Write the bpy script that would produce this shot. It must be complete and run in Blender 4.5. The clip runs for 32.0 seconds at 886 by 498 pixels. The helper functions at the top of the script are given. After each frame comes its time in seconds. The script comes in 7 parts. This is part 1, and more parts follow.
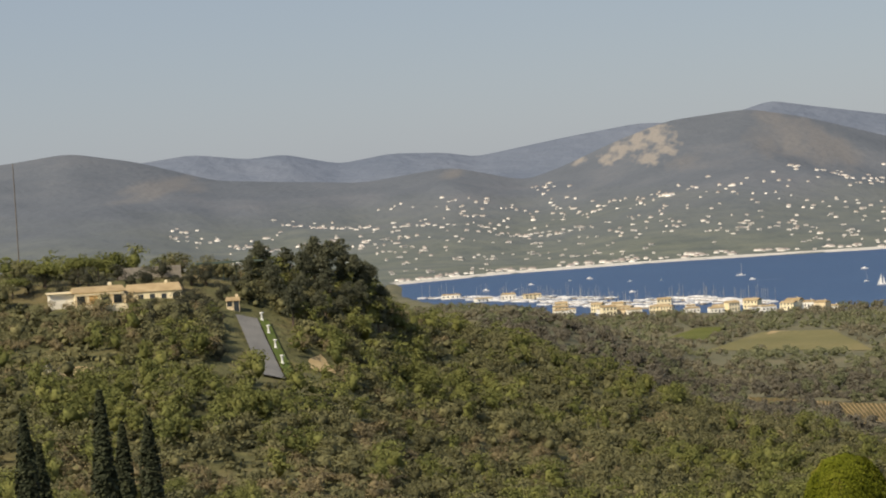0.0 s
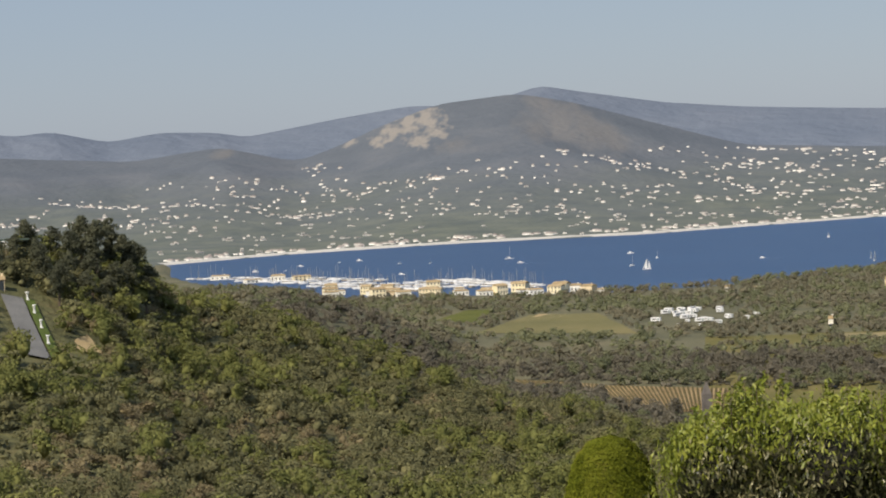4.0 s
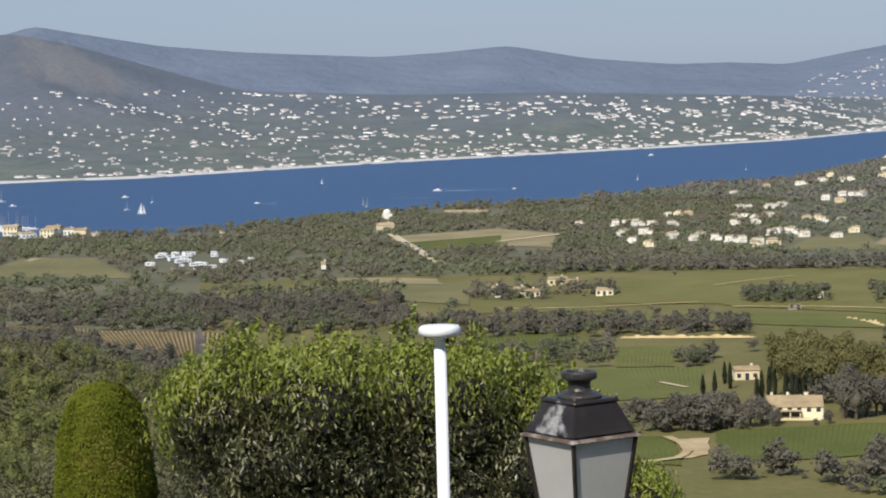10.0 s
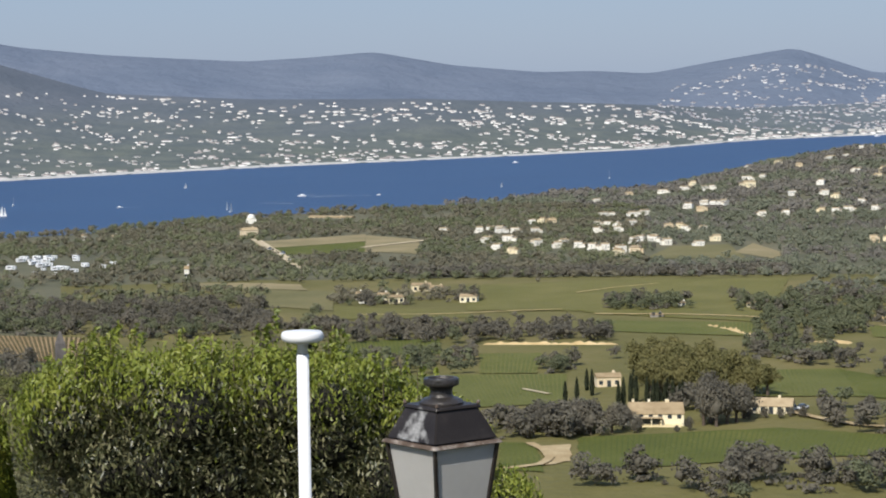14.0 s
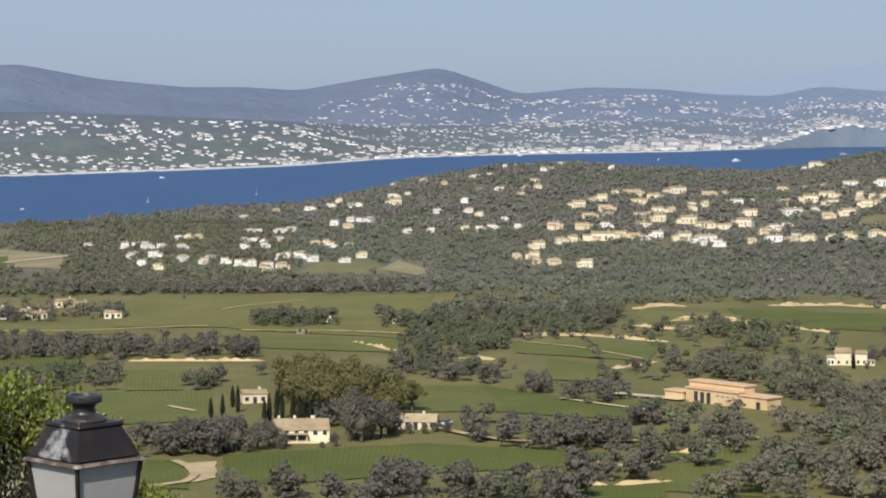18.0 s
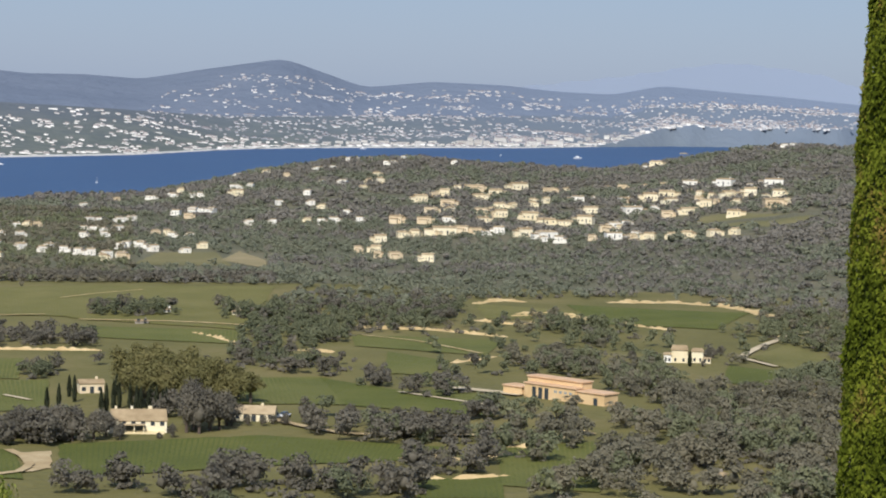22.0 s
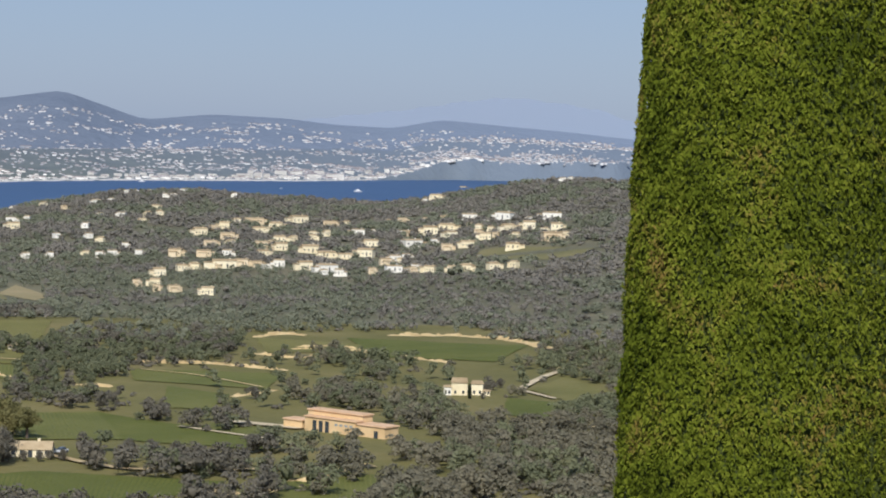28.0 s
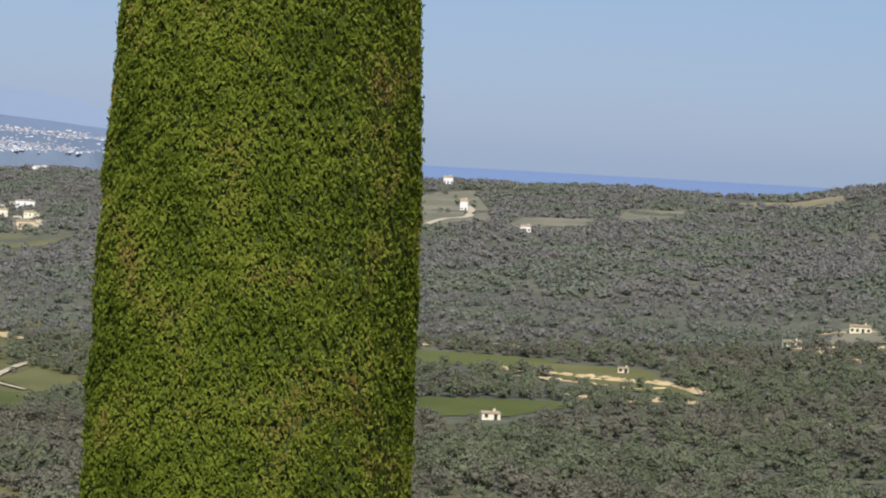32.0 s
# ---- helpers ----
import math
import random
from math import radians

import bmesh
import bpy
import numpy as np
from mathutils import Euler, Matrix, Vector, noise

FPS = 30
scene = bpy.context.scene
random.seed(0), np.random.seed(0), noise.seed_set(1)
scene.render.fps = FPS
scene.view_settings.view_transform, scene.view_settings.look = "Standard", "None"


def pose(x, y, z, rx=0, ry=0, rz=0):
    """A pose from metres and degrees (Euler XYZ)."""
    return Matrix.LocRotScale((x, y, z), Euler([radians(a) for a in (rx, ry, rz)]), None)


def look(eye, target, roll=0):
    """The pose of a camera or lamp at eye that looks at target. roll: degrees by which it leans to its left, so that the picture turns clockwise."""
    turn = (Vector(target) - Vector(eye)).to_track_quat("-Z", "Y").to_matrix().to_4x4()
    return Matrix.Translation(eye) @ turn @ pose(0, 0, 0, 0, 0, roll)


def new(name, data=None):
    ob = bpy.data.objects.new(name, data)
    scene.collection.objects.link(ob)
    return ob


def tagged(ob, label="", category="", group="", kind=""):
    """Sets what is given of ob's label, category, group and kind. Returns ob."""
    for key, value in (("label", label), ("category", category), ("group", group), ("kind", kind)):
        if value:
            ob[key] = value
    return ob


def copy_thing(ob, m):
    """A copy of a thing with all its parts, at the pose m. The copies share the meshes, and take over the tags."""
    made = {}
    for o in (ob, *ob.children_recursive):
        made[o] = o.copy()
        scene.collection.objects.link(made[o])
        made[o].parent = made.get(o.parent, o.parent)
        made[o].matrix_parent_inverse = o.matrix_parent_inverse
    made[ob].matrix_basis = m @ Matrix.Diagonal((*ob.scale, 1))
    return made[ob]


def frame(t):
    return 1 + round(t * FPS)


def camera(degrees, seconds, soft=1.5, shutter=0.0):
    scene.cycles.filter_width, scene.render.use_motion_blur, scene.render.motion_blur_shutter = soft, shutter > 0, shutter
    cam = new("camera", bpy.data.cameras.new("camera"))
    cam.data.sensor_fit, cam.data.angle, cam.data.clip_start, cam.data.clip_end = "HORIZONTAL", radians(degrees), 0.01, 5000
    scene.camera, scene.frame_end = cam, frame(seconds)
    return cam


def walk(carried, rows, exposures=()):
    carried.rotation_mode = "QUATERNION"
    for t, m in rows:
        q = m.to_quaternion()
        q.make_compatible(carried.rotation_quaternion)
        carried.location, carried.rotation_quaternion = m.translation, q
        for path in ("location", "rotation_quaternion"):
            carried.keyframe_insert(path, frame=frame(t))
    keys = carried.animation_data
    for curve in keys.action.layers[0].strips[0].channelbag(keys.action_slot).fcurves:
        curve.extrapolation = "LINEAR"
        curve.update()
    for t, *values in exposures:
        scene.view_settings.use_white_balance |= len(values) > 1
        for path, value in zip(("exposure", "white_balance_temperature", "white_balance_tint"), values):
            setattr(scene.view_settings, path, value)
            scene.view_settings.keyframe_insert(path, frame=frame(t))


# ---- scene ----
# seconds, stops, kelvin, tint: the clip's own balance drifts from warm grey to blue
EXPOSURES = [(0, 0.1, 7700, 10), (2.5, 0.1, 7450, 10), (6.0, 0.1, 6700, 10), (9.0, 0.1, 6350, 10), (13.0, 0.1, 6200, 10), (22.0, 0.07, 6150, 11), (28.0, 0.02, 6050, 11), (32.0, 0.1, 5850, 11)]
# ================= camera =================
EYE_Z = 80.0
cam = camera(21.70, 32.0, soft=1.95)
# seconds, turn to the right, tilt up, lean (degrees)
PAN = "0.0 -20.794 -1.501 -3.363|0.5 -19.980 -1.642 -3.216|1.0 -19.328 -1.666 -3.127|1.5 -18.595 -1.712 -3.023|2.0 -17.915 -1.952 -2.993|2.5 -17.199 -1.971 -2.828|4.5 -14.091 -2.546 -2.586|5.0 -12.901 -3.222 -2.594|5.5 -11.972 -3.128 -2.598|6.0 -10.775 -3.269 -2.473|6.5 -9.329 -3.417 -2.271|7.0 -8.322 -3.446 -2.160|7.5 -7.155 -3.713 -2.021|8.0 -6.441 -3.822 -1.961|8.5 -5.387 -3.930 -1.783|9.0 -4.435 -3.975 -1.582|9.5 -3.588 -4.005 -1.640|10.0 -2.692 -4.063 -1.502|10.5 -2.081 -3.947 -1.453|11.0 -1.337 -3.936 -1.370|11.5 -0.834 -4.063 -1.164|12.0 -0.496 -4.071 -1.094|12.5 -0.251 -3.991 -1.029|13.0 0.0 -3.905 -1.033|13.5 0.361 -3.983 -0.935|15.5 2.085 -3.826 -0.764|16.0 3.090 -3.631 -0.648|16.5 4.674 -3.520 -0.413|17.0 6.657 -3.603 -0.365|17.5 8.412 -3.636 -0.319|18.0 9.447 -3.639 0.030|18.5 10.404 -3.794 0.460|19.0 11.035 -3.830 0.573|19.5 11.507 -3.743 0.634|20.0 11.682 -3.771 0.731|20.5 11.959 -3.771 0.778|21.0 12.167 -3.808 0.920|21.5 12.619 -3.690 0.891|22.0 13.384 -3.763 1.249|22.5 14.010 -3.759 1.206|23.0 14.424 -3.647 1.219|23.5 14.787 -3.743 1.242|24.0 14.961 -3.626 1.199|24.5 15.134 -3.685 1.289|26.5 16.420 -3.522 1.197|27.0 16.971 -3.297 1.268|27.5 17.839 -2.916 1.324|28.0 18.811 -2.811 1.529|28.5 19.968 -2.811 1.849|29.0 21.298 -2.735 2.335|29.5 22.668 -2.495 2.759|30.0 23.599 -2.386 3.133|30.5 25.129 -2.094 2.966|31.0 27.914 -1.711 3.505|31.5 30.565 -2.286 3.350|32.0 31.791 -2.485 3.189"

DRIFT_T, DRIFT_X = [0, 24, 30, 31, 32], [0.0, 0.026, 0.034, 0.040, 0.046]      # the hand sways a little


def view(turn, tilt, lean, t):
    eye = Vector((float(np.interp(t, DRIFT_T, DRIFT_X)), 0.0, EYE_Z))
    a, e = radians(turn), radians(tilt)
    way = Vector((math.sin(a) * math.cos(e), math.cos(a) * math.cos(e), math.sin(e)))
    return look(eye, eye + way * 10, lean)


ROWS = [tuple(float(v) for v in row.split()) for row in PAN.split("|")]
walk(cam, [(t, view(turn, tilt, lean, t)) for t, turn, tilt, lean in ROWS], exposures=EXPOSURES)
# ================= daylight =================
SUN_EL, SUN_AZ = 45.0, 205.0      # degrees; azimuth clockwise from +y
world = bpy.data.worlds.new("sky")
scene.world = world
world.use_nodes = True
wn = world.node_tree
wn.nodes.clear()
sky = wn.nodes.new("ShaderNodeTexSky")
sky.sky_type = 'NISHITA'
sky.sun_disc = False
sky.sun_elevation, sky.sun_rotation = radians(SUN_EL), radians(SUN_AZ)
sky.altitude, sky.air_density, sky.dust_density, sky.ozone_density = 100, 1.0, 0.6, 2.0
bg = wn.nodes.new("ShaderNodeBackground")
bg.inputs[1].default_value = 0.075
wo = wn.nodes.new("ShaderNodeOutputWorld")
haze = wn.nodes.new("ShaderNodeMix")          # thin summer haze over the whole sky
haze.data_type = 'RGBA'
haze.inputs[0].default_value = 0.62
haze.inputs[7].default_value = (3.95, 5.2, 7.8, 1)
wn.links.new(sky.outputs[0], haze.inputs[6])
wn.links.new(haze.outputs[2], bg.inputs[0])
wn.links.new(bg.outputs[0], wo.inputs[0])

sun_data = bpy.data.lights.new("sun", 'SUN')
sun_data.energy, sun_data.angle, sun_data.color = 4.5, radians(0.53), (1.0, 0.93, 0.82)
sun_ob = new("sun", sun_data)
sa, se = radians(SUN_AZ), radians(SUN_EL)
sun_way = Vector((math.sin(sa) * math.cos(se), math.cos(sa) * math.cos(se), math.sin(se)))
sun_ob.matrix_world = look(sun_way * 50 + Vector((0, 0, 100)), Vector((0, 0, 100)))
# ================= lie of the land =================
AZ_GRID = np.arange(-180.0, 180.01, 0.05)


def profile(pairs, soft=0.25):
    """A smooth curve over the compass from a few (azimuth, value) knots."""
    xs, ys = zip(*pairs)
    v = np.interp(AZ_GRID, xs, ys)
    k = np.exp(-0.5 * (np.arange(-30, 31) * 0.05 / soft) ** 2)
    v = np.convolve(np.pad(v, 30, mode="edge"), k / k.sum(), mode="valid")
    return lambda a: np.interp(a, AZ_GRID, v)


near_el = profile([(-60, -2.2), (-33, -1.75), (-27.5, -1.7), (-25.5, -2.0), (-23.6, -2.4), (-22.6, -2.75), (-21.8, -3.6),
                   (-20.6, -3.85), (-19, -4.3), (-17.9, -4.8), (-16.3, -5.45), (-15.2, -6.05), (-13.8, -6.65), (-12.0, -7.1), (-9.6, -8.1), (-6, -10.5), (0, -13), (60, -13)])
rear_el = profile([(-60, -3.4), (-23.2, -3.35), (-21.3, -3.2), (-19.65, -3.2), (-18.1, -3.45), (-17.0, -3.8), (-15.9, -4.25), (-15.1, -4.7), (-14.3, -5.2), (-13.5, -6.0), (-12.5, -7), (60, -9)])
REAR_R = 850.0
near_r = profile([(-60, 480), (-27, 480), (-24, 495), (-20, 540), (-18, 560), (-16, 545), (-13, 500), (-9.6, 430), (-6, 400), (0, 400)], 1.0)
mid_el = profile([(-8, -3.6), (-4, -3.2), (0, -3.12), (2.9, -3.1), (5.65, -2.62), (8.4, -2.1), (10.7, -1.63), (12.6, -1.57), (15.1, -1.72), (17.5, -1.73),
                  (19.6, -1.38), (21.7, -1.06), (23.3, -1.02), (26, -0.9), (31, -0.85), (33.3, -0.78), (36, -0.73), (38.9, -0.82), (40.5, -0.75), (41.6, -0.45), (43, -0.28), (60, 0.3)])
mid_r = profile([(-8, 1450), (0, 1560), (2.9, 1600), (5.65, 1700), (8.4, 1800), (10.7, 1900), (19, 1950), (23, 1850), (31, 1750), (60, 1600)], 0.6)
mid_foot = profile([(-8, 1420), (0, 1400), (5, 1290), (10, 1180), (15, 1110), (20, 1020), (25, 850), (30, 660), (43, 540), (60, 450)], 0.8)
near_shore = profile([(-60, 9000), (-22.8, 9000), (-22.2, 1780), (-21, 1560), (-17.5, 1345), (-15, 1320), (-12, 1290), (-10, 1300), (-8, 1315), (-4.3, 1431), (0, 1530), (2, 1580), (5, 1740),
                      (10, 2150), (26, 2350), (60, 2400)], 0.2)
far_shore = profile([(-60, 1960), (-22.4, 1958), (-19.2, 2073), (-15, 2151), (-10, 2182), (-6.3, 2326), (0, 2574), (3, 2720), (5.85, 2900), (8.4, 3297), (10.8, 3498),
                     (15.4, 3757), (19, 4205), (23, 4300), (26, 4800), (28, 6000), (60, 6000)], 0.3)
far_el = profile([(-60, 1.0), (-31.5, 1.2), (-29.85, 1.4), (-28.2, 1.1), (-26.3, 0.53), (-22.7, 0.26), (-20.5, 0.54), (-18.65, 0.08), (-17.65, 0.4), (-16.5, 0.88), (-15.1, 1.36),
                  (-13.1, 1.53), (-11.75, 1.24), (-9, 0.42), (-7.6, 0.0), (-4, -0.2), (0, -0.25), (5, -0.45), (8, -0.6), (12, -0.5), (16, -0.45), (20, -0.6), (30, -0.9)])
far_r = profile([(-60, 3300), (0, 3300), (5, 3500), (8, 3900), (12, 4150), (20, 4500), (30, 4600)], 0.6)
back_el = profile([(-60, 0.6), (-33, 0.8), (-28.2, 1.08), (-26.83, 1.23), (-25.46, 1.03), (-24.62, 1.12), (-23.24, 0.79), (-21.96, 0.98), (-20.57, 0.92), (-19.87, 0.77), (-17.6, 1.13), (-15.8, 1.37),
                   (-14.2, 1.3), (-13.0, 1.6), (-12.57, 1.74), (-11.74, 1.57), (-9.52, 1.17), (-7.57, 0.97), (-6.2, 0.88), (-4.1, 0.76), (-2.5, 0.84), (-0.96, 0.96), (1.0, 0.59), (3.1, 0.39), (4.5, 0.4),
                   (5.87, 0.31), (7.3, 0.57), (9.37, 0.9), (10.4, 0.55), (11.36, 0.22), (13.0, 0.4), (14.8, 0.35), (16.1, 0.22), (17.5, 0.17), (18.7, 0.42), (20.2, 0.3), (21.7, 0.2), (24, 0.0), (27, -1.0), (60, -1.0)], 0.18)
dip = profile([(-60, 8.5), (-27, 8.5), (-25, 11.2), (-18, 14.5), (60, 14.5)], 0.5)
BACK_R = 4750.0


def tang(deg):
    return np.tan(np.radians(deg))


def smooth(u):
    u = np.clip(u, 0, 1)
    return u * u * (3 - 2 * u)


def bumps(x, y, size, seed):
    """Cheap rolling relief, about -1 to 1."""
    rng = np.random.RandomState(seed)
    v = np.zeros_like(x)
    for k in range(4):
        for _ in range(4):
            a, ph = rng.uniform(0, 6.28, 2)
            w = 6.28 / (size / 1.9 ** k) * rng.uniform(0.7, 1.3)
            v = v + np.sin((x * np.cos(a) + y * np.sin(a)) * w + ph) * 0.25 / 1.8 ** k
    return v


def ground(x, y):
    """Height of the land at plan places (arrays)."""
    x, y = np.asarray(x, float), np.asarray(y, float)
    r = np.hypot(x, y) + 1e-6
    a = np.degrees(np.arctan2(x, y))
    floor = 3.0 + 0.8 * bumps(x, y, 300, 5)
    terrace = np.where(r < 3.6, EYE_Z - 1.6, EYE_Z - 5.0 - np.maximum(r - 12, 0) * tang(dip(a)))
    z = np.maximum(floor, terrace)
    # the wooded spur across the dip
    rc, el = near_r(a), near_el(a)
    u = (r - 200) / (rc - 200)
    e = -11.5 + (el + 11.5) * np.clip(u, 0, 1)
    front = EYE_Z + r * tang(e)
    top = EYE_Z + rc * tang(el)
    spur = np.where(r < rc, front, 3 + (top - 3) * (1 - smooth((r - rc) / 260)))
    # the darker spur behind it
    top = EYE_Z + REAR_R * tang(rear_el(a))
    rear = np.where(r < REAR_R, 3 + (top - 3) * smooth((r - 560) / (REAR_R - 560)), 3 + (top - 3) * (1 - smooth((r - REAR_R) / 220)))
    z = np.where((a < -10) & (r > 560), np.maximum(z, rear), z)
    z = np.maximum(z, np.where(r > 200, spur, -50)) + np.where((r > 120) & (r < 1000), 1.0, 0.0) * bumps(x, y, 90, 7) * smooth((z - 6) / 20) * 1.2
    # the village hill and the forested ridge
    rc, r0, zc = mid_r(a), mid_foot(a), EYE_Z + mid_r(a) * tang(mid_el(a))
    u = (r - r0) / (rc - r0)
    up = floor + (zc - floor) * np.clip(u, 0, 1) ** 1.15
    ridge = np.where(r < rc, up, zc * (1 - smooth((r - rc) / 420)))
    z = np.where((r > r0) & (a > -8), np.maximum(z, ridge) + bumps(x, y, 220, 9) * 2.2 * smooth(u * 3) * (r < rc + 200), z)
    # the bay
    bay = (r > near_shore(a)) & (r < far_shore(a))
    edge = np.minimum(r - near_shore(a), far_shore(a) - r)
    shore_in = np.where(r <= near_shore(a), near_shore(a) - r, r - far_shore(a))
    z = np.where(bay, -0.3 - np.minimum(edge, 60) * 0.05, np.where(a > -8, z, np.minimum(z, 0.5 + np.maximum(shore_in, 0) * 0.08 + 1000.0 * (r < 1000))))
    # the far side
    rs = np.minimum(far_shore(a), 4600)
    far = r > rs
    u = (r - rs) / (far_r(a) - rs)
    shore_e = np.degrees(np.arctan2(-(EYE_Z - 0.6), rs))
    e = shore_e + (far_el(a) - shore_e) * np.clip(u, 0, 1) ** 1.1
    za = np.where(r < far_r(a), EYE_Z + r * tang(e), (EYE_Z + far_r(a) * tang(far_el(a))) * (1 - smooth((r - far_r(a)) / 500)))
    za = za + bumps(x, y, 420, 11) * 9 * smooth(u * 1.5) * smooth((far_r(a) - r) / 300 + 0.15)
    u = (r - 3700) / (BACK_R - 3700)
    e = -1.6 + (back_el(a) + 1.6) * np.clip(u, 0, 1)
    zb = np.where(r < BACK_R, EYE_Z + r * tang(e), (EYE_Z + BACK_R * tang(back_el(a))) * (1 - smooth((r - BACK_R) / 150)))
    zb = np.where(r > 3700, zb, -50) + bumps(x, y, 500, 13) * 8 * smooth(u * 2) * smooth((BACK_R - r) / 300)
    return np.where(far & (a < 27), np.maximum(np.maximum(za, zb), 0.4), np.where(far, -3.0, z))
# ================= materials =================
def material(name, stops, scale=1.0, rough=0.9, grain=6.0, bump=0.3, metal=0.0, random_amount=0.0, island=False, spec=0.25, mottled=0.5, coat=0.0, translucent=0.0):
    """A node material: colours over coarse noise, finer grain on top, relief from the grain. scale: metres of the coarse patches."""
    m = bpy.data.materials.new(name)
    m.use_nodes = True
    nt = m.node_tree
    b = nt.nodes["Principled BSDF"]
    geo = nt.nodes.new("ShaderNodeNewGeometry")
    n1 = nt.nodes.new("ShaderNodeTexNoise")
    n1.inputs["Scale"].default_value, n1.inputs["Detail"].default_value = 1.0 / scale, 5.0
    n2 = nt.nodes.new("ShaderNodeTexNoise")
    n2.inputs["Scale"].default_value, n2.inputs["Detail"].default_value = grain / scale, 6.0
    nt.links.new(geo.outputs["Position"], n1.inputs["Vector"])
    nt.links.new(geo.outputs["Position"], n2.inputs["Vector"])
    mix = nt.nodes.new("ShaderNodeMath")
    mix.operation = 'MULTIPLY_ADD'
    nt.links.new(n2.outputs[0], mix.inputs[0])
    mix.inputs[1].default_value = mottled
    sub = nt.nodes.new("ShaderNodeMath")
    sub.operation = 'MULTIPLY_ADD'
    nt.links.new(n1.outputs[0], sub.inputs[0])
    sub.inputs[1].default_value, sub.inputs[2].default_value = 1.6, -0.3 - mottled * 0.5
    nt.links.new(sub.outputs[0], mix.inputs[2])
    last = mix
    if random_amount:
        src = geo.outputs["Random Per Island"]
        if not island:
            oi = nt.nodes.new("ShaderNodeObjectInfo")
            src = oi.outputs["Random"]
        ra = nt.nodes.new("ShaderNodeMath")
        ra.operation = 'MULTIPLY_ADD'
        nt.links.new(src, ra.inputs[0])
        ra.inputs[1].default_value = random_amount
        sh = nt.nodes.new("ShaderNodeMath")
        sh.operation = 'SUBTRACT'
        nt.links.new(mix.outputs[0], sh.inputs[0])
        sh.inputs[1].default_value = random_amount * 0.5
        nt.links.new(sh.outputs[0], ra.inputs[2])
        last = ra
    ramp = nt.nodes.new("ShaderNodeValToRGB")
    el = ramp.color_ramp.elements
    while len(el) < len(stops):
        el.new(0.5)
    for k, c in enumerate(stops):
        el[k].position = k / max(1, len(stops) - 1)
        el[k].color = (*c, 1)
    nt.links.new(last.outputs[0], ramp.inputs[0])
    nt.links.new(ramp.outputs[0], b.inputs["Base Color"])
    b.inputs["Roughness"].default_value = rough
    b.inputs["Metallic"].default_value = metal
    b.inputs["Specular IOR Level"].default_value = spec
    b.inputs["Coat Weight"].default_value = coat
    if bump:
        bn = nt.nodes.new("ShaderNodeBump")
        bn.inputs["Strength"].default_value = bump
        bn.inputs["Distance"].default_value = scale / grain
        nt.links.new(n2.outputs[0], bn.inputs["Height"])
        nt.links.new(bn.outputs[0], b.inputs["Normal"])
    if translucent:
        tr = nt.nodes.new("ShaderNodeBsdfTranslucent")
        nt.links.new(ramp.outputs[0], tr.inputs[0])
        ms = nt.nodes.new("ShaderNodeMixShader")
        ms.inputs[0].default_value = translucent
        nt.links.new(b.outputs[0], ms.inputs[1])
        nt.links.new(tr.outputs[0], ms.inputs[2])
        nt.links.new(ms.outputs[0], nt.nodes["Material Output"].inputs[0])
    return m


M = {}
M["wood_floor"] = material("woodland_floor", [(0.0565, 0.0621, 0.0282), (0.1017, 0.1017, 0.0452), (0.1808, 0.1356, 0.0678)], 14, bump=0.6)
M["valley"] = material("valley_grass", [(0.085, 0.088, 0.055), (0.125, 0.122, 0.074), (0.19, 0.165, 0.1)], 40, grain=14)
M["scrub_hill"] = material("scrub_hillside", [(0.0909, 0.0903, 0.0578), (0.1261, 0.1228, 0.0769), (0.1918, 0.1669, 0.1048)], 90, grain=12, bump=0.8)
def hillside(az, el, reach):
    """A place on the far slopes seen at that azimuth and elevation, and a reach."""
    rs = float(far_shore(az))
    low = math.degrees(math.atan2(-(EYE_Z - 0.6), rs))
    r = rs + min(1.0, max(0.0, (el - low) / (float(far_el(az)) - low)) ** (1 / 1.1)) * (float(far_r(az)) - rs)
    return r * math.sin(radians(az)), r * math.cos(radians(az)), EYE_Z + r * math.tan(radians(el)), reach


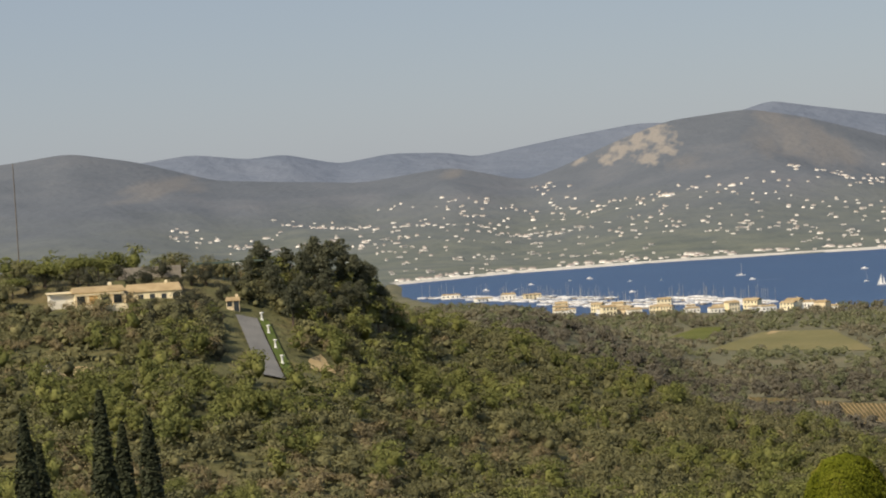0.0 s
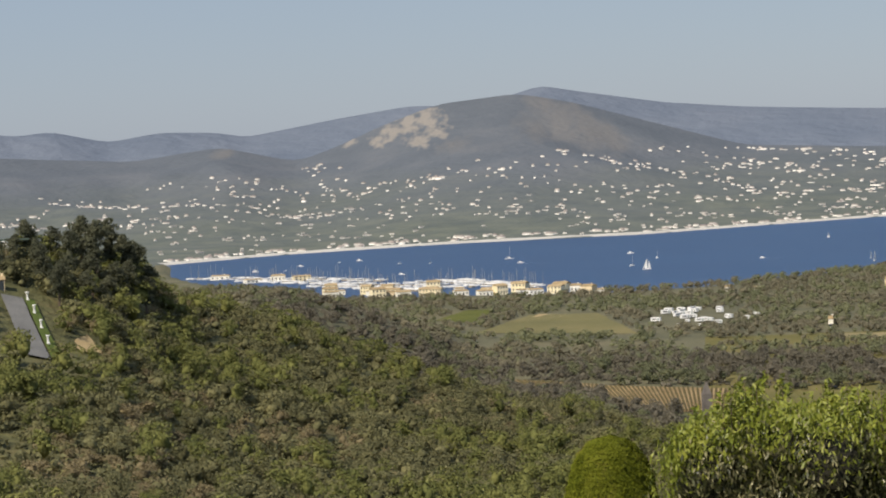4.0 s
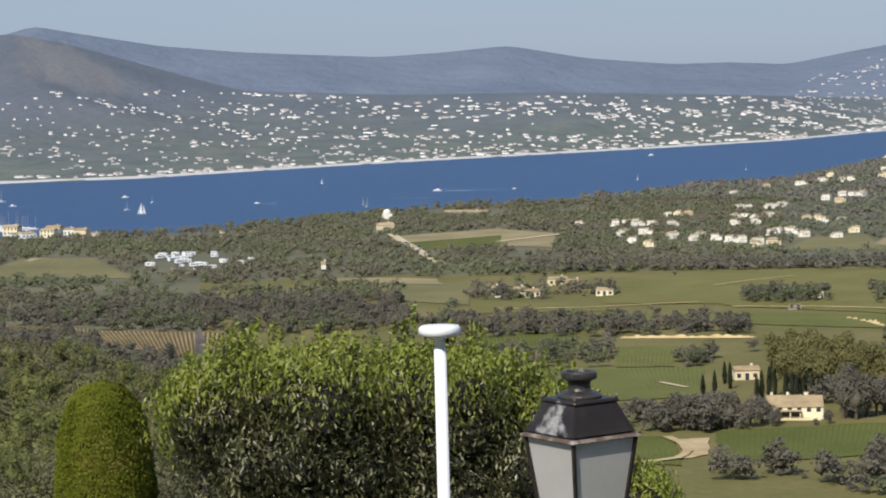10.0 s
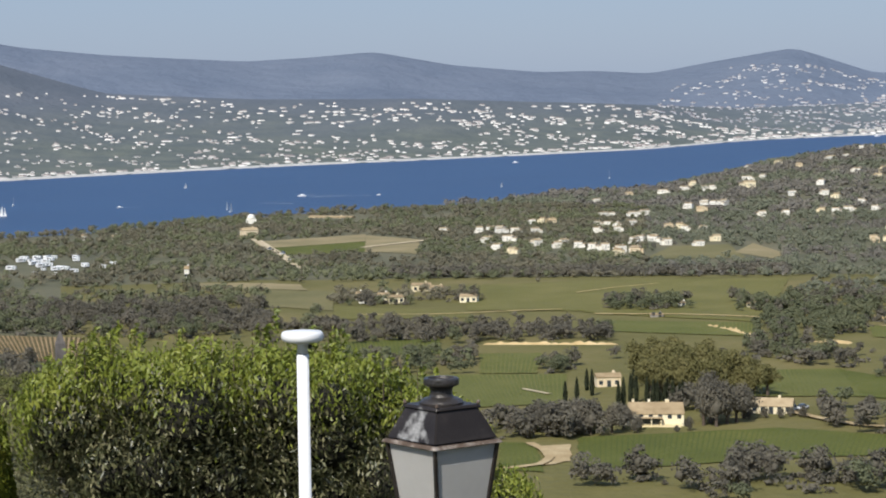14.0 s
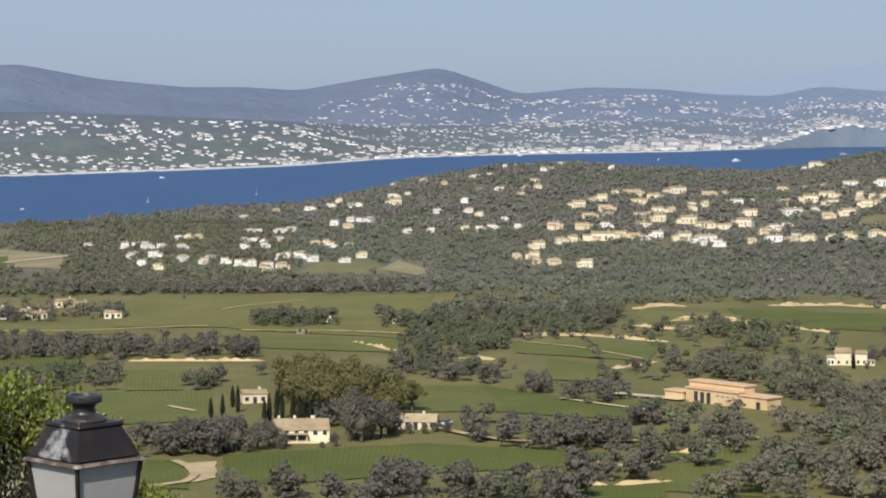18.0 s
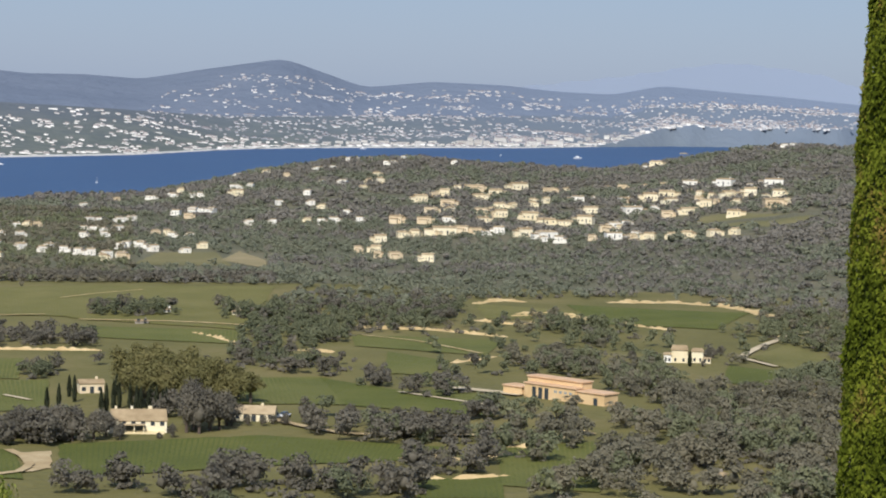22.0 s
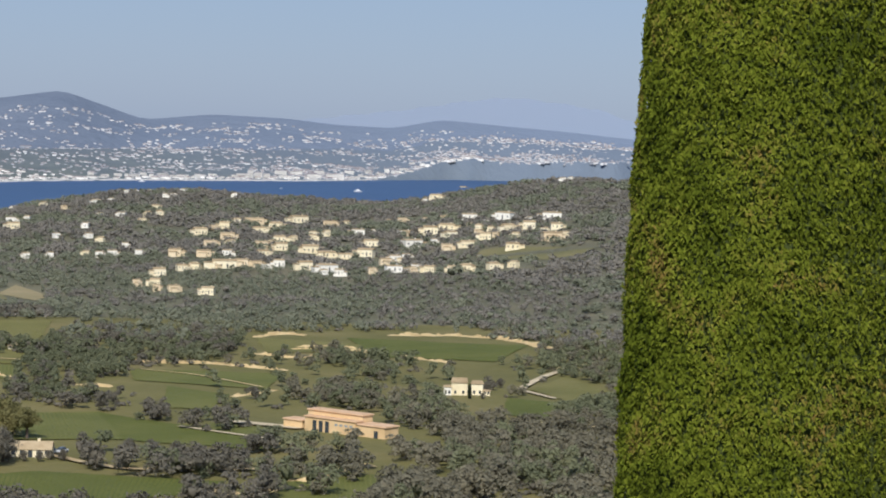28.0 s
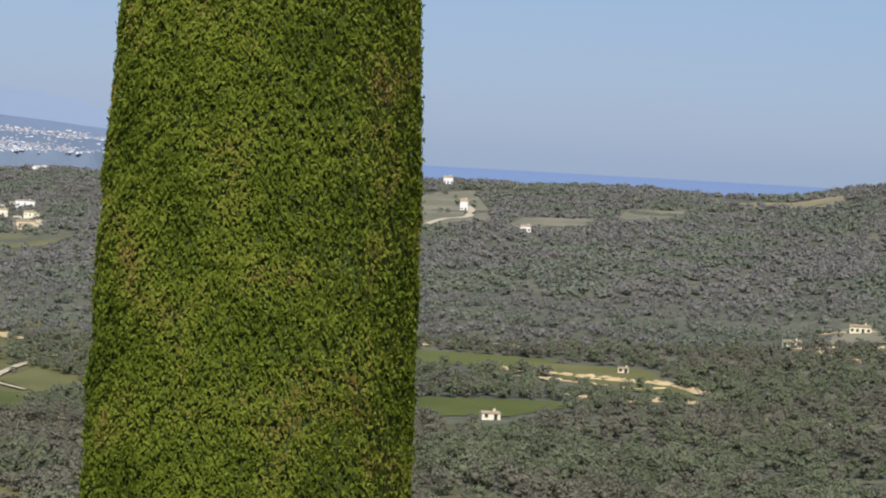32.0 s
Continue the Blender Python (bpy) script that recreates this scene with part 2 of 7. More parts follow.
def bare_or_glare_patches(m, places, stops, size, turn=0.0, deep=1.0, edge=0.1):
    """Lays ragged patches into a material, round a few places: bare, stony ground on hillsides, pale glare and wear on
    the lamp hood. turn, deep: outlines drawn out along that azimuth.
    """
    nt = m.node_tree
    b = nt.nodes["Principled BSDF"]
    base = b.inputs["Base Color"].links[0].from_socket
    geo = nt.nodes.new("ShaderNodeNewGeometry")
    no = nt.nodes.new("ShaderNodeTexNoise")
    no.inputs["Scale"].default_value, no.inputs["Detail"].default_value = 1 / size, 8.0
    spin, pull = nt.nodes.new("ShaderNodeMapping"), nt.nodes.new("ShaderNodeMapping")
    spin.inputs["Rotation"].default_value = (0, 0, radians(turn))
    pull.inputs["Scale"].default_value = (1, 1 / deep, 1)
    nt.links.new(geo.outputs["Position"], spin.inputs["Vector"])
    nt.links.new(spin.outputs[0], pull.inputs["Vector"])
    nt.links.new(pull.outputs[0], no.inputs["Vector"])
    total = None
    for x, y, z, reach in places:
        d = nt.nodes.new("ShaderNodeVectorMath")
        d.operation = 'DISTANCE'
        nt.links.new(pull.outputs[0], d.inputs[0])
        q = Matrix.Rotation(radians(turn), 3, 'Z') @ Vector((x, y, z))
        d.inputs[1].default_value = (q.x, q.y / deep, q.z)
        k = nt.nodes.new("ShaderNodeMapRange")
        k.inputs["From Min"].default_value, k.inputs["From Max"].default_value = 0, reach
        k.inputs["To Min"].default_value, k.inputs["To Max"].default_value = 0.3, -0.3
        nt.links.new(d.outputs["Value"], k.inputs["Value"])
        if total is None:
            total = k.outputs[0]
        else:
            mx = nt.nodes.new("ShaderNodeMath")
            mx.operation = 'MAXIMUM'
            nt.links.new(total, mx.inputs[0])
            nt.links.new(k.outputs[0], mx.inputs[1])
            total = mx.outputs[0]
    ad = nt.nodes.new("ShaderNodeMath")
    nt.links.new(total, ad.inputs[0])
    nt.links.new(no.outputs[0], ad.inputs[1])
    cut = nt.nodes.new("ShaderNodeMapRange")
    cut.inputs["From Min"].default_value, cut.inputs["From Max"].default_value = 0.57 - edge / 2, 0.57 + edge / 2
    nt.links.new(ad.outputs[0], cut.inputs["Value"])
    rp = nt.nodes.new("ShaderNodeValToRGB")
    rp.color_ramp.elements[0].color, rp.color_ramp.elements[1].color = (*stops[0], 1), (*stops[1], 1)
    n3 = nt.nodes.new("ShaderNodeTexNoise")
    n3.inputs["Scale"].default_value, n3.inputs["Detail"].default_value = 6 / size, 6.0
    nt.links.new(geo.outputs["Position"], n3.inputs["Vector"])
    nt.links.new(n3.outputs[0], rp.inputs[0])
    mix = nt.nodes.new("ShaderNodeMix")
    mix.data_type = 'RGBA'
    nt.links.new(cut.outputs[0], mix.inputs[0])
    nt.links.new(base, mix.inputs[6])
    nt.links.new(rp.outputs[0], mix.inputs[7])
    nt.links.new(mix.outputs[2], b.inputs["Base Color"])


# blue-grey haze is put into the far hills' base colours
M["far_hill"] = material("hazy_hillside", [(0.088, 0.104, 0.127), (0.109, 0.126, 0.15), (0.142, 0.153, 0.172)], 120, grain=9, bump=0.25)
M["back_hill"] = material("haze_blue_hills", [(0.1113, 0.1399, 0.1908), (0.1325, 0.1611, 0.212), (0.159, 0.1855, 0.2353)], 220, grain=6, bump=0.3, mottled=0.3)


def green_foot(m, top, colour):
    """The lower slopes are greener: gardens and pines instead of dry scrub, in uneven strips."""
    nt = m.node_tree
    b = nt.nodes["Principled BSDF"]
    base = b.inputs["Base Color"].links[0].from_socket
    geo = nt.nodes.new("ShaderNodeNewGeometry")
    sep = nt.nodes.new("ShaderNodeSeparateXYZ")
    nt.links.new(geo.outputs["Position"], sep.inputs[0])
    no = nt.nodes.new("ShaderNodeTexNoise")
    no.inputs["Scale"].default_value, no.inputs["Detail"].default_value = 0.006, 5.0
    nt.links.new(geo.outputs["Position"], no.inputs["Vector"])
    up = nt.nodes.new("ShaderNodeMath")
    up.operation = 'MULTIPLY_ADD'
    nt.links.new(no.outputs[0], up.inputs[0])
    up.inputs[1].default_value = -top
    nt.links.new(sep.outputs[2], up.inputs[2])
    k = nt.nodes.new("ShaderNodeMapRange")
    k.inputs["From Min"].default_value, k.inputs["From Max"].default_value = -0.5 * top, 0.7 * top
    k.inputs["To Min"].default_value, k.inputs["To Max"].default_value = 1.0, 0.0
    nt.links.new(up.outputs[0], k.inputs["Value"])
    fine = nt.nodes.new("ShaderNodeTexNoise")
    fine.inputs["Scale"].default_value, fine.inputs["Detail"].default_value = 0.03, 6.0
    nt.links.new(geo.outputs["Position"], fine.inputs["Vector"])
    rp = nt.nodes.new("ShaderNodeValToRGB")
    for e, c in zip(rp.color_ramp.elements, colour):
        e.color = (*c, 1)
    rp.color_ramp.elements[0].position, rp.color_ramp.elements[1].position = 0.3, 0.75
    nt.links.new(fine.outputs[0], rp.inputs[0])
    mix = nt.nodes.new("ShaderNodeMix")
    mix.data_type = 'RGBA'
    nt.links.new(k.outputs[0], mix.inputs[0])
    nt.links.new(base, mix.inputs[6])
    nt.links.new(rp.outputs[0], mix.inputs[7])
    nt.links.new(mix.outputs[2], b.inputs["Base Color"])


green_foot(M["far_hill"], 60.0, [(0.088, 0.105, 0.1), (0.155, 0.17, 0.135)])
bare_or_glare_patches(M["far_hill"], [hillside(*q) for q in ((-12.4, 1.15, 60), (-12.1, 0.8, 80), (-11.5, 0.5, 80), (-11.0, 0.32, 60), (-12.7, 0.6, 50), (-14.6, 0.3, 40), (-27.6, 0.4, 60), (-20.4, 0.35, 30))], [(0.125, 0.133, 0.145), (0.185, 0.182, 0.183)], 30, -12.0, 6.0, 0.3)
bare_or_glare_patches(M["far_hill"], [hillside(*q) for q in ((-16.25, 0.72, 44), (-15.8, 0.92, 44), (-15.4, 0.98, 42), (-15.6, 0.5, 34), (-16.6, 0.5, 28), (-15.15, 0.72, 32), (-17.3, 0.45, 18))], [(0.15, 0.148, 0.148), (0.35, 0.32, 0.285)], 11, -15.8, 6.0, 0.24)
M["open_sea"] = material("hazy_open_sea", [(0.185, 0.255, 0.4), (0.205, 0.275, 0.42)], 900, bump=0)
M["sand"] = material("pale_sand", [(0.4, 0.32, 0.2), (0.52, 0.43, 0.28), (0.62, 0.53, 0.37)], 6)
M["beach_sand"] = material("white_beach_sand", [(0.41, 0.3936, 0.3608), (0.5084, 0.492, 0.4592), (0.5904, 0.574, 0.5412)], 20)
M["soil"] = material("dry_earth", [(0.28, 0.2, 0.1), (0.4, 0.3, 0.16), (0.52, 0.42, 0.25)], 8)
M["bank_earth"] = material("pale_bank_earth", [(0.4, 0.28, 0.125), (0.54, 0.4, 0.195), (0.68, 0.54, 0.31)], 5)
M["court_gravel"] = material("yellow_court_gravel", [(0.56, 0.46, 0.25), (0.66, 0.55, 0.32), (0.74, 0.63, 0.4)], 5)
M["asphalt"] = material("grey_asphalt", [(0.13, 0.13, 0.13), (0.17, 0.17, 0.165), (0.21, 0.205, 0.2)], 5)


def water_material():
    m = bpy.data.materials.new("sea_water")
    m.use_nodes = True
    nt = m.node_tree
    b = nt.nodes["Principled BSDF"]
    geo = nt.nodes.new("ShaderNodeNewGeometry")
    n1 = nt.nodes.new("ShaderNodeTexNoise")
    n1.inputs["Scale"].default_value, n1.inputs["Detail"].default_value = 0.006, 4.0
    nt.links.new(geo.outputs["Position"], n1.inputs["Vector"])
    ramp = nt.nodes.new("ShaderNodeValToRGB")
    ramp.color_ramp.elements[0].color = (0.024, 0.06, 0.14, 1)
    ramp.color_ramp.elements[1].color = (0.036, 0.085, 0.18, 1)
    nt.links.new(n1.outputs[0], ramp.inputs[0])
    nt.links.new(ramp.outputs[0], b.inputs["Base Color"])
    n2 = nt.nodes.new("ShaderNodeTexNoise")
    n2.inputs["Scale"].default_value, n2.inputs["Detail"].default_value = 0.35, 6.0
    nt.links.new(geo.outputs["Position"], n2.inputs["Vector"])
    bn = nt.nodes.new("ShaderNodeBump")
    bn.inputs["Strength"].default_value, bn.inputs["Distance"].default_value = 0.6, 0.6
    nt.links.new(n2.outputs[0], bn.inputs["Height"])
    nt.links.new(bn.outputs[0], b.inputs["Normal"])
    b.inputs["Roughness"].default_value = 0.42
    b.inputs["Specular IOR Level"].default_value = 0.12
    return m


M["water"] = water_material()

# leaves and walls
M["oak"] = material("dark_oak_leaves", [(0.06, 0.063, 0.035), (0.148, 0.145, 0.071), (0.255, 0.239, 0.113)], 7, grain=16, bump=0, random_amount=0.3, island=True, rough=0.85, mottled=1.1, translucent=0.22)
M["pine"] = material("yellow_green_pine", [(0.07, 0.084, 0.026), (0.156, 0.168, 0.052), (0.262, 0.262, 0.086)], 7, grain=16, bump=0, random_amount=0.3, island=True, rough=0.85, mottled=1.1, translucent=0.22)
M["olive"] = material("dry_olive_leaves", [(0.122, 0.1, 0.06), (0.224, 0.184, 0.103), (0.342, 0.28, 0.158)], 7, grain=16, bump=0, random_amount=0.3, island=True, rough=0.85, mottled=1.1, translucent=0.22)
# valley, hill and slope leaves: colours lifted and greyed in place of haze
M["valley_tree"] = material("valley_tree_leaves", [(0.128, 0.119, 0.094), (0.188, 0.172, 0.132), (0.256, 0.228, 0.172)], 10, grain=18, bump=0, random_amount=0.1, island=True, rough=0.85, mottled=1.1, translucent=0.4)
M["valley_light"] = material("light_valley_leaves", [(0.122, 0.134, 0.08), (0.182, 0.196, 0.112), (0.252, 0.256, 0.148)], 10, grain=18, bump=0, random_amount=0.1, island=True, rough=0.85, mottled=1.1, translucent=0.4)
M["hill_tree"] = material("hazed_maquis_leaves", [(0.2, 0.186, 0.158), (0.264, 0.245, 0.205), (0.338, 0.306, 0.254)], 14, grain=14, bump=0, random_amount=0.06, island=True, rough=0.85, mottled=1.1, translucent=0.4)
M["hill_light"] = material("hazed_hill_pine_leaves", [(0.176, 0.19, 0.132), (0.235, 0.247, 0.17), (0.3, 0.305, 0.21)], 14, grain=14, bump=0, random_amount=0.06, island=True, rough=0.85, mottled=1.1, translucent=0.4)
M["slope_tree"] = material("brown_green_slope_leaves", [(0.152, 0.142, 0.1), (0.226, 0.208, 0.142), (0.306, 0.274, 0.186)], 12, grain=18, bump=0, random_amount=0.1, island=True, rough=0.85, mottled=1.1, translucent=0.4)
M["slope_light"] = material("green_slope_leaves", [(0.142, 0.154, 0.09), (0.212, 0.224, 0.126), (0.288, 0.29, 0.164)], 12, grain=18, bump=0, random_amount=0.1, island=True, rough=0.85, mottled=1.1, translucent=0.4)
M["dark_oak"] = material("dark_evergreen_leaves", [(0.042, 0.045, 0.031), (0.07, 0.073, 0.048), (0.115, 0.113, 0.072)], 6, grain=14, bump=0, random_amount=0.3, island=True, rough=0.85, mottled=1.1, translucent=0.3)
M["plane_tree"] = material("yellowing_plane_leaves", [(0.125, 0.12, 0.047), (0.2, 0.186, 0.073), (0.275, 0.243, 0.104)], 6, grain=11, bump=0, random_amount=0.4, island=True, rough=0.85, mottled=1.1, translucent=0.35)
# core colour stands for the shade inside a crown
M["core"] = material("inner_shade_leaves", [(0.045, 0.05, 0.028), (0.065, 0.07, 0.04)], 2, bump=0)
M["bark"] = material("grey_brown_bark", [(0.08, 0.06, 0.045), (0.14, 0.11, 0.085)], 0.4, grain=8, bump=0.8)
M["white_wall"] = material("white_render", [(0.74, 0.7, 0.61), (0.82, 0.79, 0.7), (0.86, 0.83, 0.76)], 3, random_amount=0.6)
M["cream_wall"] = material("cream_render", [(0.76, 0.65, 0.42), (0.83, 0.73, 0.5), (0.86, 0.78, 0.58)], 3, random_amount=0.7)
M["ochre_wall"] = material("ochre_render", [(0.66, 0.52, 0.33), (0.74, 0.61, 0.41), (0.8, 0.69, 0.5)], 3, random_amount=0.5)
M["roof_tile"] = material("terracotta_tiles", [(0.27, 0.2, 0.112), (0.37, 0.28, 0.162), (0.46, 0.36, 0.222)], 2, grain=8, random_amount=0.6)
M["pane"] = material("dark_window_glass", [(0.03, 0.04, 0.05), (0.06, 0.07, 0.08)], 2, rough=0.15, bump=0, spec=0.5)
M["shutter"] = material("grey_blue_shutter", [(0.22, 0.27, 0.29), (0.3, 0.34, 0.35)], 2, bump=0)
M["boat_white"] = material("white_hull", [(0.74, 0.75, 0.76), (0.8, 0.8, 0.8)], 2, rough=0.4, bump=0)
M["sail"] = material("white_sailcloth", [(0.72, 0.72, 0.7), (0.8, 0.8, 0.79)], 3, bump=0)
M["mast"] = material("pale_alloy", [(0.5, 0.5, 0.5), (0.6, 0.6, 0.6)], 2, rough=0.4, metal=0.6, bump=0)
M["foam"] = material("white_wake_foam", [(0.4, 0.47, 0.55), (0.65, 0.7, 0.75)], 4)
M["vine"] = material("vine_leaves", [(0.084, 0.096, 0.02), (0.114, 0.122, 0.028), (0.15, 0.146, 0.042)], 20, grain=14, bump=0.6, rough=0.85)
M["vine_lush"] = material("lush_vine_leaves", [(0.072, 0.084, 0.014), (0.1, 0.111, 0.02), (0.136, 0.136, 0.033)], 20, grain=14, bump=0.6, rough=0.85)
M["vine_brown"] = material("browning_vine_leaves", [(0.072, 0.0585, 0.024), (0.108, 0.0858, 0.036), (0.144, 0.117, 0.052)], 15, grain=14, bump=0.6, rough=0.85)
M["field_green"] = material("green_vineyard_ground", [(0.09, 0.098, 0.022), (0.128, 0.132, 0.032), (0.178, 0.168, 0.052)], 45, grain=16)
M["field_lush"] = material("lush_vineyard_ground", [(0.056, 0.072, 0.013), (0.08, 0.096, 0.019), (0.112, 0.12, 0.03)], 35, grain=16)
M["field_olive"] = material("olive_meadow", [(0.115, 0.1106, 0.0452), (0.1627, 0.1481, 0.0624), (0.2311, 0.1916, 0.0904)], 40, grain=16)
M["field_brown"] = material("bare_vineyard_earth", [(0.2086, 0.1505, 0.0799), (0.286, 0.2038, 0.1062), (0.352, 0.2683, 0.1487)], 20, grain=12)
M["field_dry"] = material("dry_grass", [(0.17, 0.15, 0.075), (0.26, 0.215, 0.11), (0.36, 0.29, 0.165)], 25, grain=14)
M["meadow"] = material("valley_meadow", [(0.1, 0.096, 0.029), (0.144, 0.13, 0.043), (0.21, 0.17, 0.072)], 42, grain=14)
M["field_yellow"] = material("yellowing_vineyard_ground", [(0.12, 0.117, 0.027), (0.158, 0.15, 0.037), (0.22, 0.192, 0.06)], 45, grain=16)
M["vine_yellow"] = material("yellowing_vine_leaves", [(0.111, 0.108, 0.029), (0.146, 0.137, 0.041), (0.198, 0.175, 0.062)], 20, grain=14, bump=0.6, rough=0.85)
M["scrub_clearing"] = material("stony_clearing", [(0.15, 0.14, 0.085), (0.2, 0.18, 0.11), (0.28, 0.24, 0.15)], 30, grain=16)
M["lawn"] = material("mown_lawn", [(0.07, 0.1, 0.02), (0.1, 0.135, 0.03)], 8)
M["topiary"] = material("clipped_cypress_leaves", [(0.052, 0.071, 0.005), (0.11, 0.137, 0.011), (0.178, 0.204, 0.021), (0.24, 0.16, 0.045)], 0.26, grain=5, bump=0, random_amount=0.4, island=True, rough=0.8, spec=0.08, translucent=0.2)
# core colour darkened to stand for the shade behind the clipped sprays
M["topiary_core"] = material("inner_cypress_shade", [(0.035, 0.05, 0.01), (0.075, 0.095, 0.022)], 0.1, bump=0)
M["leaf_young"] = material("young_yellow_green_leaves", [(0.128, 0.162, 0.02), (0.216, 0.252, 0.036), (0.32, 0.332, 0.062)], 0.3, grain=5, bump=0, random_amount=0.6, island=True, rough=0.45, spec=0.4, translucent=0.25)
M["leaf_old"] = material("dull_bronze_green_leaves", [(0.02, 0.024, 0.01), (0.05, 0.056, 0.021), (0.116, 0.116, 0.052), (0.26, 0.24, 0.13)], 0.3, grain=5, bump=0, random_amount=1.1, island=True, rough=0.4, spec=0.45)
M["white_paint"] = material("white_enamel", [(0.78, 0.78, 0.77), (0.82, 0.82, 0.81)], 0.5, rough=0.4, bump=0.02)
M["lamp_metal"] = material("worn_dark_lamp_metal", [(0.022, 0.02, 0.018), (0.04, 0.036, 0.032), (0.07, 0.06, 0.055), (0.32, 0.31, 0.3)], 0.16, grain=5, rough=0.38, bump=0.25, metal=0.35, spec=0.5)
M["lamp_rust"] = material("rusty_lamp_rim", [(0.03, 0.024, 0.02), (0.12, 0.085, 0.062), (0.42, 0.37, 0.32)], 0.06, grain=5, rough=0.7, bump=0.4)
M["lamp_glass"] = material("frosted_lamp_glass", [(0.66, 0.64, 0.6), (0.72, 0.7, 0.66), (0.78, 0.76, 0.72)], 0.25, rough=0.35, bump=0.02, spec=0.2, translucent=0.5)
M["stone"] = material("grey_field_stone", [(0.2, 0.18, 0.15), (0.3, 0.27, 0.23), (0.38, 0.35, 0.3)], 1.0, grain=6, bump=0.6)
M["winery_wall"] = material("salmon_ochre_render", [(0.6, 0.41, 0.2), (0.7, 0.5, 0.27), (0.76, 0.58, 0.34)], 6, bump=0.1)
M["awning"] = material("cream_awning_cloth", [(0.62, 0.52, 0.34), (0.72, 0.62, 0.44)], 2, bump=0)
M["car_paint"] = material("pale_car_paint", [(0.55, 0.56, 0.58), (0.7, 0.7, 0.7)], 3, rough=0.3, bump=0, random_amount=0.6)
M["tyre"] = material("black_rubber", [(0.02, 0.02, 0.02), (0.035, 0.035, 0.035)], 0.5, bump=0)
M["weathered"] = material("weathered_grey_timber", [(0.09, 0.08, 0.075), (0.15, 0.135, 0.125), (0.22, 0.2, 0.185)], 0.1, grain=6, bump=0.4)
M["green_iron"] = material("dark_green_ironwork", [(0.04, 0.06, 0.05), (0.07, 0.1, 0.085)], 1, bump=0)
M["cypress_dark"] = material("dark_cypress_leaves", [(0.02, 0.026, 0.014), (0.036, 0.044, 0.022), (0.06, 0.07, 0.034)], 2, grain=6, bump=0, random_amount=0.6, island=True, rough=0.8)
M["lamp_hood"] = material("black_glossy_hood", [(0.016, 0.012, 0.01), (0.024, 0.019, 0.016), (0.045, 0.036, 0.03)], 0.1, grain=5, rough=0.42, bump=0.1, spec=0.35)
# pale patch on the left facet: sky glare painted in, together with wear
bare_or_glare_patches(M["lamp_hood"], [(0.0, 9.41, 78.6, 0.17), (-0.03, 9.405, 78.56, 0.17)], [(0.07, 0.066, 0.062), (0.5, 0.49, 0.47)], 0.05, edge=0.22)
# near-black colour painted for the shade in gaps between the garden tree's leaves
M["tree_inner_shade"] = material("dark_inner_shade", [(0.012, 0.012, 0.008), (0.024, 0.022, 0.014)], 0.2, bump=0)
M["cone_leaves"] = material("bright_clipped_leaves", [(0.055, 0.07, 0.005), (0.095, 0.11, 0.009), (0.135, 0.148, 0.016), (0.15, 0.115, 0.03)], 0.4, grain=4, bump=0, random_amount=0.4, island=True, rough=0.8, spec=0.1)


def haze_east(m, x0, x1, colour):
    """Paints haze into distant hills: paler towards the open sea."""
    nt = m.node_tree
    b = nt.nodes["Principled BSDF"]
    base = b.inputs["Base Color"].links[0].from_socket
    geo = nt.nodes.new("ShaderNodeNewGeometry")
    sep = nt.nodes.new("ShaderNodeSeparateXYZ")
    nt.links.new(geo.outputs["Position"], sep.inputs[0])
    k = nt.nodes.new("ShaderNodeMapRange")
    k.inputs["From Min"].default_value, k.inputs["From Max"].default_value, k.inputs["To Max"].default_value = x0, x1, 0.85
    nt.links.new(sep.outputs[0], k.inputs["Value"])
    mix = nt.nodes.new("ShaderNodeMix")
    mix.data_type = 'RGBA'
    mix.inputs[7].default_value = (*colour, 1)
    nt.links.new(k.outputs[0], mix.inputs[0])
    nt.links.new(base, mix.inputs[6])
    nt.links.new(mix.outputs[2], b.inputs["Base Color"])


haze_east(M["back_hill"], 700, 1900, (0.19, 0.235, 0.31))
haze_east(M["far_hill"], 300, 1500, (0.158, 0.196, 0.25))
M["dark_pine"] = material("dark_pine_needles", [(0.062, 0.069, 0.045), (0.104, 0.111, 0.07), (0.16, 0.161, 0.1)], 5, grain=11, bump=0, random_amount=0.4, island=True, rough=0.85, mottled=1.1, translucent=0.35)
M["far_ridge"] = material("hazy_blue_ridge", [(0.285, 0.34, 0.435), (0.295, 0.35, 0.445)], 300, bump=0)
# ================= ground, sea, distance =================
def raw_mesh(name, verts, faces, mats, index=None, smooth_shade=False):
    """A mesh from arrays; faces all with the same number of corners."""
    verts, faces = np.asarray(verts, np.float32), np.asarray(faces, np.int32)
    me = bpy.data.meshes.new(name)
    n, k = faces.shape
    me.vertices.add(len(verts))
    me.vertices.foreach_set("co", verts.ravel())
    me.loops.add(n * k)
    me.loops.foreach_set("vertex_index", faces.ravel())
    me.polygons.add(n)
    me.polygons.foreach_set("loop_start", np.arange(n, dtype=np.int32) * k)
    if index is not None:
        me.polygons.foreach_set("material_index", np.asarray(index, np.int32))
    if smooth_shade:
        me.polygons.foreach_set("use_smooth", np.ones(n, bool))
    for m in mats if isinstance(mats, (list, tuple)) else [mats]:
        me.materials.append(m)
    me.update(calc_edges=True)
    me.validate()
    return me


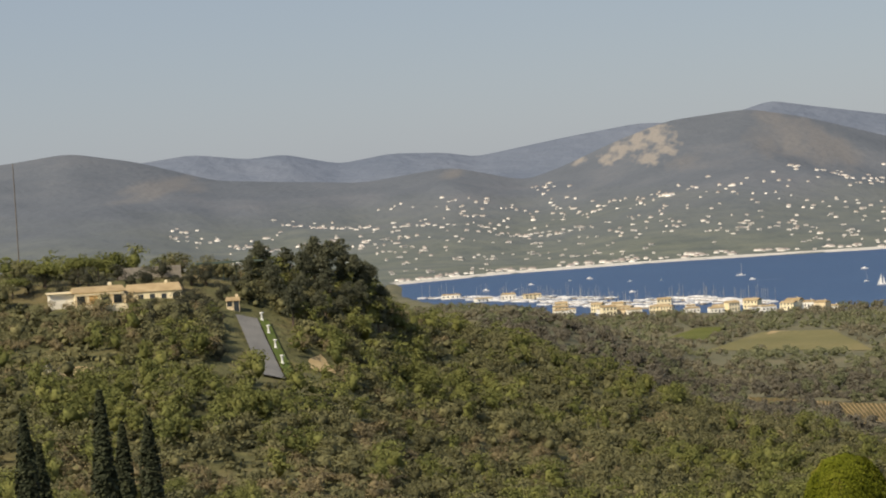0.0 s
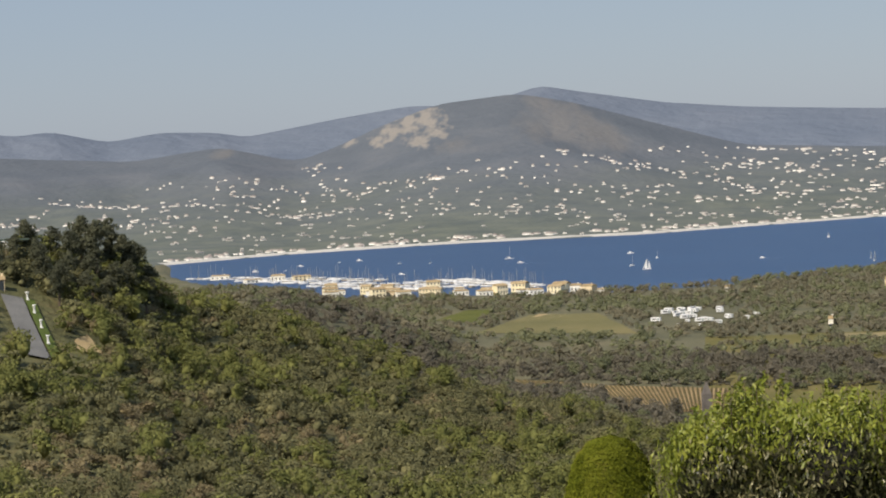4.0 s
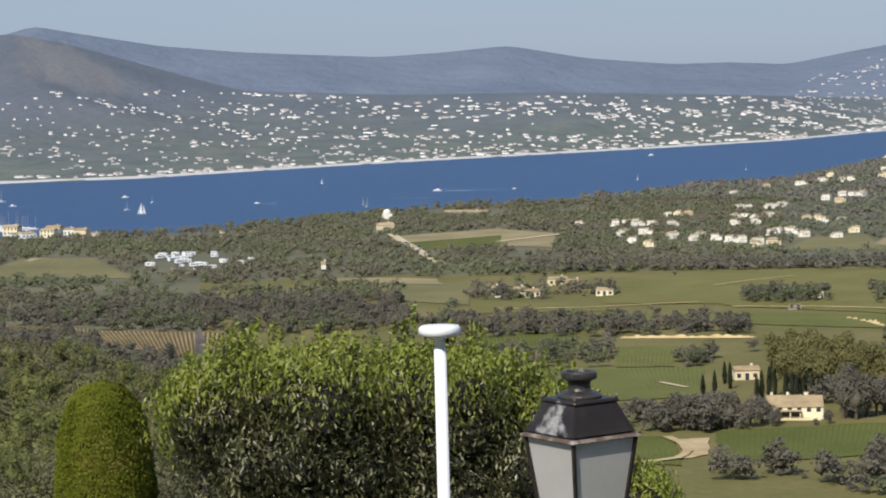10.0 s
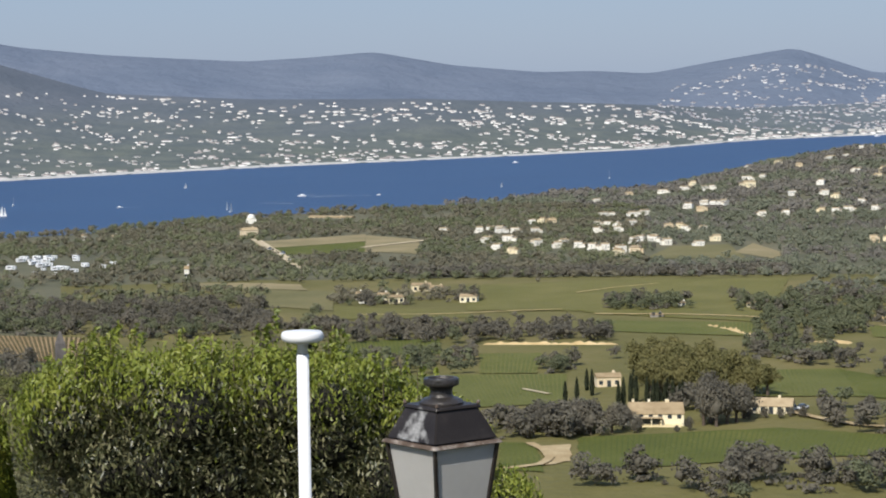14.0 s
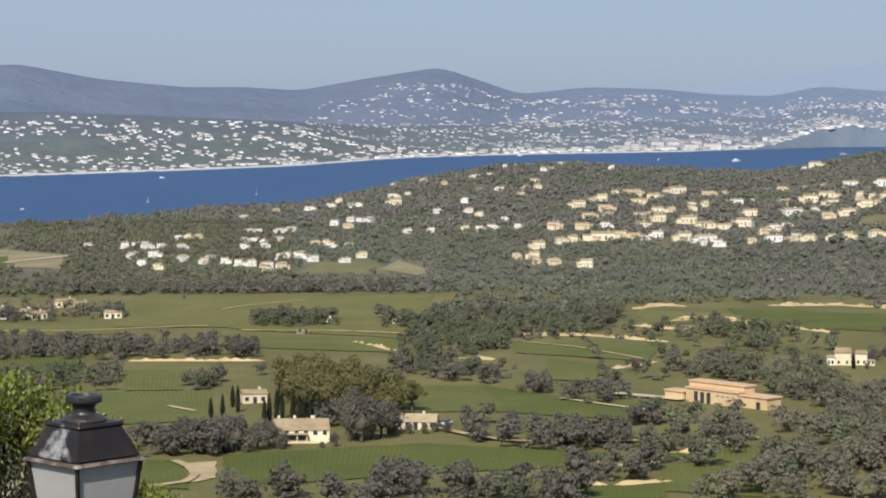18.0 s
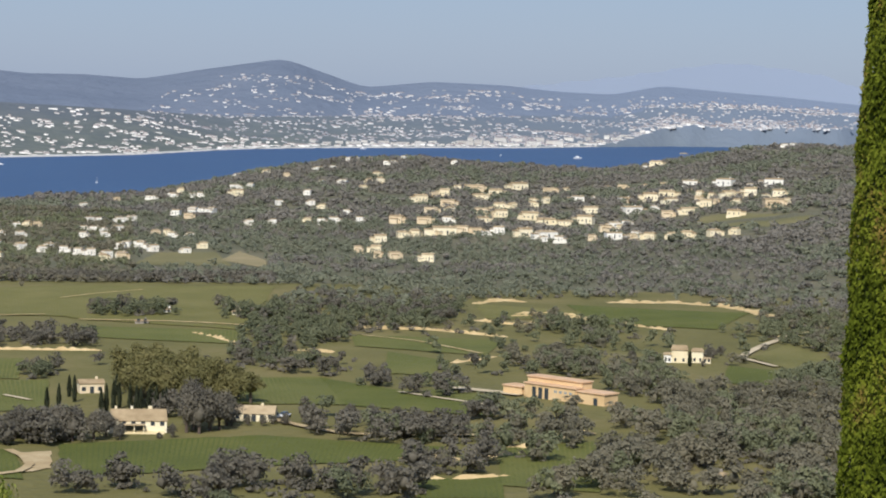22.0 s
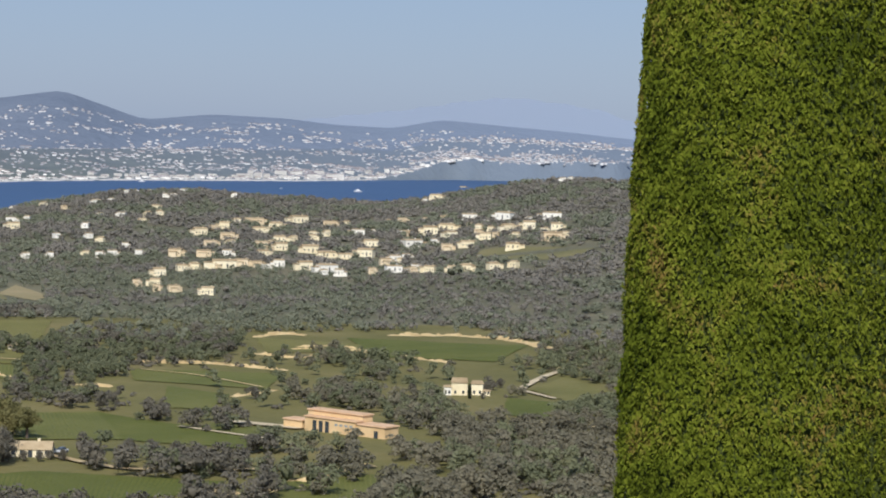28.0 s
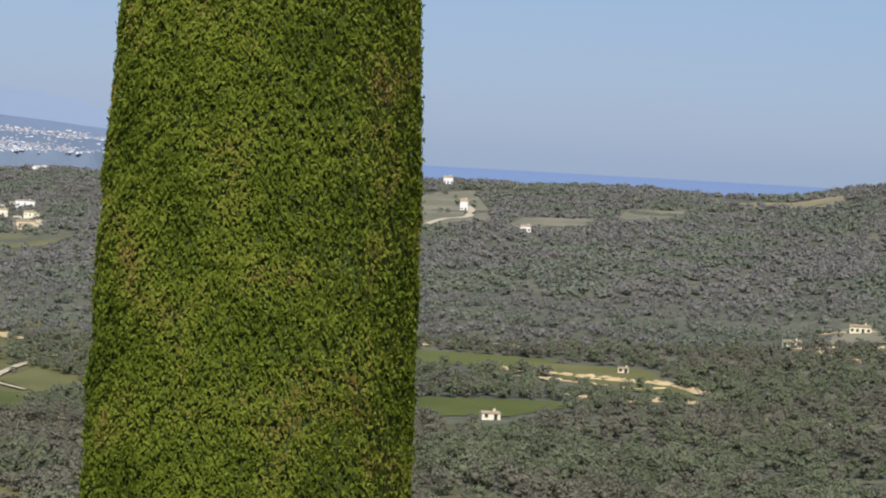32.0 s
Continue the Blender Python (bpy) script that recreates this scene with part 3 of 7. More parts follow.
def build_ground():
    az = np.concatenate([np.arange(-180, -34, 3.0), np.arange(-34, 45, 0.25), np.arange(45, 181, 3.0)])
    r = [0.0]
    q = 3.0
    while q < 4920:
        r.append(q)
        q = min(q * 1.02, q + 32)
    r.append(4930.0)
    r = np.array(r)
    A, R = np.meshgrid(az, r)
    X, Y = R * np.sin(np.radians(A)), R * np.cos(np.radians(A))
    Z = ground(X, Y)
    rows, cols = A.shape
    i = np.arange(rows - 1)[:, None] * cols + np.arange(cols - 1)[None, :]
    faces = np.stack([i, i + 1, i + 1 + cols, i + cols], -1).reshape(-1, 4)
    fa, fr, fz = [q[:-1, :-1].ravel() for q in (A, R, Z)]
    fx, fy = X[:-1, :-1].ravel(), Y[:-1, :-1].ravel()
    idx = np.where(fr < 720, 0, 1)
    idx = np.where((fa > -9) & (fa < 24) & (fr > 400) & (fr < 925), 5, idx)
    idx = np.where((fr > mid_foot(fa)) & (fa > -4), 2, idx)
    # the far bands take the haze-tinted hill colours
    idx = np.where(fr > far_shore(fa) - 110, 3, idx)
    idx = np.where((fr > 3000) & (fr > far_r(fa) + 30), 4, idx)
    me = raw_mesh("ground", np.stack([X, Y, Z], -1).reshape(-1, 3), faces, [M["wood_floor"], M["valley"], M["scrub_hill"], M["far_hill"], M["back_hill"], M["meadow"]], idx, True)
    tagged(new("ground", me), "valley floor, wooded hills and pale beaches round the bay", "ground", kind="structure")
    # the sea
    n = 96
    t = np.linspace(0, 2 * np.pi, n, endpoint=False)
    vs = np.concatenate([[(0, 0, 0)], np.stack([4960 * np.sin(t), 4960 * np.cos(t), 0 * t], -1)])
    fs = [(0, 1 + k, 1 + (k + 1) % n) for k in range(n)]
    tagged(new("water", raw_mesh("water", vs, fs, M["water"])), "deep blue sea of the bay with small ripples", "sea", kind="structure")

    # the beach along the far shore
    a = np.arange(-22.6, 24.0, 0.06)
    rs = far_shore(a)
    rows = []
    for dr, dz in ((-5, -0.25), (1, 0.5), (8, 1.4), (13, 1.8)):
        rr = rs + dr * (1 + 0.35 * np.sin(a * 3.1) * np.sin(a * 1.3))
        x, y = rr * np.sin(np.radians(a)), rr * np.cos(np.radians(a))
        rows.append(np.stack([x, y, np.maximum(dz, 0 * x + dz)], -1))
    n = len(a)
    i = np.arange(3)[:, None] * n + np.arange(n - 1)[None, :]
    fs = np.stack([i, i + 1, i + 1 + n, i + n], -1).reshape(-1, 4)
    tagged(new("beach", raw_mesh("beach", np.concatenate(rows), fs, M["beach_sand"])), "long pale sandy beach along the far shore", "beach", kind="structure")

    # the open sea beyond the ridge: an upright strip with haze in its pale colour
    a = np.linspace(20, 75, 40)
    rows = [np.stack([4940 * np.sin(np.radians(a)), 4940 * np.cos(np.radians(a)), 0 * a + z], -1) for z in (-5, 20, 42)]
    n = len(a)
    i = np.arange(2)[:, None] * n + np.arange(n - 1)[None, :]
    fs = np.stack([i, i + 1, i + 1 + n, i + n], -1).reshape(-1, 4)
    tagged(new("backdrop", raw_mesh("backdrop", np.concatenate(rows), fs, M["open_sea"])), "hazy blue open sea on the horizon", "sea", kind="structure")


    # the faintest ridge, behind the far town, haze painted into its pale blue
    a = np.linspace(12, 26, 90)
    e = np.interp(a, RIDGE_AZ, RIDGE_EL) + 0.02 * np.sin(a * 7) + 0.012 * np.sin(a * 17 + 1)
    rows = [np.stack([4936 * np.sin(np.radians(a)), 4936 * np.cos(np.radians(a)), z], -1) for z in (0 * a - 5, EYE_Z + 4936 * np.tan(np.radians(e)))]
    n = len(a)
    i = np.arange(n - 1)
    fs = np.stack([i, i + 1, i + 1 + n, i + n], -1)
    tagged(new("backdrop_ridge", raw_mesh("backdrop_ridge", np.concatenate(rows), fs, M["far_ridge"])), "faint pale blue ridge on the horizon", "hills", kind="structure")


RIDGE_AZ = [13, 15.7, 17.9, 19.3, 20.4, 21.5, 22.6, 23.4, 26]
RIDGE_EL = [0.0, 0.35, 0.62, 0.86, 0.98, 0.88, 0.72, 0.46, -0.4]
build_ground()
# ---- the village hill: plan place and width of each house
SLOPE_WEST = [(15, 1220, 5.4), (34, 1217, 6.0), (45, 1216, 7.1), (53, 1217, 6.6), (63, 1209, 4.1), (66, 1299, 5.7), (77, 1299, 3.2), (47, 1155, 8.5), (39, 1095, 4.8), (45, 1069, 3.7), (59, 1114, 3.3), (68, 1101, 2.7), (78, 1101, 5.4), (84, 1086, 4.8), (89, 1081, 3.7), (92, 1048, 2.6), (96, 1211, 5.3), (101, 1272, 2.5), (110, 1261, 2.5), (121, 1531, 6.8), (150, 1613, 5.5), (127, 1345, 6.6), (115, 1346, 2.0), (111, 1135, 3.9), (117, 1126, 6.1), (102, 1066, 2.6), (121, 1107, 3.8), (142, 1235, 5.5), (142, 1211, 2.4), (189, 1609, 5.5), (198, 1636, 4.0)]
SLOPE_MIDDLE = [(175, 1623, 10.4), (205, 1587, 3.1), (167, 1405, 7.6), (181, 1434, 7.1), (171, 1378, 8.2), (135, 1095, 5.4), (147, 1124, 6.1), (193, 1435, 5.7), (264, 1821, 6.3), (235, 1631, 10.5), (227, 1564, 12.4), (394, 2452, 14.6), (285, 1802, 7.1), (286, 1716, 4.3), (318, 1759, 9.6), (265, 1501, 6.0), (257, 1444, 6.5), (260, 1418, 6.3), (265, 1367, 4.1), (239, 1460, 3.6), (199, 1320, 6.5), (213, 1321, 5.9), (232, 1311, 5.9), (245, 1302, 8.4), (261, 1304, 4.6), (308, 1603, 8.8), (360, 1853, 5.5), (378, 1854, 5.6), (379, 1792, 6.3), (408, 1860, 3.7), (444, 1831, 5.5)]
VILLAGE_WEST = [(351, 1696, 6.8), (310, 1541, 5.4), (335, 1605, 4.0), (331, 1457, 10.2), (318, 1371, 9.6), (279, 1288, 9.0), (294, 1283, 9.7), (309, 1287, 7.1), (245, 1171, 7.6), (229, 1103, 6.1), (230, 1066, 6.4), (263, 1200, 6.6), (272, 1209, 5.5), (288, 1208, 15.2), (300, 1216, 9.2), (243, 1050, 6.9), (359, 1506, 8.3), (342, 1426, 10.8), (394, 1567, 15.8), (379, 1493, 10.5), (403, 1540, 10.9), (371, 1408, 9.3), (349, 1321, 8.7), (347, 1358, 9.6), (330, 1290, 8.5), (307, 1209, 6.1), (318, 1207, 7.3), (436, 1602, 14.6), (452, 1576, 12.0), (397, 1425, 5.8), (416, 1458, 3.7)]
VILLAGE_HEART = [(366, 1319, 12.0), (369, 1292, 13.1), (377, 1284, 7.9), (328, 1191, 9.1), (336, 1176, 12.0), (336, 1151, 5.9), (446, 1487, 10.6), (395, 1299, 11.3), (421, 1375, 10.5), (357, 1163, 4.8), (391, 1248, 8.3), (404, 1272, 7.8), (372, 1173, 10.2), (379, 1162, 4.2), (388, 1159, 7.2), (512, 1596, 8.2), (469, 1454, 11.2), (441, 1355, 13.9), (475, 1421, 11.0), (533, 1564, 6.5), (495, 1446, 12.7), (478, 1389, 9.3), (447, 1305, 8.1), (462, 1312, 9.5), (538, 1524, 12.6), (408, 1157, 7.8), (507, 1416, 5.1), (510, 1402, 4.4), (488, 1351, 8.4)]
VILLAGE_EAST = [(423, 1158, 7.8), (549, 1482, 13.9), (516, 1387, 9.4), (505, 1342, 5.6), (529, 1382, 9.4), (473, 1262, 9.9), (566, 1437, 15.1), (536, 1353, 9.2), (506, 1285, 13.5), (1191, 3407, 12.4), (619, 1839, 12.3), (603, 1819, 3.7), (696, 1746, 5.5)]
HOUSE_PLOTS = SLOPE_WEST + SLOPE_MIDDLE + VILLAGE_WEST + VILLAGE_HEART + VILLAGE_EAST


# plan corners of each grove and hedgerow of the open valley
GROVES_A = [
    [(65, 788), (93, 783), (96, 810), (67, 815)],
    [(107, 774), (117, 773), (123, 810), (112, 809)],
    [(-11, 934), (29, 931), (31, 983), (-11, 985)],
    [(29, 931), (92, 923), (96, 972), (31, 977)],
    [(92, 927), (151, 922), (160, 977), (97, 981)],
    [(-21, 692), (12, 693), (12, 737), (-22, 740)],
    [(12, 696), (57, 692), (60, 728), (12, 730)],
    [(2, 626), (15, 625), (16, 664), (2, 665)],
    [(90, 634), (107, 632), (114, 675), (97, 677)],
    [(105, 621), (122, 619), (129, 652), (111, 654)],
    [(118, 599), (128, 597), (133, 618), (122, 619)],
    [(13, 502), (30, 500), (32, 527), (14, 530)],
]
GROVES_B = [
    [(29, 496), (45, 494), (48, 523), (30, 525)],
    [(87, 508), (101, 506), (106, 530), (91, 530)],
    [(99, 499), (114, 497), (119, 524), (104, 526)],
    [(112, 496), (132, 492), (136, 508), (116, 513)],
    [(130, 489), (147, 484), (154, 506), (135, 510)],
    [(49, 435), (65, 432), (68, 453), (51, 455)],
    [(63, 431), (79, 429), (84, 452), (67, 454)],
    [(78, 430), (98, 427), (102, 445), (82, 448)],
    [(101, 457), (120, 453), (124, 469), (104, 473)],
    [(50, 425), (59, 423), (60, 433), (51, 435)],
    [(31, 442), (36, 442), (37, 449), (32, 450)],
    [(41, 444), (44, 444), (45, 452), (42, 452)],
]
GROVES_C = [
    [(169, 639), (178, 639), (185, 664), (176, 664)],
    [(172, 616), (191, 614), (204, 656), (183, 658)],
    [(189, 610), (209, 607), (221, 642), (199, 645)],
    [(179, 568), (199, 564), (213, 606), (192, 610)],
    [(162, 507), (183, 504), (203, 558), (180, 561)],
    [(178, 496), (199, 493), (232, 574), (206, 576)],
    [(157, 475), (190, 471), (203, 502), (168, 506)],
    [(132, 423), (141, 421), (156, 466), (146, 468)],
    [(169, 438), (180, 436), (187, 453), (175, 454)],
    [(33, 620), (42, 619), (44, 643), (34, 643)],
    [(145, 620), (152, 620), (156, 638), (150, 639)],
    [(143, 577), (145, 576), (147, 586), (145, 585)],
]
GROVES_D = [
    [(-155, 743), (-110, 736), (-129, 867), (-182, 875)],
    [(-108, 727), (-69, 721), (-83, 882), (-133, 892)],
    [(-73, 729), (-47, 723), (-58, 888), (-89, 896)],
    [(-30, 826), (-1, 820), (-1, 865), (-31, 873)],
    [(-1, 830), (23, 823), (24, 860), (-1, 870)],
    [(29, 440), (36, 440), (37, 450), (30, 450)],
    [(-24, 626), (-4, 625), (-4, 651), (-25, 653)],
    [(-4, 622), (16, 620), (16, 655), (-4, 658)],
    [(-47, 723), (-22, 716), (-23, 746), (-49, 751)],
    [(57, 513), (66, 512), (71, 550), (61, 552)],
    [(103, 706), (116, 686), (135, 703), (153, 739)],
    [(103, 706), (121, 785), (152, 873), (153, 739)],
]
GROVES_E = [
    [(152, 873), (166, 953), (240, 948), (214, 850)],
    [(152, 873), (214, 850), (180, 749), (153, 739)],
]
GROVES_Z = [
    [(215, 855), (247, 853), (271, 934), (235, 936)],
    [(249, 859), (283, 857), (309, 937), (272, 939)],
    [(283, 857), (313, 851), (346, 940), (311, 943)],
    [(296, 812), (327, 805), (374, 921), (343, 940)],
    [(205, 686), (219, 685), (227, 711), (212, 712)],
    [(211, 756), (221, 754), (228, 778), (218, 779)],
]
GROVES_Y = [
    [(133, 530), (160, 526), (163, 536), (136, 540)],
    [(149, 454), (166, 452), (174, 475), (157, 478)],
    [(167, 454), (183, 452), (190, 471), (173, 472)],
    [(145, 430), (156, 428), (162, 446), (151, 448)],
    [(126, 470), (136, 468), (138, 474), (128, 477)],
    [(120, 422), (131, 421), (137, 442), (126, 444)],
    [(148, 418), (169, 416), (177, 437), (155, 439)],
    [(206, 728), (228, 725), (235, 748), (212, 750)],
    [(126, 573), (143, 569), (147, 586), (130, 589)],
]
GROVES = GROVES_Y + GROVES_Z + GROVES_A + GROVES_B + GROVES_C + GROVES_D + GROVES_E
# ================= fields and roads of the valley =================
# kind and four plan corners: near left, near right, far right, far left
FIELDS_WEST = [
    ("olive", (-251, 974), (-173, 947), (-216, 1076), (-249, 1075)),
    ("green", (-291, 1055), (-266, 1034), (-279, 1122), (-292, 1119)),
    ("brown", (-125, 661), (-98, 664), (-105, 726), (-150, 743)),
    ("brown", (-168, 731), (-148, 729), (-151, 747), (-184, 767)),
    ("green", (-65, 1080), (-24, 1090), (-25, 1160), (-74, 1126)),
    ("dry", (-74, 1128), (-25, 1162), (-26, 1223), (-83, 1168)),
    ("dry", (-24, 1090), (1, 1074), (2, 1172), (-26, 1213)),
    ("olive", (-58, 826), (-29, 803), (-31, 878), (-74, 900)),
    ("dry", (-85, 904), (-42, 886), (-46, 912), (-87, 925)),
]
FIELDS_MIDDLE = [
    ("yellow", (18, 793), (57, 786), (65, 905), (18, 887)),
    ("yellow", (57, 782), (110, 740), (147, 904), (65, 905)),
    ("green", (61, 720), (103, 699), (109, 738), (60, 756)),
    ("yellow", (-28, 772), (18, 770), (19, 790), (-29, 820)),
    ("green", (-26, 660), (7, 667), (7, 705), (-29, 694)),
    ("green", (17, 620), (32, 620), (36, 665), (18, 665)),
    ("green", (-9, 548), (36, 558), (40, 617), (-23, 621)),
    ("dry", (146, 1052), (159, 1003), (167, 1051), (162, 1106)),
    ("olive", (101, 1020), (146, 1017), (150, 1100), (122, 1097)),
]
FIELDS_EAST = [
    ("green", (81, 562), (109, 559), (114, 621), (89, 620)),
    ("green", (109, 559), (140, 533), (146, 552), (114, 621)),
    ("green", (128, 575), (146, 555), (153, 571), (138, 590)),
    ("lush", (32, 458), (72, 469), (81, 511), (35, 501)),
    ("lush", (72, 469), (111, 476), (118, 491), (81, 511)),
    ("lush", (16, 461), (25, 457), (25, 494), (18, 496)),
    ("green", (118, 440), (135, 429), (153, 492), (129, 487)),
    ("green", (98, 428), (114, 424), (121, 452), (102, 450)),
]
FIELDS_SLOPES = [
    ("terrace", (138, 693), (172, 665), (189, 708), (143, 726)),
    ("terrace", (201, 777), (235, 773), (243, 802), (211, 832)),
    ("terrace", (236, 757), (270, 735), (303, 789), (245, 828)),
    ("terrace", (133, 626), (145, 622), (158, 652), (145, 677)),
    ("terrace", (253, 656), (253, 624), (275, 638), (279, 692)),
    ("green", (223, 599), (229, 584), (251, 622), (238, 636)),
    ("terrace", (408, 670), (430, 647), (457, 653), (421, 693)),
    ("terrace", (432, 617), (443, 557), (469, 623), (443, 660)),
    ("green", (342, 560), (367, 551), (407, 566), (364, 597)),
    ("lawn", (341, 531), (357, 524), (357, 536), (349, 540)),
]
CLEARINGS = [
    ("scrub", (697, 1147), (752, 1161), (800, 1235), (745, 1230)),
    ("scrub", (745, 1230), (800, 1235), (892, 1400), (850, 1405)),
    ("scrub", (736, 1126), (800, 1127), (846, 1184), (800, 1190)),
    ("scrub", (859, 1171), (920, 1187), (945, 1224), (899, 1226)),
    ("scrub", (557, 632), (572, 615), (606, 660), (596, 672)),
    ("olive", (439, 1241), (467, 1165), (507, 1213), (469, 1296)),
    ("scrub", (829, 1146), (885, 1169), (935, 1229), (909, 1238)),
    ("dry", (1035, 1282), (1015, 1142), (1087, 1228), (1036, 1343)),
    ("soil", (26, 465), (31, 470), (33, 492), (26, 490)),
    ("soil", (-244, 1051), (-225, 1047), (-227, 1074), (-246, 1080)),
    ("soil", (-180, 399), (-176, 392), (-173.5, 397), (-181, 406)),
    ("soil", (-209, 356), (-203, 356), (-206, 363), (-212, 362)),
]
ALL_FIELDS = FIELDS_WEST + FIELDS_MIDDLE + FIELDS_EAST + FIELDS_SLOPES + CLEARINGS
KINDS = {
    "olive": ("meadow", "field_olive", "broad olive-green meadow in the valley", None),
    "green": ("vineyard", "field_green", "green vineyard with close rows on the valley floor", "vine"),
    "yellow": ("vineyard", "field_yellow", "broad yellowing vineyard on the valley floor", "vine_yellow"),
    "scrub": ("stony_clearing", "scrub_clearing", "stony scrub clearing on the wooded ridge", None),
    "lush": ("vineyard", "field_lush", "lush green vineyard below the farm", "vine_lush"),
    "terrace": ("vineyard", "field_olive", "terraced vineyard on the wooded slope", "vine"),
    "brown": ("vineyard", "field_brown", "browning autumn vineyard with bare earth between rows", "vine_brown"),
    "dry": ("dry_meadow", "field_dry", "dry tan grass clearing", None),
    "soil": ("bare_patch", "soil", "patch of bare orange earth", None),
    "lawn": ("lawn", "lawn", "bright green mown lawn", None),
}


def in_quad(x, y, q, grow=0.0):
    """Which plan places lie in the quad, widened by grow metres."""
    c = np.mean(q, 0)
    inside = np.ones(np.shape(x), bool)
    for k in range(4):
        a, b = np.array(q[k], float), np.array(q[(k + 1) % 4], float)
        e = b - a
        n = np.array([-e[1], e[0]]) / max(1e-6, np.hypot(*e))
        if np.dot(c - a, n) < 0:
            n = -n
        inside &= (x - a[0]) * n[0] + (y - a[1]) * n[1] > -grow
    return inside


def field(kind, quad, seed):
    name, mat, label, vine = KINDS[kind]
    if kind in ("green", "terrace"):
        mat, vine = [("field_green", "vine"), ("field_yellow", "vine_yellow") if kind == "terrace" else ("field_green", "vine"), ("field_lush", "vine_lush")][seed % 3]
    rng = np.random.RandomState(seed)
    q = np.array(quad, float)
    wide = max(np.hypot(*(q[1] - q[0])), np.hypot(*(q[2] - q[3])))
    deep = max(np.hypot(*(q[3] - q[0])), np.hypot(*(q[2] - q[1])))
    nu, nv = int(np.clip(wide / 4, 4, 40)), int(np.clip(deep / 4, 4, 50))
    u, v = np.meshgrid(np.linspace(0, 1, nu + 1), np.linspace(0, 1, nv + 1))
    edge = np.minimum(np.minimum(u, 1 - u), np.minimum(v, 1 - v)) < 1e-6
    p = (1 - u)[..., None] * ((1 - v)[..., None] * q[0] + v[..., None] * q[3]) + u[..., None] * ((1 - v)[..., None] * q[1] + v[..., None] * q[2])
    p = p + np.where(edge, 1.0, 0)[..., None] * rng.uniform(-0.5, 0.5, p.shape)
    z = ground(p[..., 0], p[..., 1]) + 0.22
    i = np.arange(nv)[:, None] * (nu + 1) + np.arange(nu)[None, :]
    fs = np.stack([i, i + 1, i + 2 + nu, i + 1 + nu], -1).reshape(-1, 4)
    ob = new(name, raw_mesh(name, np.concatenate([p, z[..., None]], -1).reshape(-1, 3), fs, M[mat], None, True))
    tagged(ob, label, "field", kind="structure")
    if not vine:
        return
    # rows of vines, each a low uneven hedge
    pitch = 1.7 if kind == "brown" else 1.25
    rows = int(wide / pitch)
    seg = int(np.clip(deep / 3.0, 4, 40))
    vs, fcs = [], []
    for k in range(rows):
        s = (k + 0.5) / rows
        t = np.linspace(rng.uniform(0.0, 0.03), rng.uniform(0.97, 1.0), seg + 1)
        line = (1 - s) * ((1 - t)[:, None] * q[0] + t[:, None] * q[3]) + s * ((1 - t)[:, None] * q[1] + t[:, None] * q[2])
        d = line[-1] - line[0]
        side = np.array([-d[1], d[0]]) / np.hypot(*d)
        h = rng.uniform(0.01, 0.06, seg + 1) * (12.0 if kind == "brown" else 1.0) * (rng.rand(seg + 1) > 0.04)
        w = rng.uniform(0.32, 0.48, seg + 1) if kind == "brown" else rng.uniform(0.58, 0.66, seg + 1)
        g = ground(line[:, 0], line[:, 1]) + 0.2
        base = len(vs) * 3
        for j in range(seg + 1):
            off = side * w[j]
            vs.append([(line[j, 0] - off[0], line[j, 1] - off[1], g[j]), (line[j, 0] + side[0] * rng.uniform(-.1, .1), line[j, 1], g[j] + h[j] + 0.03), (line[j, 0] + off[0], line[j, 1] + off[1], g[j])])
        a = base + 3 * np.arange(seg)
        fcs.append(np.stack([a, a + 1, a + 4, a + 3], -1))
        fcs.append(np.stack([a + 1, a + 2, a + 5, a + 4], -1))
    me = raw_mesh("vine_rows", np.array(vs).reshape(-1, 3), np.concatenate(fcs), M[vine])
    tagged(new("vine_rows", me), "long low rows of trained vines", "vines", kind="stuff")


for k, (kind, *quad) in enumerate(ALL_FIELDS):
    field(kind, quad, 100 + k)


def track(name, pts, width, mat, label, lift=0.5, rise=0.0):
    """A road or path as a ribbon along plan points; with a rise, a broken bank of bare earth and stones."""
    pts = np.array(pts, float)
    d = np.concatenate([[0], np.cumsum(np.hypot(*np.diff(pts, axis=0).T))])
    n = max(8, int(d[-1] / (1.2 if rise else 4)))
    s = np.linspace(0, d[-1], n)
    line = np.stack([np.interp(s, d, pts[:, 0]), np.interp(s, d, pts[:, 1])], -1)
    tg = np.gradient(line, axis=0)
    sd = np.stack([-tg[:, 1], tg[:, 0]], -1) / np.hypot(*tg.T)[:, None]
    r = np.random.RandomState(int(abs(pts).sum()) % 9973)
    rough = np.convolve(r.uniform(0, 1, n + 4), np.ones(5) / 5, "valid") * 0.6 + r.uniform(0, 1, n) * 0.4
    w = width / 2 * ((0.25 + 1.3 * rough) if rise else (1 + 0.02 * np.sin(s * 0.35)))[:, None]
    l, q = line + sd * w, line - sd * w
    zl, zq = ground(l[:, 0], l[:, 1]), ground(q[:, 0], q[:, 1])
    back = np.hypot(*l.T) > np.hypot(*q.T)          # a bank stands up at its far edge
    up = rise * np.clip(2.2 * rough - 0.45, 0, 1.6) * np.minimum(1, np.minimum(s, d[-1] - s) / 4 + 0.1)
    zl, zq = zl + up * back, zq + up * ~back
    low = lift - (0.45 if rise else 0)
    vs = np.concatenate([np.concatenate([l, zl[:, None] + low], -1), np.concatenate([q, zq[:, None] + low], -1)])
    i = np.arange(n - 1)
    fs = np.stack([i, i + 1, i + 1 + n, i + n], -1)
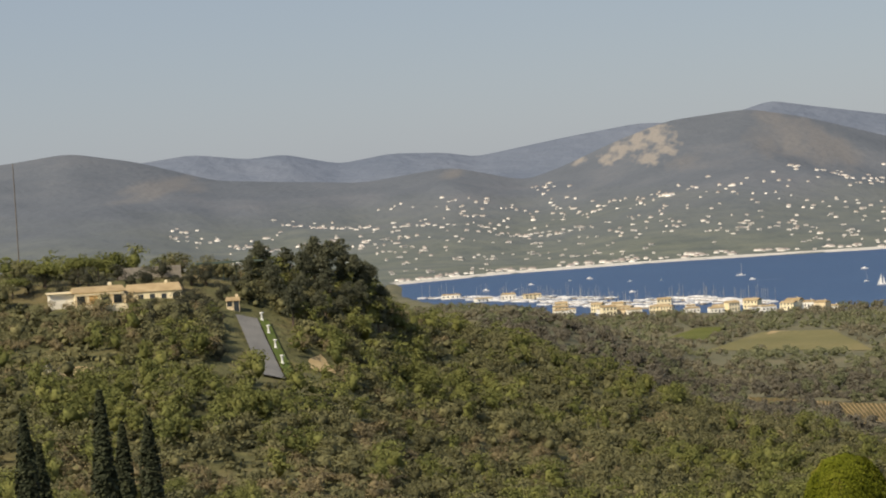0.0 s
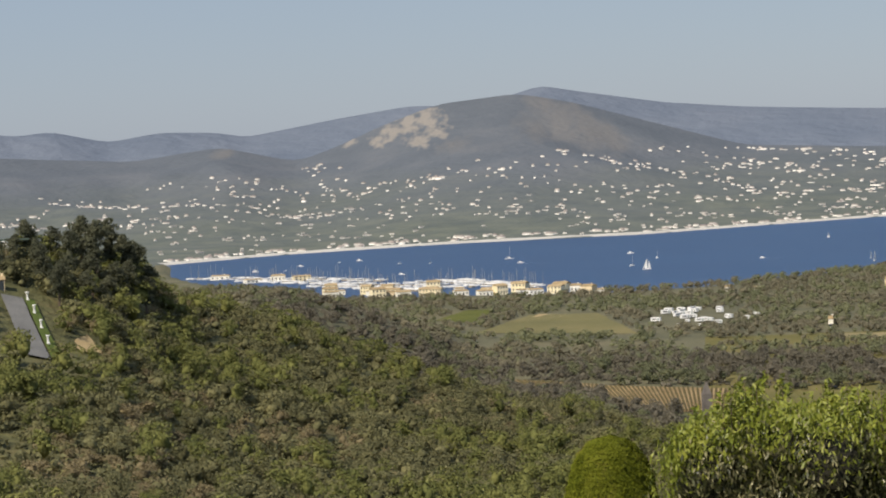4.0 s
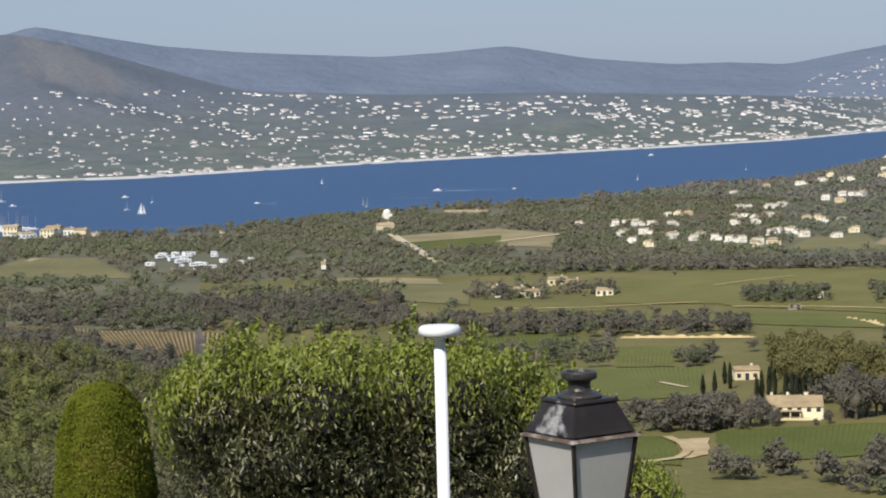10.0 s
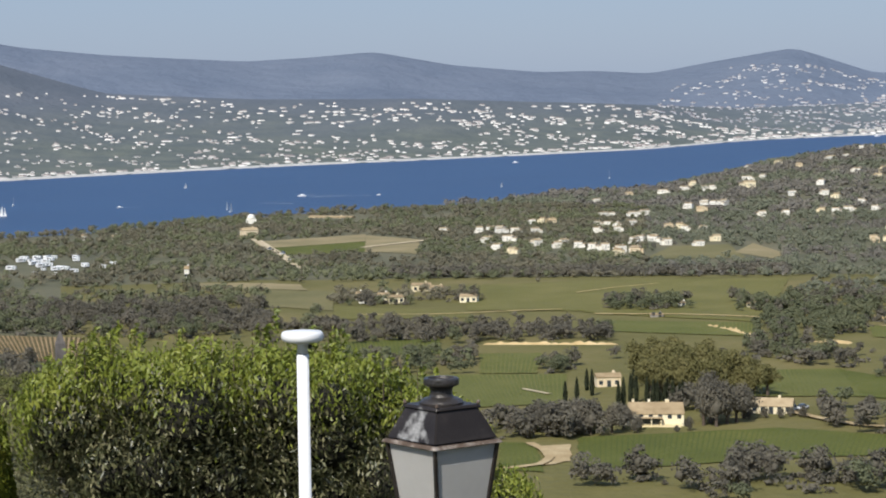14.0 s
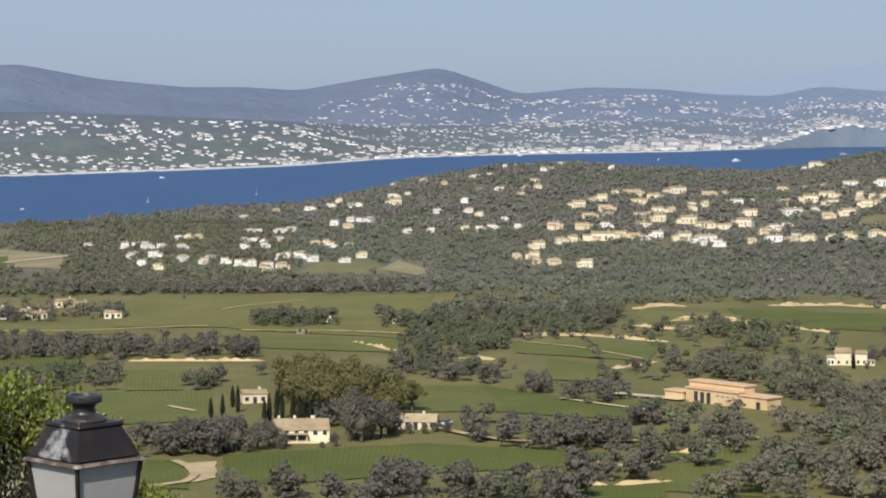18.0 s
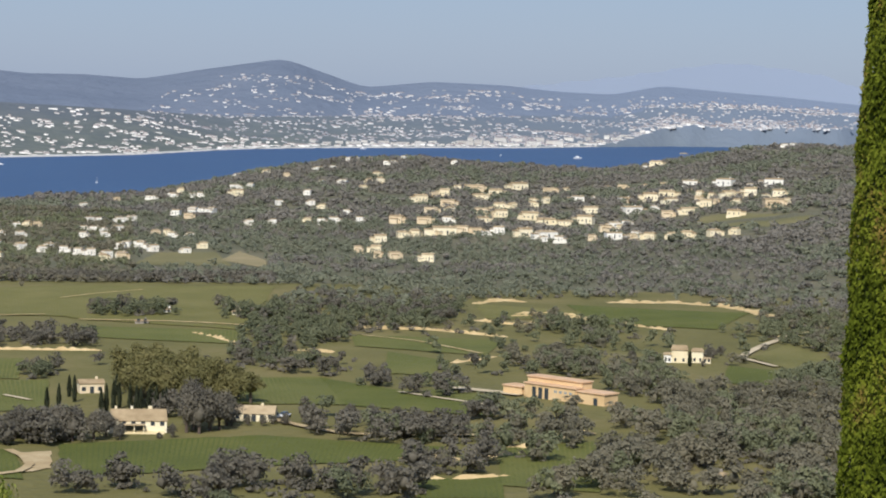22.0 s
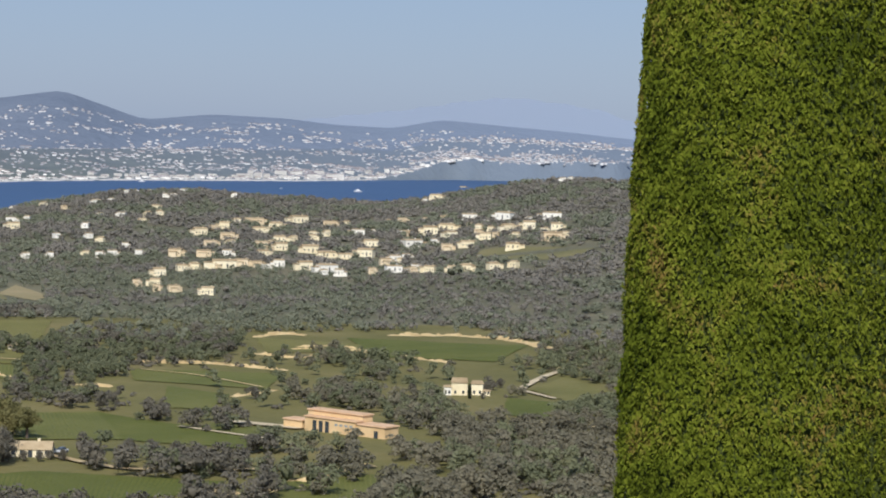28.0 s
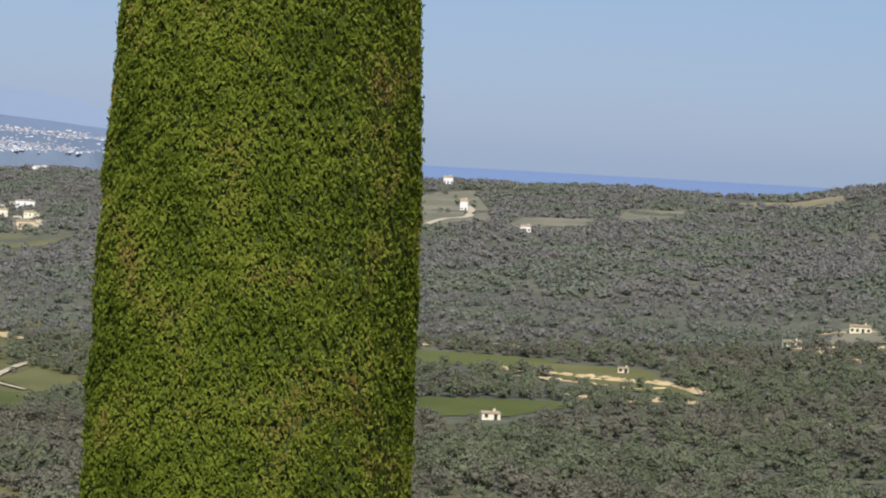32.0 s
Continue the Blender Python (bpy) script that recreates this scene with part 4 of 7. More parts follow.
    tagged(new(name, raw_mesh(name, vs, fs, M[mat])), label, "path" if "path" in name else "road", kind="structure")
# ================= trees =================
ICO_V = np.array([(0, 0, -1), (0.724, -0.526, -0.447), (-0.276, -0.851, -0.447), (-0.894, 0, -0.447), (-0.276, 0.851, -0.447), (0.724, 0.526, -0.447),
                  (0.276, -0.851, 0.447), (-0.724, -0.526, 0.447), (-0.724, 0.526, 0.447), (0.276, 0.851, 0.447), (0.894, 0, 0.447), (0, 0, 1)])
ICO_F = np.array([(0, 2, 1), (0, 3, 2), (0, 4, 3), (0, 5, 4), (0, 1, 5), (1, 2, 6), (2, 3, 7), (3, 4, 8), (4, 5, 9), (5, 1, 10), (1, 6, 10), (2, 7, 6), (3, 8, 7), (4, 9, 8), (5, 10, 9),
                  (6, 7, 11), (7, 8, 11), (8, 9, 11), (9, 10, 11), (10, 6, 11)])


def sprays(rng, pos, out, size, up=0.3, fold=0.25, narrow=0.6, along=None, single=False, stray=0.55):
    """Leaf sprays: a small folded diamond (or one triangle) at each place, turned about its outward way; along: the way the leaves point."""
    n = len(pos)
    d = out + rng.normal(0, stray, (n, 3)) + np.array([0, 0, up])
    d /= np.linalg.norm(d, axis=1)[:, None] + 1e-9
    w = rng.normal(0, 1, (n, 3)) if along is None else np.cross(d, np.array(along) + rng.normal(0, 0.4, (n, 3)))
    t = np.cross(d, w)
    t /= np.linalg.norm(t, axis=1)[:, None] + 1e-9
    b = np.cross(d, t)
    s = size * rng.uniform(0.6, 1.3, (n, 1))
    if single:
        v = np.stack([pos - t * s, pos + t * s * 0.6 - b * s * narrow, pos + t * s * 0.7 + b * s * narrow + d * s * fold], 1).reshape(-1, 3)
        return v, np.arange(n * 3).reshape(-1, 3)
    v = np.stack([pos - t * s, pos - b * s * narrow + d * s * fold, pos + t * s, pos + b * s * narrow + d * s * fold], 1).reshape(-1, 3)
    k = np.arange(n)[:, None] * 4
    return v, np.concatenate([k + np.array([[0, 1, 2]]), k + np.array([[0, 2, 3]])])


def crown_mesh(rng, radius, height, lift, lumps, count, size, flat=1.0, ragged=0.5, stray=0.9, heart=0.36):
    """A crown of many loose leaf sprays, gathered in uneven clumps round a small dense heart."""
    mid = np.array([0, 0, lift + height * 0.46])
    half = np.array([radius, radius, height * 0.5])
    lean = rng.normal(0, 0.14 * radius, 2)
    V, F = [ICO_V * half * heart * rng.uniform(1 - ragged, 1 + ragged, (12, 1)) + mid], [ICO_F]
    base = 12
    for k in range(lumps):
        d = rng.normal(0, 1, 3) + np.array([0, 0, 0.3])
        d /= np.linalg.norm(d)
        c = mid + half * d * rng.uniform(0.35, 0.72)
        c[:2] += lean * (c[2] - lift) / height
        lr = radius * rng.uniform(0.28, 0.5) * (1.0 if lumps > 4 else 1.3)
        n = max(3, int(count / lumps))
        d = rng.normal(0, 1, (n, 3))
        d[:, 2] = np.where(d[:, 2] < -0.4, -d[:, 2], d[:, 2])
        d /= np.linalg.norm(d, axis=1)[:, None]
        q = np.array([1, 1, 0.8 * flat])
        v, f = sprays(rng, c + d * lr * q * rng.uniform(0.55, 1.12, (n, 1)), d, size, up=0.4, narrow=0.8, single=True, stray=stray)
        V.append(v)
        F.append(f + base)
        base += len(v)
    F = np.concatenate(F)
    return np.concatenate(V), F, np.zeros(len(F), int)


def scatter(name, variants, places, mats, label, category="trees"):
    """One object of kind stuff: many trees, each (x, y, z, size, turn, variant)."""
    V, F, I = [], [], []
    base = 0
    for x, y, z, s, turn, k in places:
        v, f, i = variants[int(k)]
        c, sn = np.cos(turn) * s, np.sin(turn) * s
        V.append(np.stack([v[:, 0] * c - v[:, 1] * sn + x, v[:, 0] * sn + v[:, 1] * c + y, v[:, 2] * s + z], -1))
        F.append(f + base)
        I.append(i)
        base += len(v)
    if V:
        tagged(new(name, raw_mesh(name, np.concatenate(V), np.concatenate(F), mats, np.concatenate(I), True)), label, category, kind="stuff")


def sow(rng, az0, az1, r0, r1, spacing, keep):
    """Jittered plan places in a sector, thinned by keep(x, y, a, r)."""
    area = radians(az1 - az0) * (r1 * r1 - r0 * r0) / 2
    n = int(area / spacing ** 2)
    r = np.sqrt(rng.uniform(r0 * r0, r1 * r1, n))
    a = rng.uniform(az0, az1, n)
    x, y = r * np.sin(np.radians(a)), r * np.cos(np.radians(a))
    ok = keep(x, y, a, r)
    grove = np.zeros(len(x), bool)
    for q in GROVES:
        grove |= in_quad(x, y, q, rng.uniform(-1.5, 1.5, len(x)))
    valley = (a > -9.5) & (a < 21.3) & (r < 925)
    ok &= ~valley | grove | (rng.rand(len(x)) < np.where((a > 11.5) & (r > 640) & (r < 800), 0.14, 0.03))
    for kind, *q in ALL_FIELDS:
        ok &= ~in_quad(x, y, q, 1.5) | (grove & valley) | ((kind == "scrub") & (rng.rand(len(x)) < 0.3))
    for q in NO_TREES:
        ok &= ~in_quad(x, y, q, 0)
    # few trees stand close before a field, none before a house
    k = 1 + 15 / np.hypot(x, y)
    bare = rng.rand(len(x)) < 0.8
    for _, *q in ALL_FIELDS:
        ok &= ~(bare & ~(grove & valley) & in_quad(x * k, y * k, q, 0))
    r, a = np.hypot(x, y), np.arctan2(x, y)
    for hx, hy, w in HOUSE_PLOTS:
        hr, ha = math.hypot(hx, hy), math.atan2(hx, hy)
        ok &= ~((np.abs(a - ha) * hr < w * 0.48 + 1.2) & (r > hr - 20) & (r < hr + 5))
    return x[ok], y[ok]


def placed(rng, x, y, lo, hi, variants, sink=0.3):
    n = len(x)
    return np.stack([x, y, ground(x, y) - sink, rng.uniform(lo, hi, n), rng.uniform(0, 6.28, n), rng.randint(0, variants, n)], -1)


# open ground kept clear of trees: yards, the drive, building plots
NO_TREES = [
    [(-236, 389), (-202, 414), (-215, 447), (-256, 425)],
    [(-182, 364), (-170, 374), (-193, 419), (-204, 414)],
    [(-72, 1345), (-22, 1345), (-25, 1425), (-78, 1425)],
    [(40, 494), (92, 496), (92, 536), (44, 540)],
    [(142, 598), (150, 560), (186, 536), (188, 566)],
    [(138, 556), (176, 520), (186, 545), (150, 578)],
    [(216, 626), (236, 624), (242, 660), (220, 660)],
    [(36, 575), (58, 575), (58, 600), (36, 600)],
    [(154, 426), (172, 426), (172, 446), (156, 446)],
    [(-182, 975), (-138, 975), (-146, 1078), (-184, 1078)],
    [(-420, 1240), (-240, 1215), (-250, 1290), (-440, 1340)],
    [(334, 530), (360, 522), (372, 560), (346, 560)],
]
rng = np.random.RandomState(11)
# ---- wooded spur: nearest trees as single things, the rest as woods
near_variants = [crown_mesh(rng, rng.uniform(2.3, 3.2), rng.uniform(3.8, 5.2), 0.3, 9, 330, 0.2, stray=0.55) for _ in range(9)]
pine_variants = [crown_mesh(rng, rng.uniform(2.1, 2.7), rng.uniform(4.8, 6.8), 0.5, 10, 330, 0.19, flat=0.8, stray=0.55) for _ in range(9)]
front_oaks = [crown_mesh(rng, rng.uniform(2.3, 3.4), rng.uniform(3.6, 5.2), 0.3, 14, 1400, 0.12, stray=0.55) for _ in range(3)]
front_pines = [crown_mesh(rng, rng.uniform(2.1, 2.7), rng.uniform(4.8, 6.4), 0.5, 14, 1400, 0.115, flat=0.8, stray=0.55) for _ in range(3)]


def tree_thing(name, crown, leaf, label, category, group, trunk_h=2.6, trunk_r=0.2):
    v, f, i = crown
    root = new(name)
    tagged(root, label, category, group)
    me = raw_mesh("crown", v, f, leaf, None, True)
    c = new("crown", me)
    c.parent = root
    bm = bmesh.new()
    rings = []
    for k, (z, q) in enumerate([(-0.6, 1.35), (0.4, 1.0), (trunk_h * 0.6, 0.8), (trunk_h, 0.55)]):
        rings.append([bm.verts.new((trunk_r * q * math.cos(j * 1.0472) + 0.06 * k, trunk_r * q * math.sin(j * 1.0472), z)) for j in range(6)])
    for a, b in zip(rings, rings[1:]):
        for j in range(6):
            bm.faces.new((a[j], a[(j + 1) % 6], b[(j + 1) % 6], b[j]))
    for j in range(3):                      # limbs
        a = j * 2.1 + 0.4
        p0 = Vector((0.1, 0, trunk_h * 0.75))
        p1 = p0 + Vector((math.cos(a) * 1.1, math.sin(a) * 1.1, 1.3))
        q = [bm.verts.new(p0 + Vector((trunk_r * 0.5 * math.cos(k * 2.094), trunk_r * 0.5 * math.sin(k * 2.094), 0))) for k in range(3)]
        t = bm.verts.new(p1)
        for k in range(3):
            bm.faces.new((q[k], q[(k + 1) % 3], t))
    tm = bpy.data.meshes.new("trunk")
    bm.to_mesh(tm)
    bm.free()
    tm.materials.append(M["bark"])
    tk = new("trunk", tm)
    tk.parent = root
    return root


x, y = sow(rng, -33.5, -5, 225, 700, 4.5, lambda x, y, a, r: (r < near_r(a) + 60) & (ground(x, y) > 6) & (bumps(x, y, 40, 31) > -0.85))
rr, aa = np.hypot(x, y), np.degrees(np.arctan2(x, y))
mix = 0.75 * bumps(x, y, 85, 33) + rng.normal(0, 0.42, len(x))
mix *= np.where(aa > -20, 0.65, 1.0)
kind = np.where(mix > 0.22, 1, np.where(mix < -0.42, 2, 0))
single = rr < 318
protos = []
for k, (name, var, leaf, label, cat) in enumerate([
        ("oak_tree", front_oaks, M["oak"], "dark green holm oak with a lumpy crown on the hillside", "oak"),
        ("pine_tree", front_pines, M["pine"], "yellow-green pine with a tall uneven crown on the hillside", "pine"),
        ("shrub_tree", front_oaks, M["olive"], "dry olive-green scrub tree on the hillside", "tree")]):
    protos.append([tree_thing(name, v, leaf, label, cat, "trees of the near hillside") for v in var[:3]])
count = 0
first = set()
for j in np.where(single)[0]:
    if count >= 285:
        single[j] = False
        continue
    k, n = int(kind[j]), int(rng.randint(3))
    s = rng.uniform(0.7, 1.35) * (0.8 if k == 2 else 1.0) * float(np.interp(rr[j], [230, 300], [1.4, 1.0]))
    m = pose(x[j], y[j], float(ground(x[j], y[j])) - 0.3, 0, 0, rng.uniform(0, 360)) @ Matrix.Diagonal((s, s, s * rng.uniform(0.9, 1.15), 1))
    if (k, n) not in first:
        first.add((k, n))
        protos[k][n].matrix_basis = m
    else:
        src = protos[k][n]
        made = copy_thing(src, Matrix.Identity(4))
        made.matrix_basis = m
    count += 1
for k, (name, var, leaf, label) in enumerate([("oak_woods", near_variants, "oak", "dense dark oak woods covering the near hill"),
                                              ("pine_woods", pine_variants, "pine", "bright yellow-green pines mixed into the near woods"),
                                              ("scrub_woods", near_variants, "olive", "dry olive-brown scrub between the woods")]):
    sel = (~single) & (kind == k)
    scatter(name, var, placed(rng, x[sel], y[sel], *((0.75, 1.35) if k != 2 else (0.55, 0.95)), len(var)), [M[leaf]], label)

# ---- valley trees
val = [crown_mesh(rng, rng.uniform(2.5, 3.7), rng.uniform(4.0, 6.6), 0.0, 8, 330, 0.29, stray=0.5, heart=0.3) for _ in range(10)]
x, y = sow(rng, -20, 44, 425, 830, 4.7, lambda x, y, a, r: (ground(x, y) < 12 + 20 * (a > 24) + 40 * (a < -12)) & (r > np.where(a > -3, 425, near_r(a) + 60)) & ((rng.rand(len(x)) < np.where(a > 15, 0.85, 0.6)) | ((a > -9.5) & (a < 21.3))) & (bumps(x, y, 60, 41) > np.where(r < 425, 0.0, -0.8)))
light = bumps(x, y, 120, 43) + rng.normal(0, 0.4, len(x)) > np.select([np.arctan2(x, y) > 0.42, (np.arctan2(x, y) > 0.1) & (np.hypot(x, y) > 640)], [-0.35, -0.3], 0.35)
east = np.arctan2(x, y) > 0.26
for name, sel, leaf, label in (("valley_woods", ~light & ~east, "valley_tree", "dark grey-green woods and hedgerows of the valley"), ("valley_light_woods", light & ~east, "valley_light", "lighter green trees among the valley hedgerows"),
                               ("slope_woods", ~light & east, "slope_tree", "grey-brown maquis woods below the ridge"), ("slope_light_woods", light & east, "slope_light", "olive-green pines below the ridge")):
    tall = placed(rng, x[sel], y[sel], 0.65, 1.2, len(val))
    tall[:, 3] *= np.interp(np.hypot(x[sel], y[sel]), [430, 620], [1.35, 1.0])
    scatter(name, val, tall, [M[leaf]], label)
val2 = [crown_mesh(rng, rng.uniform(2.9, 4.1), rng.uniform(4.2, 6.2), 0.0, 4, 78, 0.56, stray=0.4, heart=0.42) for _ in range(10)]
x, y = sow(rng, -23, 44, 830, 1480, 6.0, lambda x, y, a, r: (r < near_shore(a) - 12) & (r < np.where(a > 4, np.maximum(mid_foot(a) + 150, 1000), 9999)) & (r > near_r(a) + 100) & (bumps(x, y, 90, 45) > -0.75))
light = bumps(x, y, 160, 47) + rng.normal(0, 0.4, len(x)) > np.where((np.arctan2(x, y) > 0.1) & (np.arctan2(x, y) < 0.3), -0.5, 0.05)
east = np.arctan2(x, y) > 0.1
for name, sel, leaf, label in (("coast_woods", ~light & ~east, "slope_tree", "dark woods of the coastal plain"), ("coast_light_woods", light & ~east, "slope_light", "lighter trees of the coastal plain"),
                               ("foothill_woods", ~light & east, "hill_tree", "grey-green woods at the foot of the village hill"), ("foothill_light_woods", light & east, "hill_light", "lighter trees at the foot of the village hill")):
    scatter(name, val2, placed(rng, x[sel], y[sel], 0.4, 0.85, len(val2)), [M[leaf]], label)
# ---- village hill and forested ridge
val3 = [crown_mesh(rng, rng.uniform(3.4, 4.6), rng.uniform(3.2, 5.0), -0.2, 3, 48, 0.82, stray=0.3, heart=0.42) for _ in range(10)]
x, y = sow(rng, -3, 44, 1000, 2050, 6.4, lambda x, y, a, r: (r > np.maximum(mid_foot(a) + 150, 1000)) & (r < mid_r(a) + 60) & (r < near_shore(a) - 10) & (bumps(x, y, 120, 51) > -0.75))
light = bumps(x, y, 160, 53) + rng.normal(0, 0.16, len(x)) > 0.1
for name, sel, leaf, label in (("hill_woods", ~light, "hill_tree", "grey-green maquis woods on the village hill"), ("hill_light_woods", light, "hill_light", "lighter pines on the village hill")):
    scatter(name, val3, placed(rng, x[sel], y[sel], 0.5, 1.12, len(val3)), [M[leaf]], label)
# ---- low bushes that close the floor between the trees
bush = [crown_mesh(rng, 1.7, rng.uniform(1.7, 2.5), -0.4, 2, 26, 0.36) for _ in range(8)]
x, y = sow(rng, -20, 44, 428, 900, 6.0, lambda x, y, a, r: (r > np.where(a > -3, 428, near_r(a) + 40)) & (bumps(x, y, 50, 57) > -0.4))
scatter("valley_bushes", bush, placed(rng, x, y, 0.8, 1.7, 8, 0.2), [M["valley_tree"]], "low dark bushes between the valley trees", "bushes")
x, y = sow(rng, -33, -6, 225, 640, 4.2, lambda x, y, a, r: r < near_r(a) + 30)
scatter("hillside_bushes", bush, placed(rng, x, y, 0.9, 1.9, 8, 0.2), [M["oak"]], "low dark green bushes of the near hill", "bushes")

# ---- the tall hedgerow at the far edge of the broad field
HEDGES = [[(-11, 934), (29, 931), (31, 962), (-11, 964)], [(29, 931), (92, 923), (95, 952), (31, 960)], [(92, 927), (151, 922), (156, 952), (96, 956)]]
n = 420
x, y = rng.uniform(-12, 158, n), rng.uniform(920, 966, n)
inside = np.zeros(n, bool)
for q in HEDGES:
    inside |= in_quad(x, y, q, 0)
scatter("far_hedgerow", val2, placed(rng, x[inside], y[inside], 0.6, 0.95, len(val2)), [M["valley_tree"]], "tall dense hedgerow behind the broad field", "hedge")
# ---- roads, paths and pale banks
for name, pts, w, mat, label in [
        ("drive", [(-198.7, 412), (-177.0, 376.6)], 4.2, "asphalt", "straight grey asphalt drive up to the villa"),
        ("coast_road", [(-83, 1191), (-65, 1091), (-47, 985)], 4.5, "sand", "pale dusty road down to the coast"),
        ("field_path", [(-26, 1114), (13, 1176)], 4, "sand", "pale field path between dry meadows"),
        ("farm_path", [(16, 461), (22, 463), (25.5, 466), (27.2, 474), (26.4, 484), (23.8, 493)], 2.0, "soil", "winding orange dirt path beside the vineyard"),
        ("farm_road", [(84, 540), (93, 521), (100, 511), (118, 506), (140, 503)], 2.4, "soil", "narrow pale road past the farm"),
        ("field_path", [(128, 583), (136, 566), (147, 546)], 1.6, "sand", "pale path across the vineyard"),
        ("field_path", [(27, 586), (33, 575)], 1.4, "sand", "pale path across the vineyard"),
        ("forecourt_path", [(144, 592), (150, 584), (158, 572)], 5, "sand", "bright gravel forecourt of the long ochre building"),
        ("hill_path", [(250, 657), (260, 674), (271, 691), (282, 706), (292, 720)], 2.6, "sand", "pale track round the terraced field"),
        ("field_bank_path", [(286, 716), (296, 724), (308, 724)], 3.0, "bank_earth", "bare pale earth above the terraced field"),
        ("hill_path", [(249.4, 652), (251.4, 632)], 2.0, "sand", "pale garden path below the white villa"),
        ("field_bank_path", [(211, 832), (218, 841), (226, 846), (232, 839)], 3.4, "bank_earth", "bare pale earth bank above the terraces"),
        ("field_bank_path", [(264, 838), (273, 838), (290, 837), (303, 820), (307, 798), (304, 772)], 5.5, "bank_earth", "bare pale earth bank above the terraces"),
        ("stone_bank_path", [(214, 793), (222, 796), (230, 797), (236, 786), (241, 774)], 1.8, "bank_earth", "broken stone terrace wall"),
        ("stone_bank_path", [(212, 786), (222, 788), (229, 788), (236, 772)], 1.3, "bank_earth", "broken stone terrace wall"),
        ("stone_bank_path", [(195, 772), (204, 758), (214, 759), (224, 760)], 1.5, "bank_earth", "broken stone terrace wall"),
        ("stone_bank_path", [(242, 760), (248, 748), (254, 736)], 2.2, "bank_earth", "broken stone terrace wall"),
        ("field_bank_path", [(141, 743), (151, 746), (171, 742), (180, 731), (193, 718)], 2.2, "bank_earth", "bare orange earth bank on the slope"),
        ("field_path", [(146, 723), (159, 707), (166, 688), (172, 669)], 1.0, "bank_earth", "thin pale track across the terraced vineyard"),
        ("field_bank_path", [(158, 648), (166, 655), (175, 664)], 2.4, "bank_earth", "bare earth bank between terraced vineyards"),
        ("field_bank_path", [(118, 683), (128, 676)], 2.2, "bank_earth", "bare orange earth bank on the slope"),
        ("field_bank_path", [(222, 577), (230, 577), (236, 575), (242, 560)], 3.0, "bank_earth", "bare tan earth below the woods"),
        ("field_path", [(60, 775), (88, 768), (112, 752), (130, 742)], 1.6, "bank_earth", "pale track across the broad meadow"),
        ("field_path", [(-20, 785), (10, 782), (50, 790)], 1.4, "bank_earth", "pale track across the broad meadow"),
        ("field_bank_path", [(20, 690), (44, 686), (60, 684)], 1.3, "bank_earth", "dry bank along the hedgerow"),
        ("field_bank_path", [(142, 491), (147, 499), (152, 504), (157, 505)], 2.6, "bank_earth", "bare pale bank above the green field"),
        ("field_bank_path", [(132, 489), (139, 483)], 1.6, "bank_earth", "bare pale bank above the green field"),
        ("field_bank_path", [(104, 477), (118, 474), (134, 480)], 1.5, "bank_earth", "pale bank above the green field"),
        ("field_bank_path", [(100, 452), (112, 449), (124, 452)], 1.2, "bank_earth", "pale bank above the green field"),
        ("stone_bank_path", [(427, 704), (440, 706), (451, 706), (461, 695), (467, 680)], 1.6, "bank_earth", "pale stone edge of the wood's clearing"),
        ("stone_bank_path", [(424, 646), (434, 633), (440, 615), (450, 601)], 1.5, "bank_earth", "pale stone terrace wall"),
        ("stone_bank_path", [(419, 633), (430, 613), (440, 591), (452, 586)], 1.5, "bank_earth", "pale stone terrace wall"),
        ("field_bank_path", [(408, 577), (417, 567), (427, 565), (436, 556), (443, 547)], 3.0, "bank_earth", "orange earth bank of the terraced vineyard"),
        ("field_bank_path", [(446, 618), (453, 600), (456, 586), (460, 572)], 2.6, "bank_earth", "orange earth bank of the terraced vineyard"),
        ("field_bank_path", [(545, 638), (554, 622), (566, 606)], 2.0, "bank_earth", "pale bank in the wooded slope"),
        ("field_bank_path", [(580, 665), (588, 655), (598, 648)], 2.4, "bank_earth", "tan bank beside the slope's houses"),
        ("field_path", [(59, 849), (74, 867), (93, 884)], 0.9, "bank_earth", "pale track across the broad meadow"),
        ("field_bank_path", [(92, 735), (98, 719), (104, 688)], 1.8, "bank_earth", "dry orange bank beside the meadow"),
        ("stone_bank_path", [(426, 650), (433, 633), (442, 620), (450, 612)], 2.2, "bank_earth", "pale stone terrace wall"),
        ("field_bank_path", [(456, 604), (457, 592), (456, 582), (450, 566), (444, 552)], 2.8, "bank_earth", "orange earth bank of the terraced vineyard"),
        ("field_bank_path", [(413, 589), (414, 574), (421, 570)], 2.2, "bank_earth", "orange earth bank of the terraced vineyard"),
        ("field_bank_path", [(551, 646), (546, 626), (535, 590)], 2.4, "bank_earth", "pale bank in the wooded slope"),
        ("white_path", [(690, 1140), (708, 1158), (727, 1172), (749, 1181), (770, 1212), (790, 1245), (806, 1268), (819, 1296)], 5.0, "sand", "bright winding track up the wooded ridge")]:
    track(name, pts, w, mat, label, rise=0.9 if "bank" in name else 0.0)
# ================= building kit =================
def part(name, bm, mat, parent, label=""):
    me = bpy.data.meshes.new(name)
    bm.to_mesh(me)
    bm.free()
    for m in mat if isinstance(mat, (list, tuple)) else [mat]:
        me.materials.append(m)
    ob = new(name, me)
    if parent is not None:
        ob.parent = parent
    if label:
        tagged(ob, label)
    return ob


